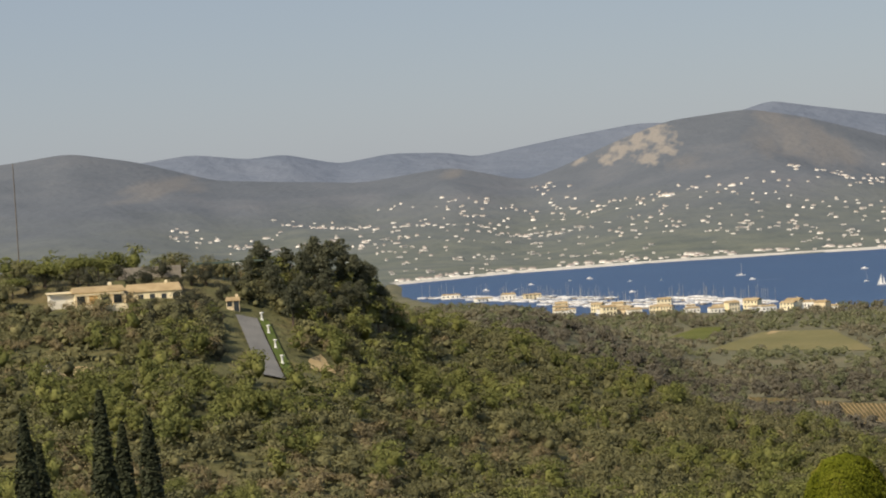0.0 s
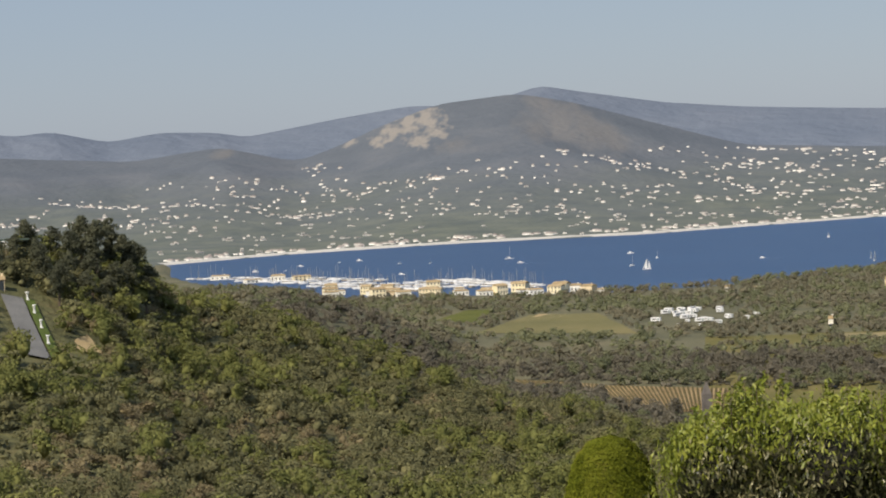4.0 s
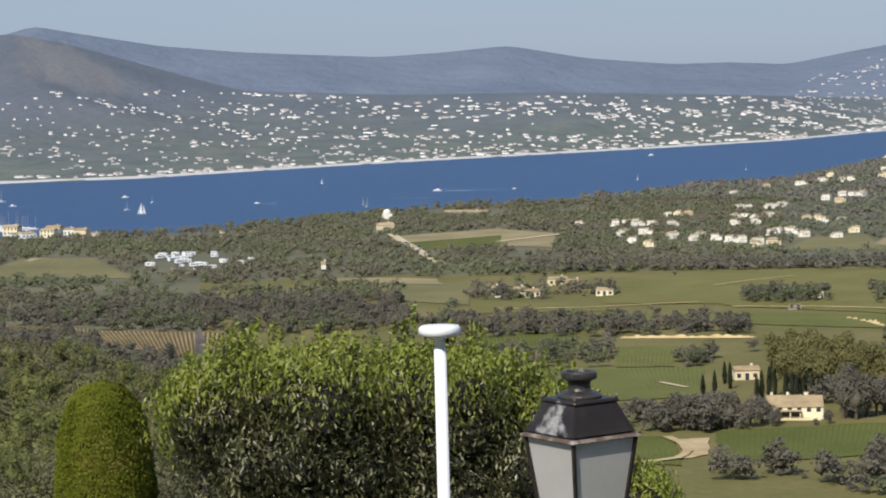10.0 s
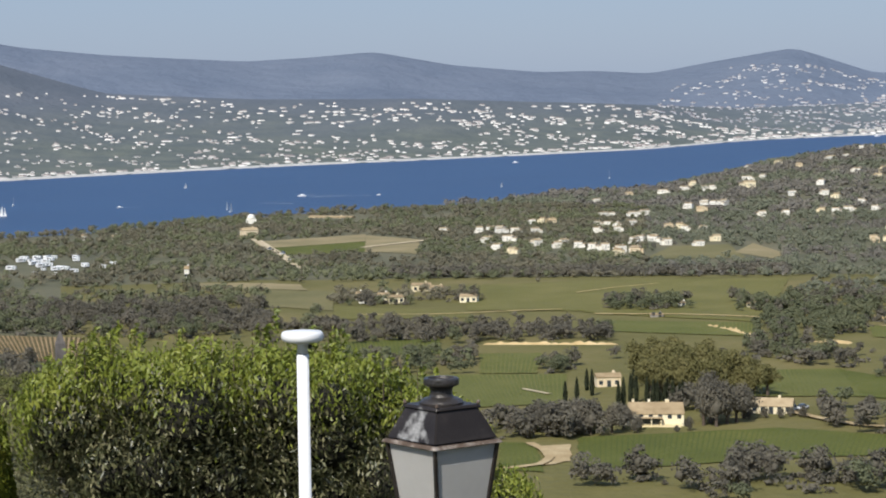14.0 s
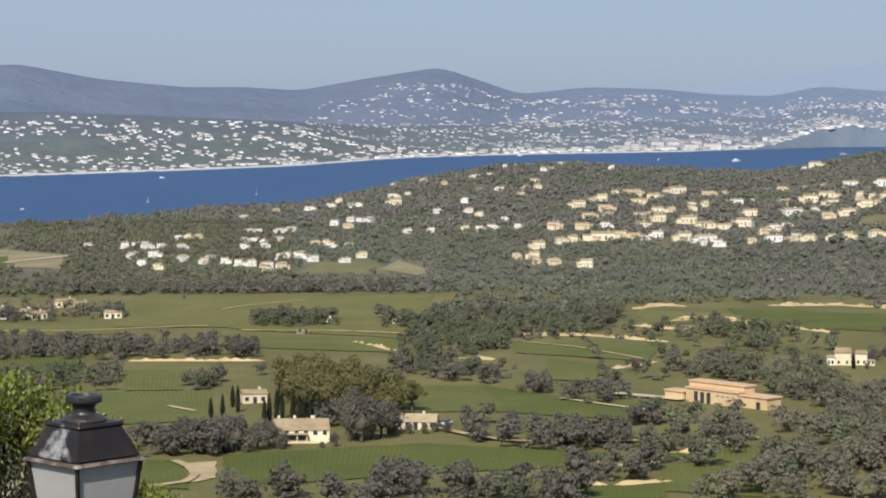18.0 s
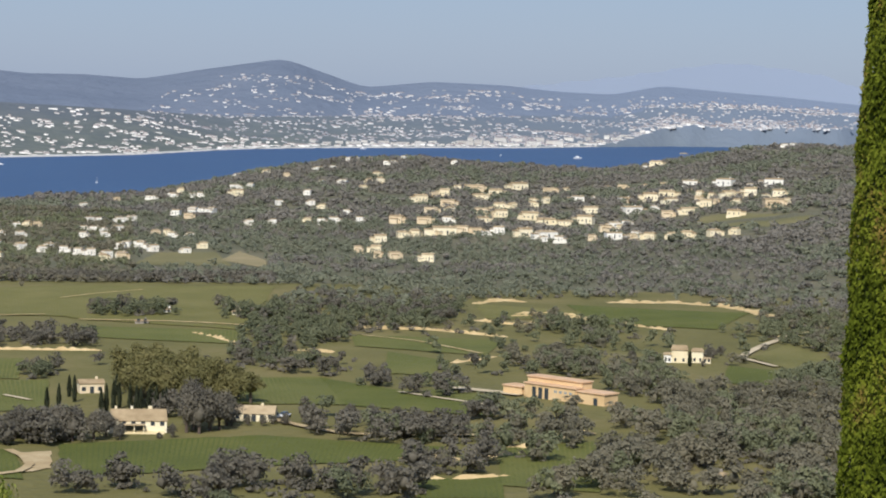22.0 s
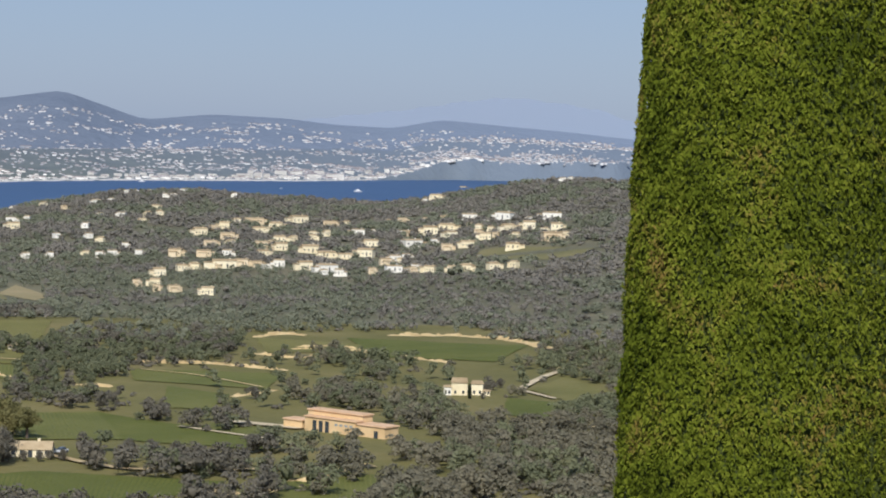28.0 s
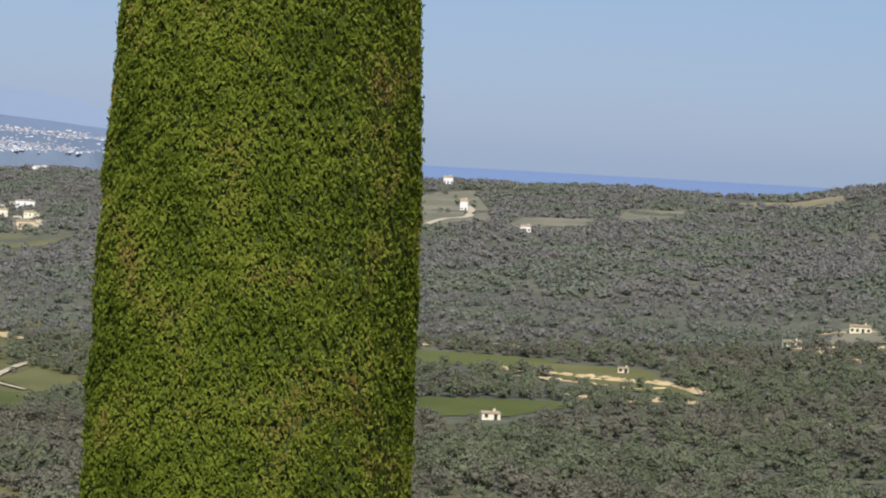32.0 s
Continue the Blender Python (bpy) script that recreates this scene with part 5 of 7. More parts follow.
def box(bm, x0, x1, y0, y1, z0, z1, taper=0.0):
    t = taper
    v = [bm.verts.new(c) for c in ((x0, y0, z0), (x1, y0, z0), (x1, y1, z0), (x0, y1, z0), (x0 + t, y0 + t, z1), (x1 - t, y0 + t, z1), (x1 - t, y1 - t, z1), (x0 + t, y1 - t, z1))]
    for f in ((0, 3, 2, 1), (4, 5, 6, 7), (0, 1, 5, 4), (1, 2, 6, 5), (2, 3, 7, 6), (3, 0, 4, 7)):
        bm.faces.new([v[k] for k in f])
    return bm


def boxed(*args, **kw):
    return box(bmesh.new(), *args, **kw)


def gable_roof(x0, x1, y0, y1, z, rise, over=0.3, thick=0.12, hip=0.0):
    """A tiled roof with its ridge along x; hip: how far the ridge ends draw in."""
    bm = bmesh.new()
    x0, x1, y0, y1 = x0 - over, x1 + over, y0 - over, y1 + over
    ym = (y0 + y1) / 2
    lo = [bm.verts.new(c) for c in ((x0, y0, z), (x1, y0, z), (x1, y1, z), (x0, y1, z))]
    up = [bm.verts.new(c) for c in ((x0, y0, z + thick), (x1, y0, z + thick), (x1, y1, z + thick), (x0, y1, z + thick))]
    ra, rb = bm.verts.new((x0 + hip, ym, z + rise)), bm.verts.new((x1 - hip, ym, z + rise))
    bm.faces.new(lo[::-1])
    for k in range(4):
        bm.faces.new((lo[k], lo[(k + 1) % 4], up[(k + 1) % 4], up[k]))
    bm.faces.new((up[0], up[1], rb, ra))
    bm.faces.new((up[2], up[3], ra, rb))
    bm.faces.new((up[1], up[2], rb))
    bm.faces.new((up[3], up[0], ra))
    return bm


def cyl(bm, x, y, z0, z1, r0, r1=None, n=10):
    r1 = r0 if r1 is None else r1
    a = [bm.verts.new((x + r0 * math.cos(6.2832 * k / n), y + r0 * math.sin(6.2832 * k / n), z0)) for k in range(n)]
    b = [bm.verts.new((x + r1 * math.cos(6.2832 * k / n), y + r1 * math.sin(6.2832 * k / n), z1)) for k in range(n)]
    for k in range(n):
        bm.faces.new((a[k], a[(k + 1) % n], b[(k + 1) % n], b[k]))
    bm.faces.new(a[::-1])
    bm.faces.new(b)
    return bm


def lathe(profile_pts, n=24):
    """A turned shape from (radius, height) points."""
    bm = bmesh.new()
    rings = [[bm.verts.new((r * math.cos(6.2832 * k / n), r * math.sin(6.2832 * k / n), z)) for k in range(n)] for r, z in profile_pts]
    for a, b in zip(rings, rings[1:]):
        for k in range(n):
            f = bm.faces.new((a[k], a[(k + 1) % n], b[(k + 1) % n], b[k]))
            f.smooth = True
    bm.faces.new(rings[0][::-1])
    bm.faces.new(rings[-1])
    return bm


def facing(x, y, z=None, turn=0.0, sink=0.3):
    """A pose on the ground whose -y side looks to the terrace, turned by some degrees."""
    z = float(ground(x, y)) - sink if z is None else z
    return pose(x, y, z, 0, 0, -math.degrees(math.atan2(x, y)) + turn)


def house(name, w, d, h, rise, wall, label, category="house", group="", windows=3, hip=1.0, door=True, storeys=1, shutters=False, win=0.5, wings=()):
    """A rendered house with tiled roof, windows let into dark reveals, a door."""
    root = new(name)
    tagged(root, label, category, group)
    part("wall", boxed(-w / 2, w / 2, -d / 2, d / 2, -1.2, h), wall, root)
    part("roof", gable_roof(-w / 2, w / 2, -d / 2, d / 2, h + 0.004, rise, over=0.2, hip=hip), M["roof_tile"], root, "terracotta tiled roof")
    part("chimney", boxed(w * 0.2, w * 0.2 + 0.6, 0.2, 0.8, h + rise * 0.3, h + rise + 0.5), wall, root)
    for s in range(storeys):
        z0 = 0.9 + s * h / storeys
        for k in range(windows):
            x = -w / 2 + w * (k + 0.5) / windows
            if door and s == 0 and k == windows // 2:
                part("door", boxed(x - win, x + win, -d / 2 - 0.05, -d / 2 + 0.1, -0.2, 2.0), M["pane"], root, "dark doorway")
                continue
            part("window", boxed(x - win, x + win, -d / 2 - 0.04, -d / 2 + 0.1, z0, z0 + 2.1 * win), M["pane"], root)
            if shutters:
                for q in (-1, 1):
                    part("shutter", boxed(x + q * 0.78 - 0.25, x + q * 0.78 + 0.25, -d / 2 - 0.06, -d / 2 - 0.003, z0, z0 + 1.05), M["shutter"], root)
    for x0, x1, y0, y1, top, tiled in wings:
        part("wing", boxed(x0, x1, y0, y1, -1.4, top), wall, root)
        if tiled:
            part("wing_roof", gable_roof(x0, x1, y0, y1, top + 0.004, 0.6, over=0.2, hip=0.3), M["roof_tile"], root)
    return root


def put(proto, used, key, m):
    """Places the prototype itself the first time, a copy after that."""
    if key not in used:
        used.add(key)
        proto.matrix_basis = m
        return proto
    made = copy_thing(proto, Matrix.Identity(4))
    made.matrix_basis = m
    return made
# ================= the village hill =================
rng = np.random.RandomState(5)
HOUSE_PROTOS = {
    "cream": [house("village_house", 10, 7, 2.6, 1.0, M["cream_wall"], "cream rendered villa with terracotta roof on the wooded hill", group="houses of the village hill", windows=3, win=0.36, wings=((5.004, 8.5, -2.5, 2.5, 1.9, True), (-5.4, 4.0, -6.2, -5.9, 0.4, False),)),
              house("village_house", 10, 6, 3.4, 1.0, M["cream_wall"], "tall cream rendered villa with terracotta roof on the hill", group="houses of the village hill", windows=4, hip=0.0, win=0.36, wings=((-8.6, -5.004, -3.4, 1.8, 2.4, True),)),
              house("village_house", 10, 7, 3.0, 0.7, M["ochre_wall"], "ochre rendered villa with terracotta roof on the hill", group="houses of the village hill", windows=3, hip=0.0, win=0.36, wings=((-3.4, 2.2, -6.4, -3.504, 1.7, True), (5.004, 7.6, -1.5, 2.5, 2.1, True),))],
    "white": [house("white_house", 10, 7, 3.2, 0.7, M["white_wall"], "white rendered villa among trees on the hillside", group="white houses of the slope", windows=3, win=0.36, wings=((-8.0, -5.004, -2.0, 3.0, 2.0, True),)),
              house("white_house", 10, 7, 2.9, 0.6, M["white_wall"], "low white villa among trees on the hillside", group="white houses of the slope", windows=3, hip=0.0, win=0.36, wings=((5.004, 9.0, -3.0, 1.5, 1.6, True), (-5.2, 2.0, -5.8, -5.5, 0.3, False),))],
}
used = set()
for district, style in ((SLOPE_WEST, "white"), (SLOPE_MIDDLE, "white"), (VILLAGE_WEST, "cream"), (VILLAGE_HEART, "cream"), (VILLAGE_EAST, "cream")):
    for x, y, w in district:
        st = style if rng.rand() < 0.8 else ("cream" if style == "white" else "white")
        k = int(rng.randint(len(HOUSE_PROTOS[st])))
        sx = max(0.38, w / (12.0 if style == "cream" else 15.5))
        sz = min(1.2, 0.7 + 0.34 * sx) * rng.uniform(0.85, 1.2) * (1.0 if style == "cream" else 0.82)
        m = facing(x, y, turn=rng.uniform(-28, 28), sink=-0.6) @ Matrix.Diagonal((sx, max(0.6, min(sx, 1.1)), sz, 1))
        put(HOUSE_PROTOS[st][k], used, (st, k), m)
        if rng.rand() < 0.5:                # a smaller neighbour or annexe
            ax, ay = x + rng.choice([-1, 1]) * (w * 0.6 + rng.uniform(3, 9)), y + rng.uniform(-14, 14)
            k = int(rng.randint(len(HOUSE_PROTOS[st])))
            sx = rng.uniform(0.3, 0.5)
            put(HOUSE_PROTOS[st][k], used, (st, k), facing(ax, ay, turn=rng.uniform(-40, 40), sink=-0.9) @ Matrix.Diagonal((sx, 0.6, rng.uniform(0.55, 0.8), 1)))
# ================= the far shore: hundreds of houses =================
rng = np.random.RandomState(8)


def houses_mesh(x, y, w, h, flat=0.25):
    """Many small plain houses in one mesh: walls (0) and tiled roofs (1)."""
    n = len(x)
    z = ground(x, y) - 0.5
    az = np.arctan2(x, y) + rng.uniform(-0.5, 0.5, n)
    d = w * rng.uniform(0.5, 0.8, n)
    rise = np.where(rng.rand(n) < flat, 0.3, rng.uniform(0.9, 1.5, n))
    loc = np.zeros((n, 10, 3))
    for k, (a, b) in enumerate(((-.5, -.5), (.5, -.5), (.5, .5), (-.5, .5))):
        loc[:, k] = np.stack([a * w, b * d, 0 * w - 2], -1)
        loc[:, 4 + k] = np.stack([a * w, b * d, h], -1)
    loc[:, 8] = np.stack([-0.4 * w, 0 * w, h + rise], -1)
    loc[:, 9] = np.stack([0.4 * w, 0 * w, h + rise], -1)
    c, s = np.cos(-az)[:, None], np.sin(-az)[:, None]
    X = loc[..., 0] * c - loc[..., 1] * s + x[:, None]
    Y = loc[..., 0] * s + loc[..., 1] * c + y[:, None]
    V = np.stack([X, Y, loc[..., 2] + z[:, None]], -1).reshape(-1, 3)
    quads = np.array([(0, 1, 5, 4), (1, 2, 6, 5), (2, 3, 7, 6), (3, 0, 4, 7), (4, 5, 9, 8), (6, 7, 8, 9), (5, 6, 9, 9), (7, 4, 8, 8)])
    tris = np.array([t for q in quads for t in ((q[0], q[1], q[2]), (q[0], q[2], q[3])) if len(set(t)) == 3])
    wall = np.array([0] * 8 + [1] * (len(tris) - 8))
    F = (tris[None] + 10 * np.arange(n)[:, None, None]).reshape(-1, 3)
    return V, F, np.tile(wall, n)


house_top = profile([(-28, -0.75), (-25, -0.6), (-22, -0.35), (-18, -0.05), (-14.5, -0.05), (-11, 0.0), (-8, 0.0), (-4, -0.15), (0, -0.25), (4.5, -0.35), (6.3, -0.3), (6.9, 0.25), (8, 0.42), (9.4, 0.48), (10.4, 0.25), (11.4, 0.0), (13, 0.2), (15.5, 0.15), (17.5, 0.1), (18.7, 0.36), (22, 0.15)])
house_many = profile([(-28, 0.35), (-26, 0.75), (-22, 0.85), (-18, 0.85), (-14, 0.78), (-8, 0.72), (0, 0.62), (5, 0.65), (9, 0.85), (14, 0.85), (17, 0.7), (19, 0.55), (23, 0.45)])
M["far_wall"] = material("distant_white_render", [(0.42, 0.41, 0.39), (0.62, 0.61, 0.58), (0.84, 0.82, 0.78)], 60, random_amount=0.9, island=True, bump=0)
M["far_roof"] = material("distant_tiles", [(0.25, 0.22, 0.21), (0.33, 0.29, 0.27), (0.41, 0.37, 0.35)], 60, random_amount=0.8, island=True, bump=0)
# town walls beyond 3500 m: haze painted in as a dimmer blue-grey
M["town_wall"] = material("hazed_white_render", [(0.25, 0.27, 0.3), (0.38, 0.39, 0.41), (0.62, 0.62, 0.615)], 60, random_amount=0.9, island=True, bump=0)
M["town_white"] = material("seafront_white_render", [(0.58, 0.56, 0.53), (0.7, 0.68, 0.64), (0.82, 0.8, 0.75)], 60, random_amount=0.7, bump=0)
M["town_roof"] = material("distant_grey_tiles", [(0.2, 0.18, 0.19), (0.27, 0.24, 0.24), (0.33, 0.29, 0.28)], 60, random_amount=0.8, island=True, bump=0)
n = 16500
a = np.where(rng.rand(n) < 0.62, rng.uniform(-28, 23, n), rng.uniform(5.5, 23, n))
u = rng.rand(n) ** 1.0
r = far_shore(a) + 20 + u * (np.where(a > 6, 4680, far_r(a)) - far_shore(a) - 60)
x, y = r * np.sin(np.radians(a)), r * np.cos(np.radians(a))
# the headland's steep foot is built up down to the water
n2 = 2600
a2 = rng.uniform(14, 24, n2)
r2 = far_shore(a2) + rng.uniform(8, 230, n2)
a, r = np.concatenate([a, a2]), np.concatenate([r, r2])
x, y, n = r * np.sin(np.radians(a)), r * np.cos(np.radians(a)), n + n2
e = np.degrees(np.arctan2(ground(x, y) - EYE_Z, r))
cl = bumps(x, y, 260, 71) * 0.8 + bumps(x, y, 90, 73) * 0.5
ok = (e < house_top(a) + 0.12 * cl) & (rng.rand(n) < house_many(a) * np.where(r > 3500, np.clip(0.25 + 1.25 * cl, 0.03, 1), np.clip(0.36 + 0.8 * cl, 0.03, 1)) * np.where(a < -15, np.clip((e + 2.3) * 1.3, 0.05, 1) * np.where(e < -0.2, 1, 0.5), 1))
ok[-n2:] |= rng.rand(n2) < np.clip(0.25 + 0.9 * cl[-n2:], 0.05, 0.8)
x, y, r, a = x[ok], y[ok], r[ok], a[ok]
w = np.where(r > 3500, rng.uniform(1.9, 5.2, len(x)) * np.where(a > 17, 0.8, 1), rng.uniform(2.6, 7.2, len(x)) * np.where(a < -6, 0.82, 1)) * r / 2900 * np.where(rng.rand(len(x)) < 0.1, 1.7, 1)
hh = np.where(r > 3500, rng.uniform(0.8, 1.6, len(x)), rng.uniform(1.0, 1.9, len(x))) * r / 2900


def far_house(wall, label, hip):
    """A plain house of the far slope, one metre across and one metre high, to be scaled."""
    root = new("slope_house")
    tagged(root, label, "house", "houses of the far slope")
    part("wall", boxed(-0.5, 0.5, -0.36, 0.36, -1.0, 0.72), wall, root)
    part("roof", gable_roof(-0.5, 0.5, -0.36, 0.36, 0.724, 0.3, over=0.03, thick=0.04, hip=hip), M["far_roof"], root, "pale tiled roof")
    part("window", boxed(-0.3, -0.12, -0.372, -0.34, 0.2, 0.5), M["pane"], root)
    part("window", boxed(0.1, 0.3, -0.372, -0.34, 0.2, 0.5), M["pane"], root)
    return root


M["slope_wall"] = material("slope_house_render", [(0.55, 0.54, 0.51), (0.7, 0.68, 0.65), (0.84, 0.82, 0.78)], 60, random_amount=0.9, bump=0)
single = np.zeros(len(x), bool)
single[np.argsort(r + rng.uniform(0, 500, len(x)))[:290]] = True
slope = [far_house(M["slope_wall"], "small white house with pale tiles on the far wooded slope", 0.1), far_house(M["slope_wall"], "small white gabled house on the far wooded slope", 0.0)]
seen = set()
for j in np.where(single)[0]:
    k = int(rng.randint(2))
    put(slope[k], seen, k, facing(x[j], y[j], turn=rng.uniform(-30, 30), sink=0.0) @ Matrix.Diagonal((w[j], w[j] * 0.9, hh[j] * 1.2, 1)))
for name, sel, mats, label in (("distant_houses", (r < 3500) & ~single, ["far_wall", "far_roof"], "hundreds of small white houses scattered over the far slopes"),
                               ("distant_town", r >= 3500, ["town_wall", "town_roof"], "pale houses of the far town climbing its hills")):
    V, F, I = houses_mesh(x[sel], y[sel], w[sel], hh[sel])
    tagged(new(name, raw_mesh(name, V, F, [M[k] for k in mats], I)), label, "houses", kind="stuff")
# low houses right behind the beach
a = np.concatenate([rng.uniform(-22, -14, 70), rng.uniform(-14, 8, 110), rng.uniform(8, 20, 120)])
r = far_shore(a) + rng.uniform(24, 60, len(a))
x, y = r * np.sin(np.radians(a)), r * np.cos(np.radians(a))
V, F, I = houses_mesh(x, y, rng.uniform(4, 11, len(a)) * r / 2800, rng.uniform(1.2, 2.6, len(a)) * r / 2800)
tagged(new("beach_houses", raw_mesh("beach_houses", V, F, [M["far_wall"], M["far_roof"]], I)), "row of white beach houses along the far shore", "houses", kind="stuff")


def block(w, d, floors, label):
    """A pale seafront building with rows of recessed balconies."""
    root = new("seafront_building")
    tagged(root, label, "building", "seafront buildings of the far town")
    h = floors * 3.0
    part("wall", boxed(-w / 2, w / 2, -d / 2, d / 2, -3, h), M["town_white"], root)
    part("roof", gable_roof(-w / 2, w / 2, -d / 2, d / 2, h + 0.004, 1.2, over=0.4, hip=2.0), M["far_roof"], root)
    for k in range(floors):
        part("balcony", boxed(-w / 2 + 1, w / 2 - 1, -d / 2 - 0.9, -d / 2 - 0.004, k * 3.0 + 2.2, k * 3.0 + 2.9), M["town_white"], root)
    return root


blocks = [block(34, 14, 4, "long pale apartment building on the far seafront"), block(22, 14, 3, "pale hotel building on the far seafront"), block(16, 12, 5, "tall pale apartment building in the far town")]
used = set()
for k in range(44):
    a = 10.2 + 8.2 * (k + rng.uniform(-0.6, 0.6)) / 44
    r = float(far_shore(a)) + rng.uniform(30, 75) + (50 if k % 3 == 0 else 0)
    s = rng.uniform(0.4, 0.95) * (0.95 if 13.8 < a < 16.8 else 0.7)
    j = int(rng.randint(3))
    x, y = r * math.sin(radians(a)), r * math.cos(radians(a))
    put(blocks[j], used, j, facing(x, y, turn=rng.uniform(-15, 15)) @ Matrix.Diagonal((s, s, s * rng.uniform(0.6, 1.05), 1)))
# ================= boats and marina =================
def hull_mesh(l, w, h, bow=0.35):
    """A pointed hull with a flat transom and sheer, along x."""
    bm = bmesh.new()
    st = [(-0.5, 0.8, 0.0), (-0.2, 1.0, 0.0), (0.15, 0.95, 0.03), (0.38, 0.5, 0.09), (0.5, 0.03, 0.16)]
    rings = []
    for sx, sw, up in st:
        rings.append([bm.verts.new((sx * l, -sw * w / 2, h * (1 + up))), bm.verts.new((sx * l * 0.94, -sw * w * 0.3, -0.2)), bm.verts.new((sx * l * 0.94, sw * w * 0.3, -0.2)), bm.verts.new((sx * l, sw * w / 2, h * (1 + up)))])
    for a, b in zip(rings, rings[1:]):
        for k in range(4):
            bm.faces.new((a[k], a[(k + 1) % 4], b[(k + 1) % 4], b[k]))
    bm.faces.new(rings[0][::-1])
    bm.faces.new(rings[-1])
    return bm


def sail_mesh(base, height, lean, z0, x0):
    """A triangular sail with belly and cloth thickness."""
    bm = bmesh.new()
    n = 6
    sides = []
    for off in (-0.02, 0.02):
        rows = []
        for k in range(n + 1):
            t = k / n
            z, b = z0 + t * height, base * (1 - t)
            rows.append([bm.verts.new((x0 - b * s + lean * t, off + 0.18 * base * math.sin(math.pi * s) * (1 - t), z)) for s in (0, 0.5, 1)])
        for a, c in zip(rows, rows[1:]):
            for j in range(2):
                bm.faces.new((a[j], a[j + 1], c[j + 1], c[j]))
        sides.append(rows)
    for j in (0, 2):
        for k in range(n):
            bm.faces.new((sides[0][k][j], sides[0][k + 1][j], sides[1][k + 1][j], sides[1][k][j]))
    return bm


def sailboat(l, mast, sails, label):
    root = new("sailboat")
    tagged(root, label, "boat", "boats on the bay")
    part("hull", hull_mesh(l, l * 0.3, l * 0.1), M["boat_white"], root)
    part("cabin", boxed(-l * 0.2, l * 0.15, -l * 0.09, l * 0.09, l * 0.1, l * 0.17, taper=l * 0.02), M["boat_white"], root)
    part("mast", cyl(bmesh.new(), l * 0.06, 0, l * 0.1, mast, 0.16, 0.1, 6), M["mast"], root)
    if sails:
        part("mainsail", sail_mesh(l * 0.46, mast * 0.84, -l * 0.03, l * 0.17, l * 0.04), M["sail"], root, "white triangular mainsail")
        part("jib", sail_mesh(l * 0.3, mast * 0.7, -l * 0.18, l * 0.13, l * 0.42), M["sail"], root, "white foresail")
    else:
        part("boom", boxed(-l * 0.4, l * 0.06, -0.15, 0.15, l * 0.2, l * 0.235), M["sail"], root)
    return root


def motorboat(l, label):
    root = new("motorboat")
    tagged(root, label, "boat", "boats on the bay")
    part("hull", hull_mesh(l, l * 0.32, l * 0.14), M["boat_white"], root)
    part("cabin", boxed(-l * 0.25, l * 0.15, -l * 0.12, l * 0.12, l * 0.13, l * 0.26, taper=l * 0.03), M["boat_white"], root)
    part("windscreen", boxed(l * 0.06, l * 0.155, -l * 0.1, l * 0.1, l * 0.18, l * 0.23), M["pane"], root)
    part("flybridge", boxed(-l * 0.2, l * 0.02, -l * 0.08, l * 0.08, l * 0.264, l * 0.3), M["boat_white"], root)
    return root


def on_sea(x, y, turn, s):
    return pose(x, y, 0.0, 0, 0, turn) @ Matrix.Diagonal((s, s, s, 1))


boat_kit = {"sail": sailboat(6.5, 8.0, True, "small white sailing yacht under full sail on the bay"), "mast": sailboat(6.5, 8.6, False, "white yacht at anchor with bare mast"),
            "motor": motorboat(6.0, "white motorboat on the blue bay")}
used = set()
for kind, x, y, turn, s in [("sail", -270, 1515, 15, 0.95), ("sail", -122, 1535, 75, 0.85), ("sail", -127, 1566, 80, 0.7), ("mast", -415, 1730, 20, 1.15), ("mast", -289, 1566, 60, 0.85), ("mast", -289, 1667, 80, 0.75),
                            ("sail", -190, 1921, 50, 0.6), ("motor", -121, 1391, 20, 0.6), ("sail", -79, 1445, 85, 0.35), ("motor", -390, 1661, 10, 0.85), ("motor", -325, 1755, 5, 0.95), ("motor", -206, 1616, 10, 0.7)]:
    put(boat_kit[kind], used, kind, on_sea(x, y, turn, s))
for kind, x, y, turn, s in [("motor", -85, 1744, 170, 1.1), ("motor", -27, 1746, 190, 0.6), ("motor", -563, 1764, 30, 0.5), ("motor", -552, 1782, 10, 0.9), ("motor", -497, 1709, 40, 0.6), ("mast", -470, 1701, 60, 0.5),
                            ("motor", -449, 1548, 0, 0.8), ("motor", -581, 1720, 10, 0.8), ("motor", -571, 1655, 70, 0.4), ("motor", -595, 1654, 5, 0.9), ("motor", -404, 1500, 60, 0.35),
                            ("motor", 107, 2437, 10, 1.1), ("sail", 70, 1850, 60, 0.6), ("mast", 169, 2000, 85, 0.8), ("motor", 676, 3367, 5, 1.6), ("motor", 821, 3114, 60, 0.9), ("motor", 903, 3015, 15, 2.2)]:
    put(boat_kit[kind], used, kind, on_sea(x, y, turn, s))


def wake(x0, y0, x1, y1, w0, w1):
    """A tapering, ragged strip of foam on the water."""
    n = 24
    t = np.linspace(0, 1, n)
    r = np.random.RandomState(int(abs(x0) + abs(y0)))
    px, py = x0 + (x1 - x0) * t, y0 + (y1 - y0) * t
    w = (w0 + (w1 - w0) * t) * r.uniform(0.5, 1.3, n)
    vs = np.concatenate([np.stack([px, py - w, 0 * t + 0.06], -1), np.stack([px, py + w, 0 * t + 0.06], -1)])
    i = np.arange(n - 1)
    tagged(new("wake", raw_mesh("wake", vs, np.stack([i, i + 1, i + 1 + n, i + n], -1), M["foam"])), "thin white line of foam behind a boat", "foam", kind="stuff")


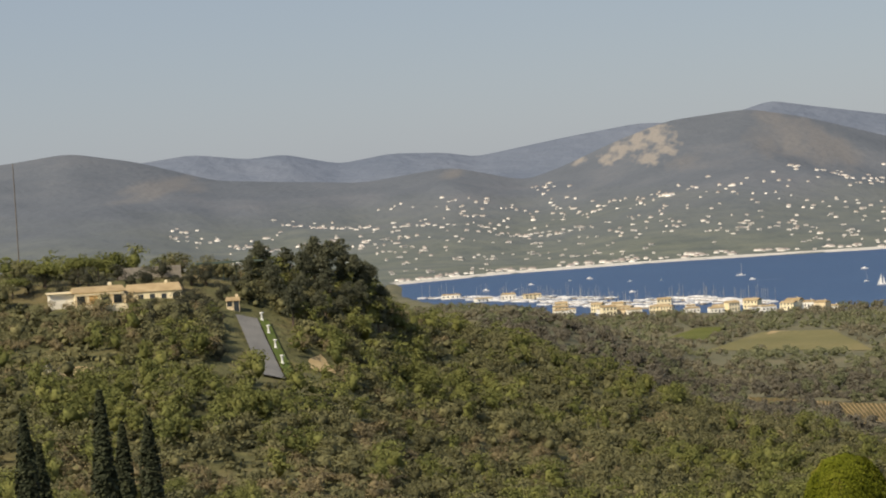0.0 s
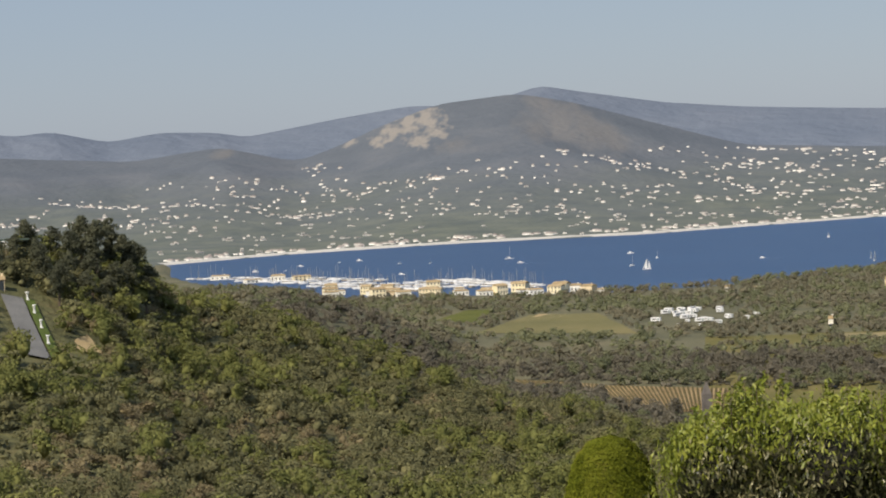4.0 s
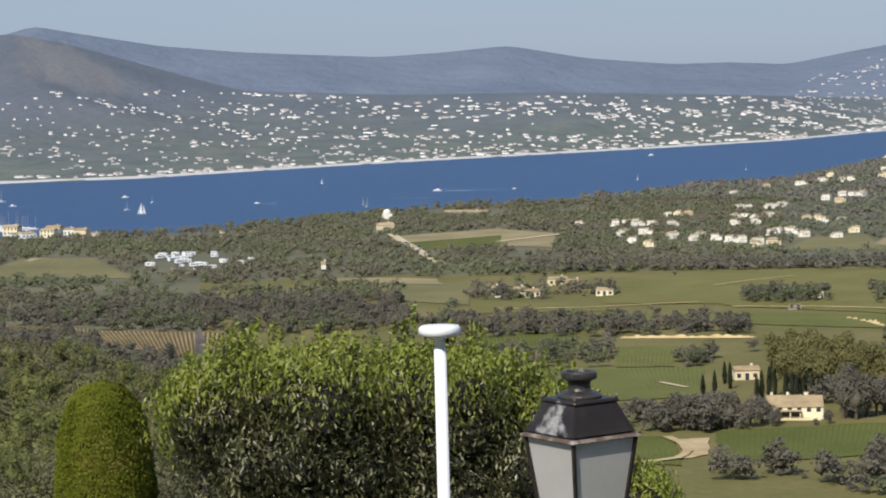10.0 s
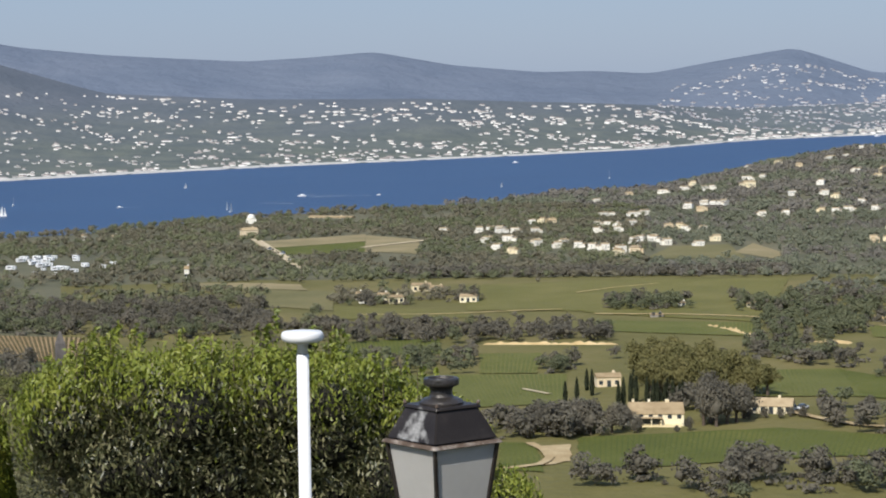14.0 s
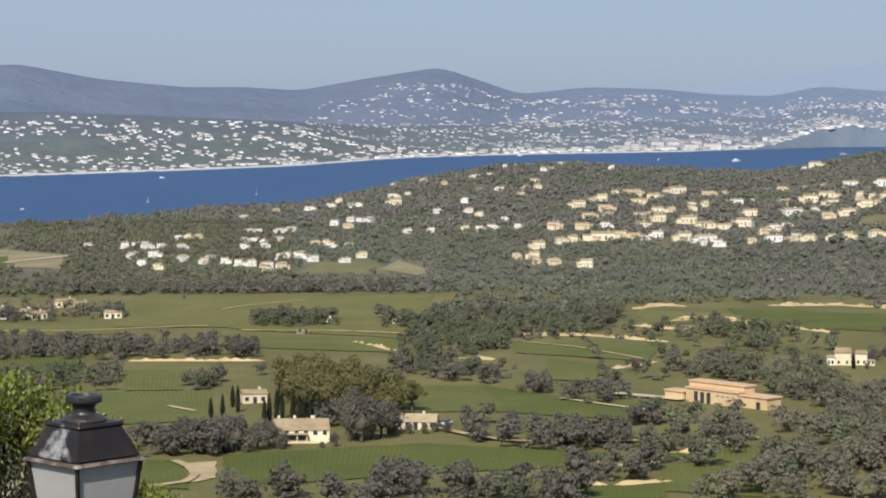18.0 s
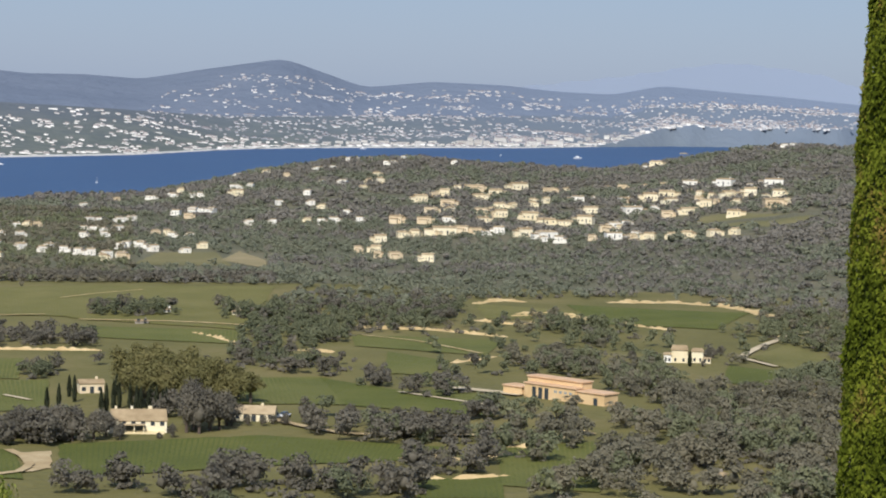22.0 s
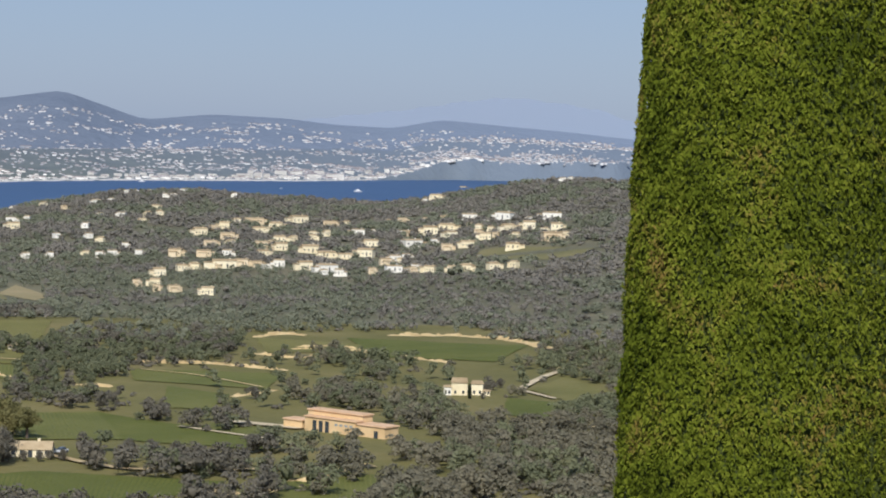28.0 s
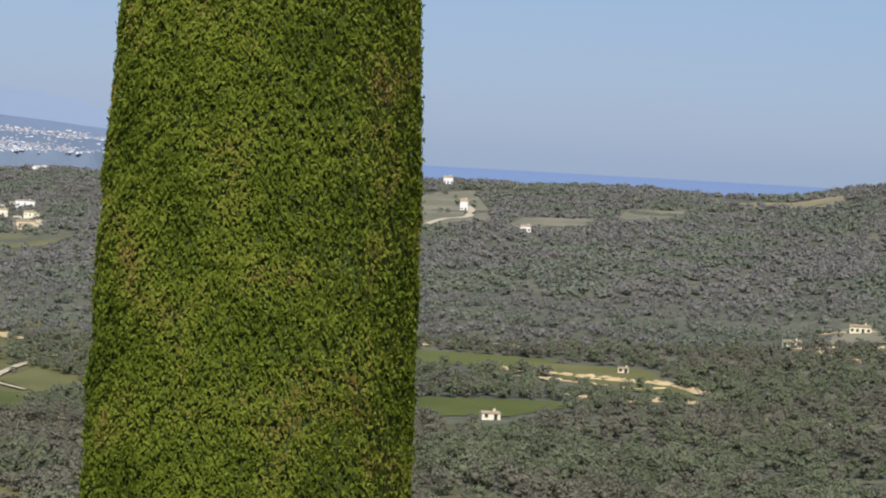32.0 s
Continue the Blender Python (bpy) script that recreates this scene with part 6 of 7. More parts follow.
for q in ((-80, 1742, -32, 1742, 2.2, 0.6), (-114, 1648, -86, 1636, 0.6, 1.4), (-92, 1772, -78, 1772, 0.8, 1.2), (-386, 1650, -368, 1652, 1.0, 0.5), (-205, 1612, -192, 1612, 0.9, 0.5)):
    wake(*q)

# ---- the marina: quays, moored boats, waterfront houses
rng = np.random.RandomState(17)


def quay(pts, w):
    p = np.array(pts, float)
    d = p[1] - p[0]
    m = (p[0] + p[1]) / 2
    l = float(np.hypot(*d))
    bm = boxed(-l / 2, l / 2, -w / 2, w / 2, -3, 0.9)
    ob = part("quay", bm, M["stone"], None)
    tagged(ob, "pale concrete quay of the marina", "quay", kind="structure")
    ob.matrix_basis = pose(m[0], m[1], 0, 0, 0, math.degrees(math.atan2(d[1], d[0])))


QUAYS = [((-617, 1577), (-499, 1518)), ((-500, 1512), (-440, 1470)), ((-475, 1436), (-372, 1352)), ((-391, 1457), (-309, 1356)), ((-450, 1440), (-352, 1370)), ((-360, 1400), (-310, 1345)), ((-430, 1395), (-380, 1345)), ((-520, 1495), (-440, 1430)), ((-412, 1440), (-330, 1385)), ((-560, 1530), (-510, 1490))]
hullV, hullF, mastV, mastF = [], [], [], []
bm = hull_mesh(6, 2.0, 1.0)
bm.verts.index_update()
hv = np.array([v.co[:] for v in bm.verts])
hf = [[v.index for v in f.verts] for f in bm.faces]
bm.free()
ht = np.array([t for f in hf for t in ((f[0], f[1], f[2]), (f[0], f[2], f[3]))])
bn = mn = 0
for q0, q1 in QUAYS:
    quay((q0, q1), 3)
    q0, q1 = np.array(q0, float), np.array(q1, float)
    l = np.hypot(*(q1 - q0))
    for k in range(int(l / 2.6)):
        for side in (-1, 1):
            if rng.rand() < 0.35:
                continue
            t = (q1 - q0) / l
            nrm = np.array([-t[1], t[0]]) * side
            p = q0 + t * (k + 0.5) * 2.6 + nrm * 6.2
            a = math.atan2(nrm[1], nrm[0])
            s = rng.uniform(0.5, 1.1)
            c, sn = math.cos(a) * s, math.sin(a) * s
            hullV.append(np.stack([hv[:, 0] * c - hv[:, 1] * sn + p[0], hv[:, 0] * sn + hv[:, 1] * c + p[1], hv[:, 2] * s * 1.3], -1))
            hullF.append(ht + bn)
            bn += len(hv)
            if rng.rand() < 0.3:
                h = rng.uniform(6, 11)
                mastV.append(np.array([(p[0] + 0.13 * math.cos(j * 2.094), p[1] + 0.13 * math.sin(j * 2.094), z) for z in (1, h) for j in range(3)]))
                mastF.append(np.array([(0, 1, 4), (0, 4, 3), (1, 2, 5), (1, 5, 4), (2, 0, 3), (2, 3, 5)]) + mn)
                mn += 6
tagged(new("moored_boats", raw_mesh("moored_boats", np.concatenate(hullV), np.concatenate(hullF), M["boat_white"])), "rows of white boats moored in the marina", "boats", kind="stuff")
tagged(new("masts", raw_mesh("masts", np.concatenate(mastV), np.concatenate(mastF), M["mast"])), "thin pale masts of moored yachts", "masts", kind="stuff")
port = [house("marina_house", 11, 7, 4.4, 1.2, M["cream_wall"], "cream waterfront house of the marina with tiled roof", group="houses of the marina", windows=4, storeys=2, hip=0.0),
        house("marina_house", 11, 7, 3.6, 1.1, M["ochre_wall"], "ochre waterfront house of the marina with tiled roof", group="houses of the marina", windows=4, storeys=1),
        house("marina_house", 11, 7, 3.2, 1.0, M["white_wall"], "white waterfront house of the marina with tiled roof", group="houses of the marina", windows=4, storeys=1)]
used = set()
for x, y, w, k in [(-393, 1292, 7, 0), (-385, 1298, 13, 0), (-379, 1310, 13, 1), (-375, 1332, 10, 0), (-377, 1358, 8, 2), (-354, 1298, 8, 0), (-347, 1305, 6, 2), (-330, 1300, 9, 2), (-318, 1296, 8, 0),
                   (-307, 1292, 10, 0), (-296, 1287, 10, 2), (-285, 1268, 10, 0), (-278, 1279, 10, 0), (-265, 1259, 8, 1), (-256, 1247, 8, 1), (-410, 1315, 8, 0), (-425, 1335, 10, 2), (-440, 1352, 9, 0),
                   (-507, 1500, 14, 0), (-525, 1512, 12, 2), (-545, 1525, 14, 2), (-587, 1545, 16, 2), (-400, 1330, 9, 1), (-362, 1318, 9, 0)] + [(-432 + 15 * k, 1300 - 3.2 * k + 9 * (k % 3), 10, (0, 2, 2, 0, 2)[k % 5]) for k in range(13)]:
    x, y = x + rng.uniform(-6, 6), y + rng.uniform(-25, 25)
    put(port[k], used, k, facing(x, y, z=max(0.5, float(ground(x, y))), turn=rng.uniform(-25, 25)) @ Matrix.Diagonal((w / 13, 1, rng.uniform(0.6, 1.15), 1)))
# ================= valley buildings =================
def farm_house():
    root = house("farmhouse", 13.6, 7.5, 1.9, 2.3, M["cream_wall"], "sunlit cream farmhouse with broad tiled roof above its terrace", windows=6, storeys=1, hip=0.35)
    # the sandy court falls from the house front to the field
    bm = bmesh.new()
    prof = [(-3.754, -0.35), (-5.2, -0.5), (-8.6, -1.9), (-9.0, -4.6), (-3.754, -4.6)]
    near = [bm.verts.new((-4.6, q, z)) for q, z in prof]
    far = [bm.verts.new((6.2, q, z)) for q, z in prof]
    bm.faces.new(near)
    bm.faces.new(far[::-1])
    for k in range(5):
        bm.faces.new((near[k], far[k], far[(k + 1) % 5], near[(k + 1) % 5]))
    bmesh.ops.recalc_face_normals(bm, faces=bm.faces)
    part("terrace", bm, M["court_gravel"], root, "sloping pale yellow gravel court")
    part("low_wall", boxed(-6.4, -4.604, -8.9, -8.5, -4.6, -1.7), M["cream_wall"], root, "low pale garden wall")
    part("low_wall", boxed(1.0, 7.2, -9.5, -9.004, -4.6, -2.3), M["cream_wall"], root, "low pale garden wall")
    part("steps", boxed(-6.2, -4.604, -6.4, -4.8, -3.4, -1.4), M["stone"], root)
    part("veranda_roof", gable_roof(-3.6, 1.4, -5.4, -3.6, 1.15, 0.3, over=0.2), M["roof_tile"], root)
    # flat dark panel stands for the shade under the veranda roof
    part("shade_opening", boxed(-3.4, 1.2, -3.83, -3.76, -0.2, 1.1), M["pane"], root, "dark panel for the shade under the veranda")
    for k, x in enumerate((-5.4, -1.6, 2.6)):
        part("chimney", boxed(x - 0.3, x + 0.3, 0.6, 1.2, 2.9, 4.7), M["cream_wall"], root)
    part("low_annexe", boxed(-10.2, -6.804, -2.4, 2.4, -3, 0.9), M["white_wall"], root, "low white annexe")
    for k in range(3):
        part("pillar", boxed(-3.4 + 2.3 * k, -3.15 + 2.3 * k, -5.2, -4.95, -0.496, 1.146), M["cream_wall"], root)
    return root


farm_house().matrix_basis = facing(54, 521, z=float(ground(54, 521)) + 0.7) @ Matrix.Diagonal((0.94, 1, 1, 1))
house("farm_wing", 11.5, 6, 2.0, 1.7, M["cream_wall"], "long low farm building with terracotta roof beside the trees", windows=6, hip=0.0).matrix_basis = facing(82, 536, turn=-6)
house("pink_house", 6.2, 5, 2.7, 1.0, M["ochre_wall"], "small salmon-coloured house between the cypresses", windows=3, hip=0.0).matrix_basis = facing(49, 591, turn=8)
for x, y, w, h, wall, label, turn in [
        (2, 873, 7.4, 2.6, "cream_wall", "cream farmhouse with tiled roof among valley trees", 5), (8, 864, 5, 2.2, "ochre_wall", "small tan outbuilding beside the farmhouse", -20),
        (-8, 830, 6, 2.4, "cream_wall", "cream cottage at the edge of the vineyard", 20), (-19, 831, 3.4, 2.2, "white_wall", "small white cottage at the edge of the trees", 0),
        (19, 825, 6.2, 2.4, "cream_wall", "cream farm building beside the green field", -10), (115, 788, 3.6, 1.6, "cream_wall", "small cream house by the field", 0),
        (92, 797, 2.4, 1.5, "white_wall", "small white house behind the trees", 0), (80, 765, 4.4, 1.2, "stone", "low pale shed on the meadow", 0),
        (-174, 1216, 3.2, 2.6, "white_wall", "white house among coastal trees", 0), (-158, 1213, 4.4, 2.2, "white_wall", "long white house among coastal trees", 10),
        (-87, 1210, 8.5, 4.2, "ochre_wall", "tall ochre house by the coast road", 15), (-95, 957, 2.0, 4.0, "white_wall", "narrow white building by the road", 0)]:
    house("valley_house", w, min(5.5, w * 0.8), h, 0.35 * h, M[wall], label, windows=max(2, int(w / 1.9)), hip=0.3).matrix_basis = facing(x, y, turn=turn)
for x, y, w, h, wall, label, turn in [
        (-12, 841, 4.0, 2.4, "white_wall", "white cottage in the valley trees", 12), (-21, 844, 2.2, 2.6, "white_wall", "small white cottage in the valley trees", 0),
        (359, 549, 5.4, 2.0, "cream_wall", "cream bungalow with tiled roof beside a lawn", 12), (301, 468, 2.8, 2.4, "white_wall", "white cottage half hidden in woods", 0),
        (431, 487, 2.6, 1.8, "white_wall", "white cottage half hidden in woods", 10), (459, 622, 3.6, 1.8, "ochre_wall", "ochre hut on the terraces", 0),
        (908, 1463, 7, 4.5, "white_wall", "white house on the ridge", 0), (800, 1268, 5, 6.0, "white_wall", "white tower house beside the winding track", 0),
        (742, 1108, 6, 3.2, "white_wall", "white house at the clearing's edge", 0), (551, 645, 7, 2.2, "white_wall", "white house on the wooded slope", 0),
        (590, 652, 8, 2.6, "cream_wall", "cream house on the wooded slope", 0), (162.5, 440, 4.2, 1.7, "stone", "grey stone hut with tiled roof in the bushes", -15)]:
    house("valley_house", w, min(5.5, w * 0.8), h, 0.35 * h, M[wall], label, windows=max(2, int(w / 1.9)), hip=0.3).matrix_basis = facing(x, y, turn=turn)


def winery():
    """A long modern ochre building of three staggered volumes with flat tiled tops."""
    root = new("winery")
    tagged(root, "long modern ochre winery with staggered flat roofs", "winery")
    for name, x0, x1, y0, y1, h in (("low_wing", -18, -11, 0, 5, 2.4), ("main_hall", -11, 9, 2.5, 7, 5.4), ("front_hall", -9.5, 9, -0.6, 2.496, 3.9), ("end_hall", 9.004, 19, 0, 6, 3.3)):
        b = part(name, boxed(x0, x1, y0, y1, -1.5, h), M["winery_wall"], root)
        part("roof", boxed(x0 - 0.35, x1 + 0.35, y0 - 0.35, y1 + 0.35, h + 0.004, h + 0.32, taper=0.12), M["roof_tile"] if False else M["winery_roof"], b, "pale orange roof slab")
    for k in range(3):
        part("doorway", boxed(-6.6 + 2.3 * k, -5.2 + 2.3 * k, -0.66, -0.5, -0.2, 3.2), M["pane"], root, "tall dark opening between pillars")
    part("end_door", boxed(15.2, 16.6, -0.06, 0.1, -0.5, 2.2), M["pane"], root)
    for k in range(4):
        part("window", boxed(1.5 + 1.8 * k, 2.5 + 1.8 * k, -0.64, -0.5, 2.3, 2.9), M["shutter"], root)
    return root


M["winery_roof"] = material("pale_orange_tiles", [(0.48, 0.3, 0.17), (0.58, 0.385, 0.23), (0.66, 0.46, 0.3)], 4, grain=9)
winery().matrix_basis = pose(163.5, 564, float(ground(163.5, 564)) - 0.2, 0, 0, -57) @ Matrix.Diagonal((0.92, 0.9, 0.95, 1))


def white_villa():
    root = new("white_villa")
    tagged(root, "white country villa of several wings with pale tiled roofs", "villa")
    for name, x0, x1, y0, y1, h, rise in (("left_wing", -7.0, -4.6, -0.5, 4, 2.8, 0.6), ("main_wing", -4.596, 0.6, 0, 5, 4.2, 1.5), ("right_wing", 1.9, 5.6, 1.5, 6, 3.8, 1.0), ("link", 0.604, 1.896, 2, 5, 2.6, 0.5), ("annexe", 5.604, 8.0, 0.5, 4, 1.7, 0.5)):
        b = part(name, boxed(x0, x1, y0, y1, -1.5, h), M["white_wall"] if name == "left_wing" else M["cream_wall"], root)
        part("roof", gable_roof(x0, x1, y0, y1, h + 0.004, rise, over=0.25, hip=0.5), M["roof_tile"], b, "pale terracotta tiled roof")
        for k in range(2):
            x = x0 + (x1 - x0) * (k + 0.5) / 2
            part("window", boxed(x - 0.35, x + 0.35, y0 - 0.04, y0 + 0.1, 0.8, 1.8), M["pane"], b)
    part("garden_wall", boxed(-7, 10, -6.2, -5.8, -1.5, 0.3), M["stone"], root)
    return root


white_villa().matrix_basis = facing(228, 645) @ Matrix.Diagonal((0.92, 0.9, 0.95, 1))

# ---- caravans by the coast
def caravan():
    root = new("caravan")
    tagged(root, "white holiday caravan parked among trees", "caravan", "caravans of the camp site")
    bm = boxed(-1.9, 1.9, -1.0, 1.0, 0.4, 2.3)
    bmesh.ops.bevel(bm, geom=list(bm.edges), offset=0.18, segments=2, affect='EDGES')
    part("body", bm, M["boat_white"], root)
    part("window", boxed(-1.2, 0.4, -1.03, -0.9, 1.3, 1.8), M["pane"], root)
    part("door", boxed(0.8, 1.4, -1.03, -0.9, 0.6, 2.0), M["shutter"], root)
    for q in (-1.0, 1.0):
        bm = cyl(bmesh.new(), 0, 0, -0.1, 0.1, 0.32, n=12)
        bmesh.ops.rotate(bm, verts=bm.verts, matrix=Matrix.Rotation(radians(90), 3, 'X'))
        bmesh.ops.translate(bm, verts=bm.verts, vec=(0.2, q, 0.32))
        part("wheel", bm, M["tyre"], root)
    return root


rng = np.random.RandomState(23)
cv, used = caravan(), set()
for x, y in ((-179, 1062), (-174, 1070), (-170, 1062), (-166, 1067), (-165, 1081), (-158, 1074), (-168, 1012), (-164, 1005), (-154, 995), (-155, 1016), (-153, 982), (-150, 1012), (-146, 1013), (-144, 1020), (-161, 1020), (-172, 1048)) * 2:
    s = rng.uniform(0.55, 0.95)
    x, y = x + rng.uniform(-12, 12), y + rng.uniform(-24, 24)
    put(cv, used, "c", facing(x, y, turn=rng.uniform(-60, 60), sink=0.05) @ Matrix.Diagonal((s * 1.25, s, s, 1)))

# ---- the white domed house and the long low sheds by the sea
root = new("domed_building")
tagged(root, "white building with a round dome by the sea", "building")
part("wall", boxed(-3, 3, -3, 3, -1, 3.2), M["white_wall"], root)
part("dome", lathe([(2.4, 3.204), (2.3, 4.2), (1.9, 5.1), (1.1, 5.8), (0.1, 6.1)], 16), M["white_wall"], root, "white rounded dome")
root.matrix_basis = facing(-95, 1340)
house("long_shed", 30, 6, 2.2, 0.9, M["ochre_wall"], "long low reddish shed along the shore", windows=8, hip=0.0).matrix_basis = facing(-50, 1392, z=1.2, turn=-32)


# ---- parked cars
def car():
    root = new("car")
    tagged(root, "small pale car parked beside the building", "car", "parked cars")
    bm = boxed(-1.9, 1.9, -0.8, 0.8, 0.3, 0.85)
    bmesh.ops.bevel(bm, geom=list(bm.edges), offset=0.12, segments=2, affect='EDGES')
    part("body", bm, M["car_paint"], root)
    part("cabin", boxed(-1.2, 0.9, -0.72, 0.72, 0.83, 1.4, taper=0.22), M["pane"], root, "dark glazed cabin")
    for sx in (-1.15, 1.15):
        for q in (-0.78, 0.78):
            bm = cyl(bmesh.new(), 0, 0, -0.09, 0.09, 0.31, n=12)
            bmesh.ops.rotate(bm, verts=bm.verts, matrix=Matrix.Rotation(radians(90), 3, 'X'))
            bmesh.ops.translate(bm, verts=bm.verts, vec=(sx, q, 0.31))
            part("wheel", bm, M["tyre"], root)
    return root


cr, used = car(), set()
for x, y, t in ((88, 538, 30), (90.5, 539, 60), (-62, 1080, 70), (-56, 1040, 70), (-70, 1110, 60)):
    put(cr, used, "c", facing(x, y, turn=t, sink=-0.45 if y > 900 else 0.02))
# ================= the villa on the near hill =================
def hill_villa():
    root = new("hill_villa")
    tagged(root, "low cream villa with terracotta roofs and an arcade", "villa")
    part("wall", boxed(-4.8, 4.8, -3, 3, -1.5, 2.2), M["cream_wall"], root)
    part("roof", gable_roof(-4.8, 4.8, -3, 3, 2.204, 1.15, over=0.5, hip=0.4), M["roof_tile"], root, "terracotta tiled roof")
    part("awning", boxed(-4.9, 4.6, -5.0, -3.504, 1.75, 2.0), M["awning"], root, "cream canvas awning")
    for k in range(4):
        x = -3.6 + 2.4 * k
        part("opening", boxed(x - 0.8, x + 0.8, -3.05, -2.8, 0.0, 1.6), M["winery_wall"] if k == 1 else M["pane"], root, "dark arcade opening")
    for k in range(5):
        part("pillar", boxed(-4.8 + 2.4 * k - 0.15, -4.8 + 2.4 * k + 0.15, -4.9, -4.6, -0.2, 1.746), M["ochre_wall"], root)
    part("terrace", boxed(-5.6, 5.0, -7.6, -3.2, -2.4, -0.25), M["cream_wall"], root, "bright cream terrace wall")
    part("chimney", boxed(2.2, 2.9, 0.4, 1.0, 2.6, 4.0), M["cream_wall"], root)
    wing = part("side_wing", boxed(-9.5, -4.804, -1, 4, -1.5, 2.3), M["white_wall"], root)
    part("roof", boxed(-9.9, -4.9, -1.6, 4.3, 2.304, 2.5, taper=0.1), M["awning"], wing, "pale flat roof")
    return root


hill_villa().matrix_basis = facing(-226.6, 403, turn=6, sink=-0.2)
house("villa_wing", 11.5, 6, 2.4, 1.6, M["cream_wall"], "long villa wing under a broad terracotta roof", category="villa", windows=5, hip=0.8).matrix_basis = facing(-219, 412, turn=-4, sink=1.8)
house("gate_house", 2.6, 2.2, 1.9, 0.8, M["ochre_wall"], "tiny orange gate house at the top of the drive", windows=2, hip=0.2).matrix_basis = facing(-203.2, 415.5)
house("garden_shed", 1.6, 1.4, 1.3, 0.3, M["white_wall"], "small white garden shed among bushes", windows=2, hip=0.1).matrix_basis = facing(-212.7, 358.7, sink=-0.6)
track("lawn_path", [(-195.8, 413.6), (-174.6, 379)], 2.0, "lawn", "strip of green lawn beside the drive", lift=0.7)


def pedestal():
    root = new("garden_pedestal")
    tagged(root, "white garden pedestal with an urn beside the drive", "pedestal", "pedestals along the drive")
    part("plinth", boxed(-0.35, 0.35, -0.35, 0.35, -0.4, 0.3, taper=0.05), M["white_paint"], root)
    part("column", lathe([(0.26, 0.3), (0.2, 0.4), (0.17, 1.1), (0.26, 1.2)], 12), M["white_paint"], root)
    part("urn", lathe([(0.12, 1.2), (0.34, 1.45), (0.38, 1.62), (0.3, 1.68)], 12), M["white_paint"], root, "white stone urn")
    return root


pd, used = pedestal(), set()
for x, y in ((-195.6, 412.4), (-190.9, 405.2), (-185.6, 396.6), (-180, 387.2)):
    put(pd, used, "p", facing(x, y, sink=-0.55))


def pergola():
    root = new("pergola")
    tagged(root, "long dark green pergola on thin posts at the hilltop", "pergola")
    for k in range(6):
        part("post", cyl(bmesh.new(), -6.5 + 2.6 * k, 0, -1, 4.0, 0.09, n=8), M["green_iron"], root)
    part("roof", boxed(-7, 7, -1.4, 1.4, 4.004, 4.35, taper=0.1), M["green_iron"], root)
    return root


pergola().matrix_basis = facing(-212.5, 434)
wall = part("garden_wall", boxed(-6.5, 6.5, -0.25, 0.25, -0.8, 1.8), M["stone"], None)
tagged(wall, "rough grey stone garden wall behind the villa", "wall")
wall.matrix_basis = facing(-226, 424, sink=0.1)

rng = np.random.RandomState(31)
mast = part("radio_mast", cyl(bmesh.new(), 0, 0, -2, 102, 0.5, 0.3, 6), M["weathered"], None)
tagged(mast, "thin grey radio mast far behind the hill", "mast")
mast.matrix_basis = pose(-620, 1024, float(ground(-620, 1024)))

# tall trees round the villa
TALL = crown_mesh(rng, 2.5, 10.5, 0.8, 26, 2600, 0.2, flat=1.0)
tall = tree_thing("tall_pine", TALL, M["dark_pine"], "tall dark pine beside the hilltop drive", "pine", "tall trees by the villa", 5.0, 0.3)
used = set()
for a, back, s in ((-25.6, 8, 0.7), (-25.1, 14, 0.8), (-24.7, 6, 0.9), (-24.3, 12, 1.0), (-24.0, 4, 1.15), (-23.65, 10, 1.25), (-23.35, 3, 1.2), (-23.0, 9, 1.1), (-22.7, 4, 0.95), (-22.4, 10, 0.8), (-23.8, 22, 0.85), (-23.2, 24, 0.85), (-24.4, 24, 0.8), (-25.0, 20, 0.85), (-24.6, 32, 0.8), (-23.9, 34, 0.8), (-23.4, 36, 0.8), (-22.9, 22, 0.9), (-22.5, 24, 0.8), (-25.35, 4, 0.9)):
    r = float(near_r(a)) - back
    x, y = r * math.sin(radians(a)), r * math.cos(radians(a))
    put(tall, used, "t", facing(x, y, turn=rng.uniform(0, 360)) @ Matrix.Diagonal((s * 1.15, s * 1.15, s * 1.12, 1)))
UMB = crown_mesh(rng, 4.2, 2.6, 3.2, 18, 2200, 0.19, flat=0.8)
umb = tree_thing("umbrella_pine", UMB, M["pine"], "bright green umbrella pine beside the villa", "pine", "umbrella pines", 4.0, 0.25)
used = set()
for a, r, s in ((-31.4, 470, 0.8), (-30.6, 476, 0.95), (-29.8, 478, 1.0), (-29.3, 480, 0.8)):
    x, y = r * math.sin(radians(a)), r * math.cos(radians(a))
    put(umb, used, "u", facing(x, y, turn=rng.uniform(0, 360)) @ Matrix.Diagonal((s, s, s * 0.9, 1)))

# dark oaks round the villa and along the hilltop
DKO = [crown_mesh(rng, 3.4, 6.6, 0.0, 16, 1500, 0.17) for _ in range(2)]
hill_oak = [tree_thing("hilltop_oak", c, M["dark_oak"], "dark grey-green evergreen oak beside the villa", "oak", "oaks round the villa", 2.6, 0.3) for c in DKO]
used = set()
spots = [(-204, 406, 0.8), (-200.5, 399, 0.85), (-197, 392.5, 0.8), (-193, 386, 0.75), (-188.5, 378.5, 0.7), (-208, 403, 0.8), (-212, 398, 0.7), (-206, 394, 0.75), (-200, 388, 0.7), (-193, 431, 0.8), (-192.7, 446, 0.85), (-183, 428, 0.7), (-188, 419, 0.55), (-186, 440, 0.8), (-179, 436, 0.7), (-209, 411, 0.6), (-209.5, 393, 0.6), (-206, 398, 0.65), (-214, 396, 0.45), (-178, 418, 0.6), (-184, 412, 0.5)]
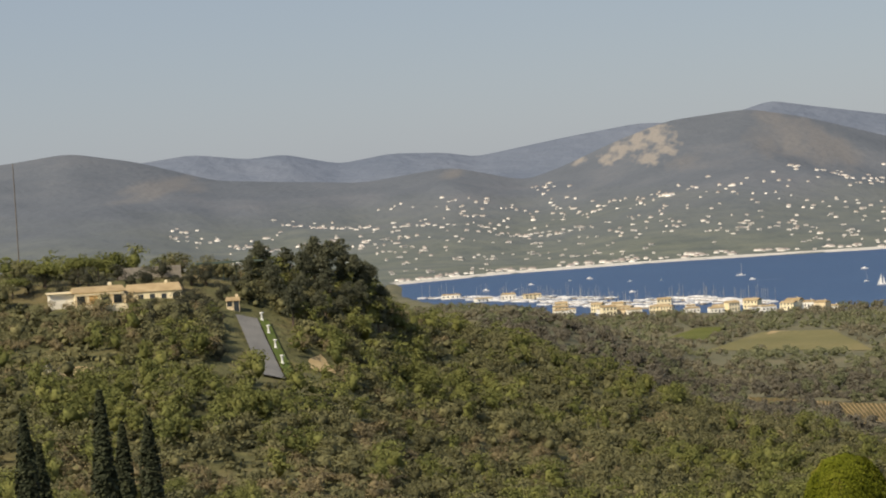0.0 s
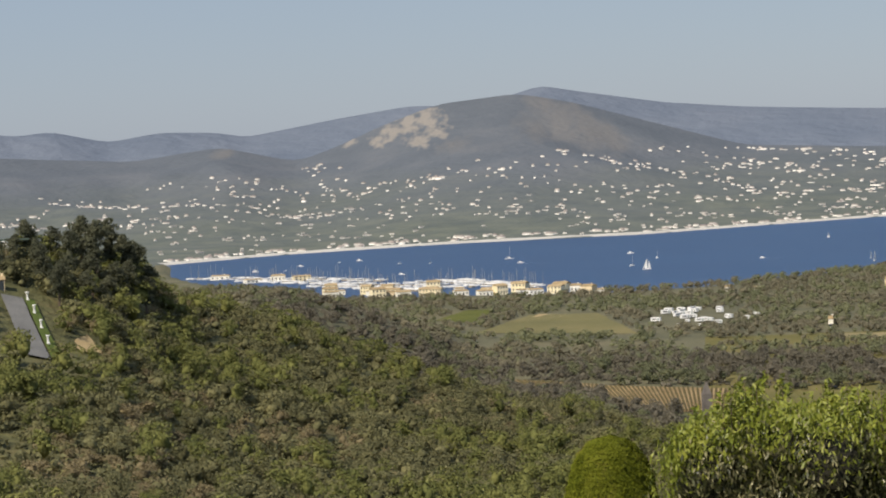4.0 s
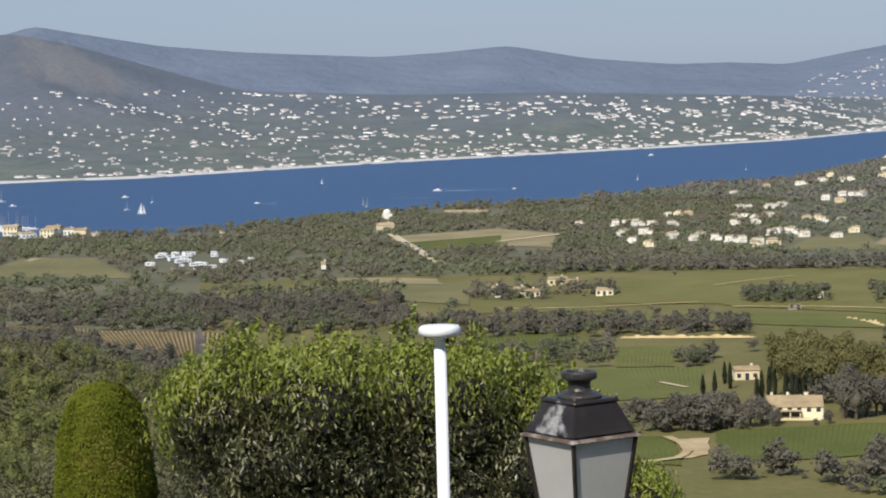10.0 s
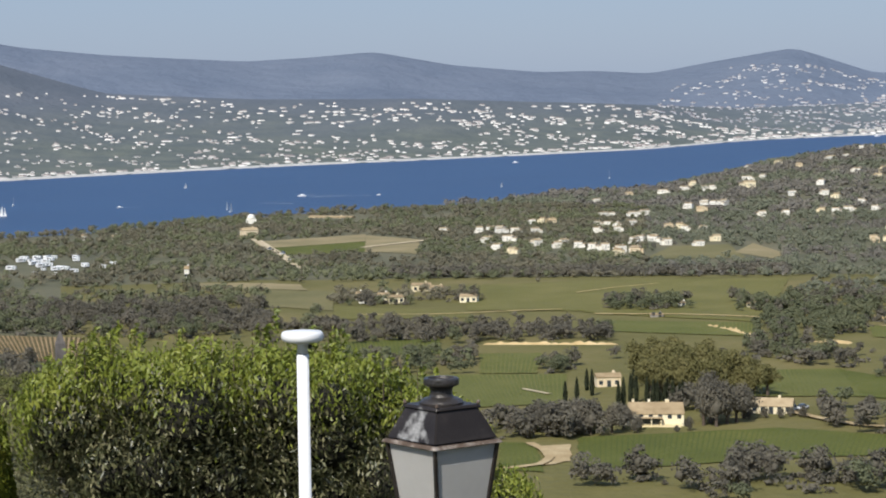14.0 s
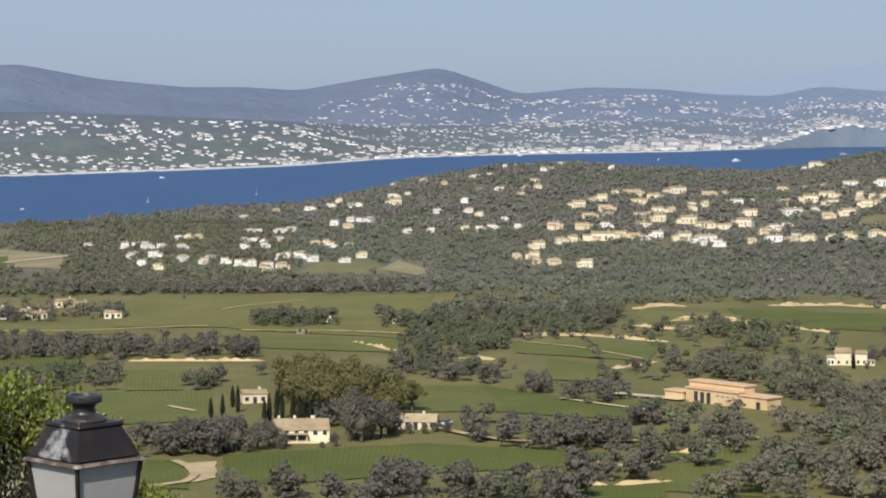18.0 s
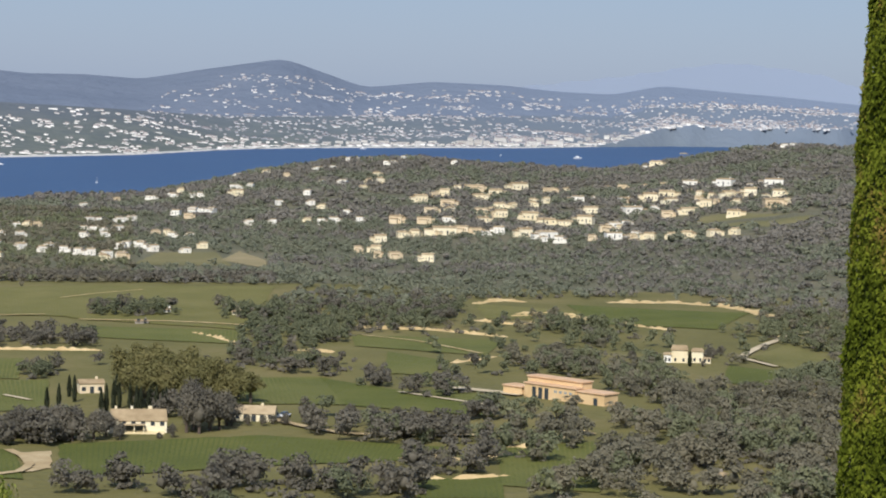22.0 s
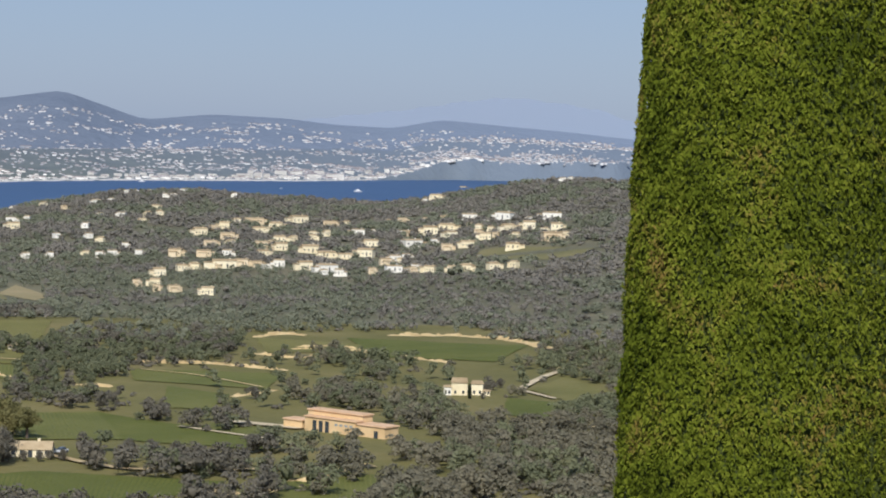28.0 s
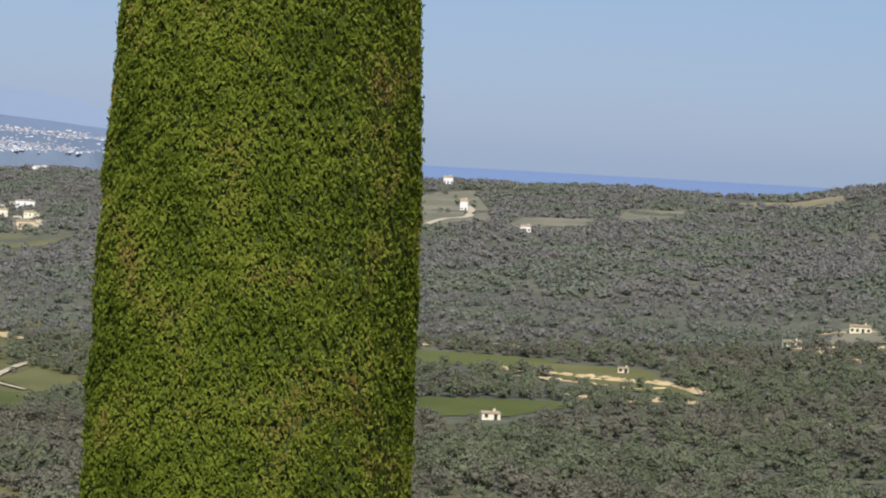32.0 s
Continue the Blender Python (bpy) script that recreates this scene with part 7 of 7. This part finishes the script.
for k in range(15):
    a, r = -31.0 + 0.36 * k, 473 + 5 * math.sin(k * 2.3)
    spots.append((r * math.sin(radians(a)), r * math.cos(radians(a)), 0.72 + 0.12 * math.sin(k * 1.7)))
for k, (x, y, s) in enumerate(spots):
    put(hill_oak[k % 2], used, k % 2, facing(x, y, turn=k * 83) @ Matrix.Diagonal((s, s, s, 1)))

# plane trees and oaks round the farm
PLN = [crown_mesh(rng, 4.6, 8.4, 0.6, 22, 2600, 0.25, flat=1.0) for _ in range(2)]
pl = [tree_thing("plane_tree", c, M["plane_tree"], "large yellowing plane tree behind the farmhouse", "plane tree", "plane trees of the farm", 4.0, 0.4) for c in PLN]
used = set()
for k, (x, y, s) in enumerate([(58, 600, 0.9), (62, 602, 0.95), (58, 566, 0.9), (62, 574, 1.05), (67, 566, 1.1), (71, 572, 1.0), (75, 562, 1.0), (57, 556, 0.9), (64, 553, 1.0), (70, 550, 1.0), (60, 584, 0.95), (66, 586, 1.0), (66, 604, 0.9), (80, 564, 1.1), (84, 572, 1.0), (77, 578, 1.1), (72, 588, 1.0), (86, 563, 0.9), (70, 606, 0.9), (79, 553, 1.0)]):
    tall = 1.5 if 51 < x < 76 else 1.15
    put(pl[k % 2], used, k % 2, facing(x, y, turn=k * 77) @ Matrix.Diagonal((s * 1.15, s * 1.15, s * tall, 1)))
OAK = crown_mesh(rng, 3.6, 7.4, 0.0, 18, 2000, 0.23, flat=1.0)
ok_tree = tree_thing("evergreen_oak", OAK, M["valley_tree"], "large dark evergreen oak beside the farmhouse", "oak", "oaks of the farm", 3.0, 0.35)
used = set()
for x, y, s in ((64.5, 517, 1.15), (70, 519, 1.15), (68, 525, 1.3), (66.5, 521, 1.25), (67, 515, 1.1), (43, 508, 1.05), (38, 506, 1.15), (34, 509, 1.2), (30, 507, 1.1), (26, 511, 1.05), (40, 512, 1.1), (32, 514, 1.0), (46, 513, 0.85), (49.5, 511, 0.55), (72.5, 521, 1.05), (75, 527, 1.05), (95, 533, 0.6), (89, 527, 0.45), (83, 526, 0.4), (104, 528, 0.75), (109, 525, 0.8), (114, 522, 0.75), (119, 519, 0.7), (219, 648, 0.5), (237, 652, 0.55), (241, 657, 0.5), (214, 652, 0.5), (246, 664, 0.5), (230, 636, 0.32), (48.5, 507, 0.5), (57.5, 508, 0.26), (60.5, 510, 0.4), (76, 526, 0.4), (80, 527, 0.42), (86, 528, 0.38)):
    put(ok_tree, used, "o", facing(x, y, turn=x * 37) @ Matrix.Diagonal((s, s, s * (1.3 if 60 < x < 75 else 1.0), 1)))


def cypress_thing(name, h, w, label, count, size, leaf):
    """A narrow flame-shaped cypress."""
    root = new(name)
    tagged(root, label, "cypress", "slender cypresses")
    r = np.random.RandomState(int(h * 7))
    n = count
    t = r.rand(n)
    rad = w / 2 * np.clip(np.sin(np.pi * np.clip(t * 0.86 + 0.12, 0, 1)), 0, 1) ** 0.8 * (1 - 0.35 * t)
    a = r.uniform(0, 6.28, n)
    lump = 1 + 0.22 * np.sin(a * 3 + t * 31) * np.sin(t * 47 + a)
    pos = np.stack([np.cos(a) * rad * lump, np.sin(a) * rad * lump, 0.4 + t * (h - 0.4)], -1)
    out = np.stack([np.cos(a), np.sin(a), 0.7 + 0 * a], -1)
    v, f = sprays(r, pos, out, size, up=0.9)
    c = new("crown", raw_mesh("crown", v, f, leaf))
    c.parent = root
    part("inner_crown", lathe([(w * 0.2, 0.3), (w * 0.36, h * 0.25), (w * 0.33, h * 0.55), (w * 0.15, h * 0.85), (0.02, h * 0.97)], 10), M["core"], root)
    part("trunk", cyl(bmesh.new(), 0, 0, -1.0, 0.6, 0.16, 0.12, 8), M["bark"], root)
    return root


cy = cypress_thing("cypress", 14.0, 2.1, "slender dark cypress rising from the slope", 2600, 0.22, M["cypress_dark"])
used = set()
for a, r, top in ((-29.46, 150, -4.43), (-31.33, 158, -4.78), (-28.33, 146, -5.13), (-28.97, 156, -5.3), (-31.0, 166, -5.6)):
    x, y = r * math.sin(radians(a)), r * math.cos(radians(a))
    g = float(ground(x, y))
    s = (EYE_Z + r * math.tan(radians(top)) - g) / 14.0
    put(cy, used, "c", pose(x, y, g - 0.1, 0, 0, a * 50) @ Matrix.Diagonal((0.95, 0.95, s, 1)))
for x, y, s in ((36, 560, 0.4), (39, 562, 0.45), (226.5, 637, 0.34), (43.5, 572, 0.5), (52, 560, 0.5), (53, 556, 0.5), (60, 552, 0.5), (63, 545, 0.5), (43, 583, 0.42), (55, 584, 0.4), (57, 545, 0.5), (59, 547, 0.45), (47.8, 546, 0.5), (49.2, 548, 0.54), (50.6, 545, 0.5), (55, 550, 0.52), (56.2, 547, 0.5), (61, 548, 0.5), (62, 543, 0.48)):
    put(cy, used, "c", facing(x, y) @ Matrix.Diagonal((0.6, 0.6, s, 1)))
# ================= the foreground below the terrace =================
def clipped(name, x, y, prof, z_lo, z_hi, count, size, label, seed, rough=0.02, leaf="topiary"):
    """A clipped conifer: a turned body of tiny sprays over a darker inside. prof: (radius, height) points."""
    r = np.random.RandomState(seed)
    root = new(name)
    tagged(root, label, "topiary")
    pr = np.array(prof)
    z = r.uniform(z_lo, z_hi, count)
    rad = np.interp(z, pr[:, 1], pr[:, 0])
    a = r.uniform(0, 6.2832, count)
    X, Y = rad * np.cos(a), rad * np.sin(a)
    g = bumps(X * 9 + 3 * z, Y * 9 + z * 7, 2.2, seed) + 0.6 * bumps(X * 25, Y * 25 + z * 25, 2.0, seed + 1)
    rr = rad + rough * g + r.normal(0, rough * 0.45, count)
    pos = np.stack([rr * np.cos(a), rr * np.sin(a), z], -1)
    slope = np.gradient(np.interp(np.linspace(z_lo, z_hi, 200), pr[:, 1], pr[:, 0]), (z_hi - z_lo) / 199)
    nz = -np.interp(z, np.linspace(z_lo, z_hi, 200), slope)
    out = np.stack([np.cos(a), np.sin(a), np.clip(nz, -1, 4)], -1)
    v, f = sprays(r, pos, out, size, up=0.35, fold=0.4, narrow=0.5, along=(0, 0, -1), single=True)
    c = new("foliage", raw_mesh("foliage", v, f, M[leaf]))
    c.parent = root
    # smooth inner body, painted dark as the shade between sprays
    part("inner_core", lathe([(max(0.004, q - rough * 2.2), h - rough * (h > z_hi - 0.2)) for q, h in prof], 40), M["topiary_core"], root, "dark core for the shade under the clipped surface")
    part("trunk", cyl(bmesh.new(), 0, 0, prof[0][1] - 0.5, prof[0][1] + 0.1, 0.09, 0.07, 10), M["bark"], root)
    root.matrix_basis = Matrix.Translation((x, y, 0))
    return root


clipped("clipped_cypress", 4.165, 8.0, [(0.42, 75.1), (0.6, 75.6), (0.645, 77.0), (0.64, 78.0), (0.627, 78.6), (0.612, 79.5), (0.595, 80.0), (0.564, 80.53), (0.53, 80.95), (0.42, 81.4), (0.24, 81.75), (0.01, 81.9)],
        78.2, 81.0, 165000, 0.0116, "tall dense clipped green cypress column", 3, 0.0125)
clipped("clipped_cone", -4.665, 23.55, [(0.35, 72.2), (0.52, 72.6), (0.53, 74.5), (0.505, 76.03), (0.47, 76.4), (0.42, 76.65), (0.33, 76.85), (0.2, 76.98), (0.01, 77.04)],
        75.6, 77.04, 60000, 0.0145, "rounded clipped conifer with a bright green top", 9, 0.019, "cone_leaves")


def leafy_bush():
    """A broad-leaved garden tree with young shoots on top."""
    r = np.random.RandomState(77)
    root = new("garden_tree")
    tagged(root, "broad garden tree with bronze-green leaves and bright young shoots", "tree")
    top = lambda x: np.interp(x, [-2.95, -2.7, -2.3, -1.9, -1.3, -0.8, -0.45, -0.1, 0.2, 0.55, 0.85, 1.2], [77.55, 77.95, 78.12, 78.12, 78.1, 78.08, 78.05, 77.85, 77.7, 77.15, 77.06, 76.8])
    lumps = []
    for k in range(64):
        x = r.uniform(-2.7, 0.2) if k < 54 else r.uniform(0.2, 1.05) if k < 60 else r.uniform(-2.75, -2.4)
        q = r.uniform(0.3, 0.46) if abs(x + 1.2) < 1.4 else r.uniform(0.22, 0.32)
        zt = float(top(x)) - q - (0 if k % 2 else r.uniform(0.1, 1.7))
        lumps.append((x, 17.0 + r.uniform(-0.55, 0.55), zt, q))
    for k in range(26):
        x = -2.65 + 2.95 * (k % 13) / 12 + r.uniform(-0.08, 0.08)
        lumps.append((x, 17.0 + r.uniform(-0.4, 0.4), (77.25 if k < 13 else 76.8) + r.uniform(-0.12, 0.12), r.uniform(0.3, 0.38)))
    V, F, I = [], [], []
    base = 0
    core = bmesh.new()
    for x, y, z, q in lumps:
        n = int(5200 * q)
        d = r.normal(0, 1, (n, 3))
        d /= np.linalg.norm(d, axis=1)[:, None]
        pos = np.array([x, y, z]) + d * q * r.uniform(0.6, 1.1, (n, 1))
        hang = d + np.array([0, -0.2, -0.5])
        v, f = sprays(r, pos, hang, 0.0245, up=-0.1, fold=0.15, narrow=0.36, along=(0, 0, -0.8))
        V.append(v)
        F.append(f + base)
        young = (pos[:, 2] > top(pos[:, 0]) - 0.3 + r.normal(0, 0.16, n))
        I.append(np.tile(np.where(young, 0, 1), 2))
        base += len(v)
        # a dark ball in each lump paints the shade behind its leaves
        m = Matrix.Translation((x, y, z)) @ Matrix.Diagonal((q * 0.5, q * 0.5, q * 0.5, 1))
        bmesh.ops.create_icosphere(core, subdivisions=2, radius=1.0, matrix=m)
    stems = bmesh.new()
    for k in range(60):                        # upright young shoots
        x = r.uniform(-2.8, 0.3)
        if k < 6:
            x = (-2.28, -1.08, -1.12, -2.32, -1.5, -0.55)[k]
        l = r.uniform(0.08, 0.28) if k > 5 else (0.22, 0.36, 0.26, 0.16, 0.16, 0.2)[k]
        x0, y0, z0 = x, 17.0 + r.uniform(-0.4, 0.3), float(top(x)) - 0.08
        n = int(26 + l * 90)
        t = r.rand(n)
        pos = np.stack([x0 + 0.05 * t + r.normal(0, 0.025, n) * (1.3 - t), y0 + r.normal(0, 0.03, n), z0 + t * l], -1)
        d = np.stack([r.normal(0, 1, n), r.normal(0, 1, n), 0.8 + 0 * t], -1)
        v, f = sprays(r, pos, d, 0.026, up=0.4, narrow=0.42)
        V.append(v)
        F.append(f + base)
        I.append(np.zeros(len(f), int))
        base += len(v)
        cyl(stems, x0, y0, z0 - 0.2, z0 + l * 0.9, 0.006, 0.002, 4)
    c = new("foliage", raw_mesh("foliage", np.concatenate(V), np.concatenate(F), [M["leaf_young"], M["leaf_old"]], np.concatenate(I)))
    c.parent = root
    part("inner_foliage", core, M["tree_inner_shade"], root)
    tagged(part("young_growth", stems, M["bark"], root), kind="stuff")
    g = float(ground(-1.3, 17.0))
    part("trunk", cyl(bmesh.new(), -1.3, 17.0, g - 0.3, 77.2, 0.13, 0.07, 10), M["bark"], root)
    for k, (dx, dz) in enumerate(((-1.1, 76.9), (0.9, 76.9), (-0.5, 77.4), (0.5, 77.3))):
        bm = bmesh.new()
        q = [bm.verts.new((-1.3 + 0.05 * math.cos(j * 1.57), 17 + 0.05 * math.sin(j * 1.57), 75.4)) for j in range(4)]
        e = [bm.verts.new((-1.3 + dx + 0.02 * math.cos(j * 1.57), 17 + 0.02 * math.sin(j * 1.57), dz)) for j in range(4)]
        for j in range(4):
            bm.faces.new((q[j], q[(j + 1) % 4], e[(j + 1) % 4], e[j]))
        part("limb", bm, M["bark"], root)
    return root


leafy_bush()


def disc_lamp():
    """A white pole with a flat rounded disc on a short neck."""
    root = new("disc_lamp_post")
    tagged(root, "white metal pole with a flat rounded disc on top", "lamp post")
    g = float(ground(-0.73, 14.98))
    part("pole", lathe([(0.055, g - 0.3 - 78.0), (0.044, g + 0.3 - 78.0), (0.040, 0.285)], 20), M["white_paint"], root)
    part("neck", lathe([(0.036, 0.289), (0.034, 0.345), (0.055, 0.36)], 20), M["white_paint"], root)
    part("disc", lathe([(0.05, 0.361), (0.11, 0.366), (0.132, 0.378), (0.139, 0.398), (0.137, 0.42), (0.126, 0.434), (0.06, 0.438), (0.005, 0.439)], 36), M["white_paint"], root, "flat white disc with rounded rim")
    part("bracket", boxed(0.04, 0.062, -0.045, -0.02, 0.325, 0.35), M["tyre"], root, "small dark fitting under the disc")
    root.matrix_basis = Matrix.Translation((-0.73, 14.98, 78.0))
    return root


disc_lamp()


def frustum(bm, z0, a0, z1, a1):
    v = [bm.verts.new((sx * a, sy * a, z)) for z, a in ((z0, a0), (z1, a1)) for sx, sy in ((-1, -1), (1, -1), (1, 1), (-1, 1))]
    for k in range(4):
        bm.faces.new((v[k], v[(k + 1) % 4], v[4 + (k + 1) % 4], v[4 + k]))
    bm.faces.new(v[3::-1])
    bm.faces.new(v[4:])
    return bm


def street_lantern():
    """A four-sided lantern on a post: frosted panes in a tapering frame, a dark hipped hood, a turned finial."""
    root = new("street_lantern")
    tagged(root, "old four-sided street lantern with dark worn hood and frosted panes", "street lamp")
    a_rim, a_top, hg = 0.1755, 0.156, 0.42
    a_bot = 0.106
    hood = frustum(bmesh.new(), 0.016, 0.158, 0.138, 0.104)
    bmesh.ops.bevel(hood, geom=[e for e in hood.edges], offset=0.004, segments=2, affect='EDGES')
    hood_ob = part("hood", hood, M["lamp_hood"], root, "dark metal hood with painted pale glare and wear")
    rim = frustum(bmesh.new(), -0.003, a_rim, 0.011, a_rim - 0.01)
    bmesh.ops.bevel(rim, geom=[e for e in rim.edges], offset=0.003, segments=1, affect='EDGES')
    part("rim", rim, M["lamp_rust"], hood_ob, "rusty projecting rim")
    plate = frustum(bmesh.new(), 0.1385, 0.114, 0.152, 0.108)
    bmesh.ops.bevel(plate, geom=[e for e in plate.edges], offset=0.003, segments=1, affect='EDGES')
    part("cap_plate", plate, M["lamp_hood"], hood_ob)
    for sx in (-1, 1):
        for sy in (-1, 1):
            part("corner_knob", lathe([(0.006, 0.152), (0.008, 0.158), (0.005, 0.166), (0.001, 0.168)], 8), M["lamp_rust"], hood_ob).matrix_basis = Matrix.Translation((sx * 0.104, sy * 0.104, 0))
    fin = lathe([(0.088, 0.1525), (0.089, 0.159), (0.082, 0.167), (0.07, 0.175), (0.05, 0.181), (0.045, 0.19), (0.044, 0.206), (0.047, 0.216), (0.06, 0.223), (0.07, 0.228), (0.072, 0.236), (0.071, 0.25), (0.066, 0.256), (0.054, 0.256), (0.05, 0.246), (0.03, 0.24), (0.005, 0.239)], 32)
    for f in fin.faces:
        f.smooth = False
    part("finial", fin, M["lamp_metal"], hood_ob, "turned dark metal finial ring")
    # corner bars and panes
    for k, (sx, sy) in enumerate(((-1, -1), (1, -1), (1, 1), (-1, 1))):
        bm = bmesh.new()
        q = 0.0065
        v = []
        for z, a in ((-0.0065, a_top), (-hg, a_bot)):
            for dx, dy in ((-q, -q), (q, -q), (q, q), (-q, q)):
                v.append(bm.verts.new((sx * a + dx, sy * a + dy, z)))
        for j in range(4):
            bm.faces.new((v[j], v[(j + 1) % 4], v[4 + (j + 1) % 4], v[4 + j]))
        bm.faces.new(v[:4])
        bm.faces.new(v[7:3:-1])
        part("corner_bar", bm, M["lamp_hood"], root, "thin dark corner bar")
        n2 = ((1, -1), (1, 1), (-1, 1), (-1, -1))[k]
        bm = bmesh.new()
        ring = []
        for off in (0.0, -0.004):
            row = []
            for z, a in ((-0.008, a_top), (-hg, a_bot)):
                for cx, cy in ((sx, sy), n2):
                    px, py = cx * (a - 0.004 + off), cy * (a - 0.004 + off)
                    row.append(bm.verts.new((px * 0.985, py * 0.985, z)))
            ring.append(row)
        o, i = ring
        bm.faces.new((o[0], o[1], o[3], o[2]))
        bm.faces.new((i[0], i[2], i[3], i[1]))
        for p, q2 in ((0, 1), (1, 3), (3, 2), (2, 0)):
            bm.faces.new((o[p], i[p], i[q2], o[q2]))
        part("pane", bm, M["lamp_glass"], root, "frosted white glass pane")
    part("bottom_plate", frustum(bmesh.new(), -hg - 0.04, 0.07, -hg - 0.001, a_bot + 0.012), M["lamp_metal"], root)
    g = float(ground(0.1, 9.5)) - 78.53
    part("post", lathe([(0.11, g - 0.2), (0.1, g + 0.5), (0.06, g + 0.7), (0.045, -hg - 0.3), (0.06, -hg - 0.06), (0.04, -hg - 0.041)], 20), M["lamp_metal"], root, "dark iron lamp post")
    root.matrix_basis = pose(0.113, 9.5, 78.54, 0, 0, 37.0) @ Matrix.Diagonal((1.04, 1.04, 1.04, 1))
    return root


street_lantern()
post = bmesh.new()
gz = float(ground(-2.9, 18.7)) - 0.4
box(post, -0.036, 0.036, -0.036, 0.036, gz - 78.0, 0.0)
post_ob = part("pointed_post", frustum(post, 0.0005, 0.036, 0.1, 0.003), M["weathered"], None)
tagged(post_ob, "weathered grey pointed timber post behind the garden tree", "post")
post_ob.matrix_basis = pose(-2.88, 18.7, 77.98, 0, 0, 20)
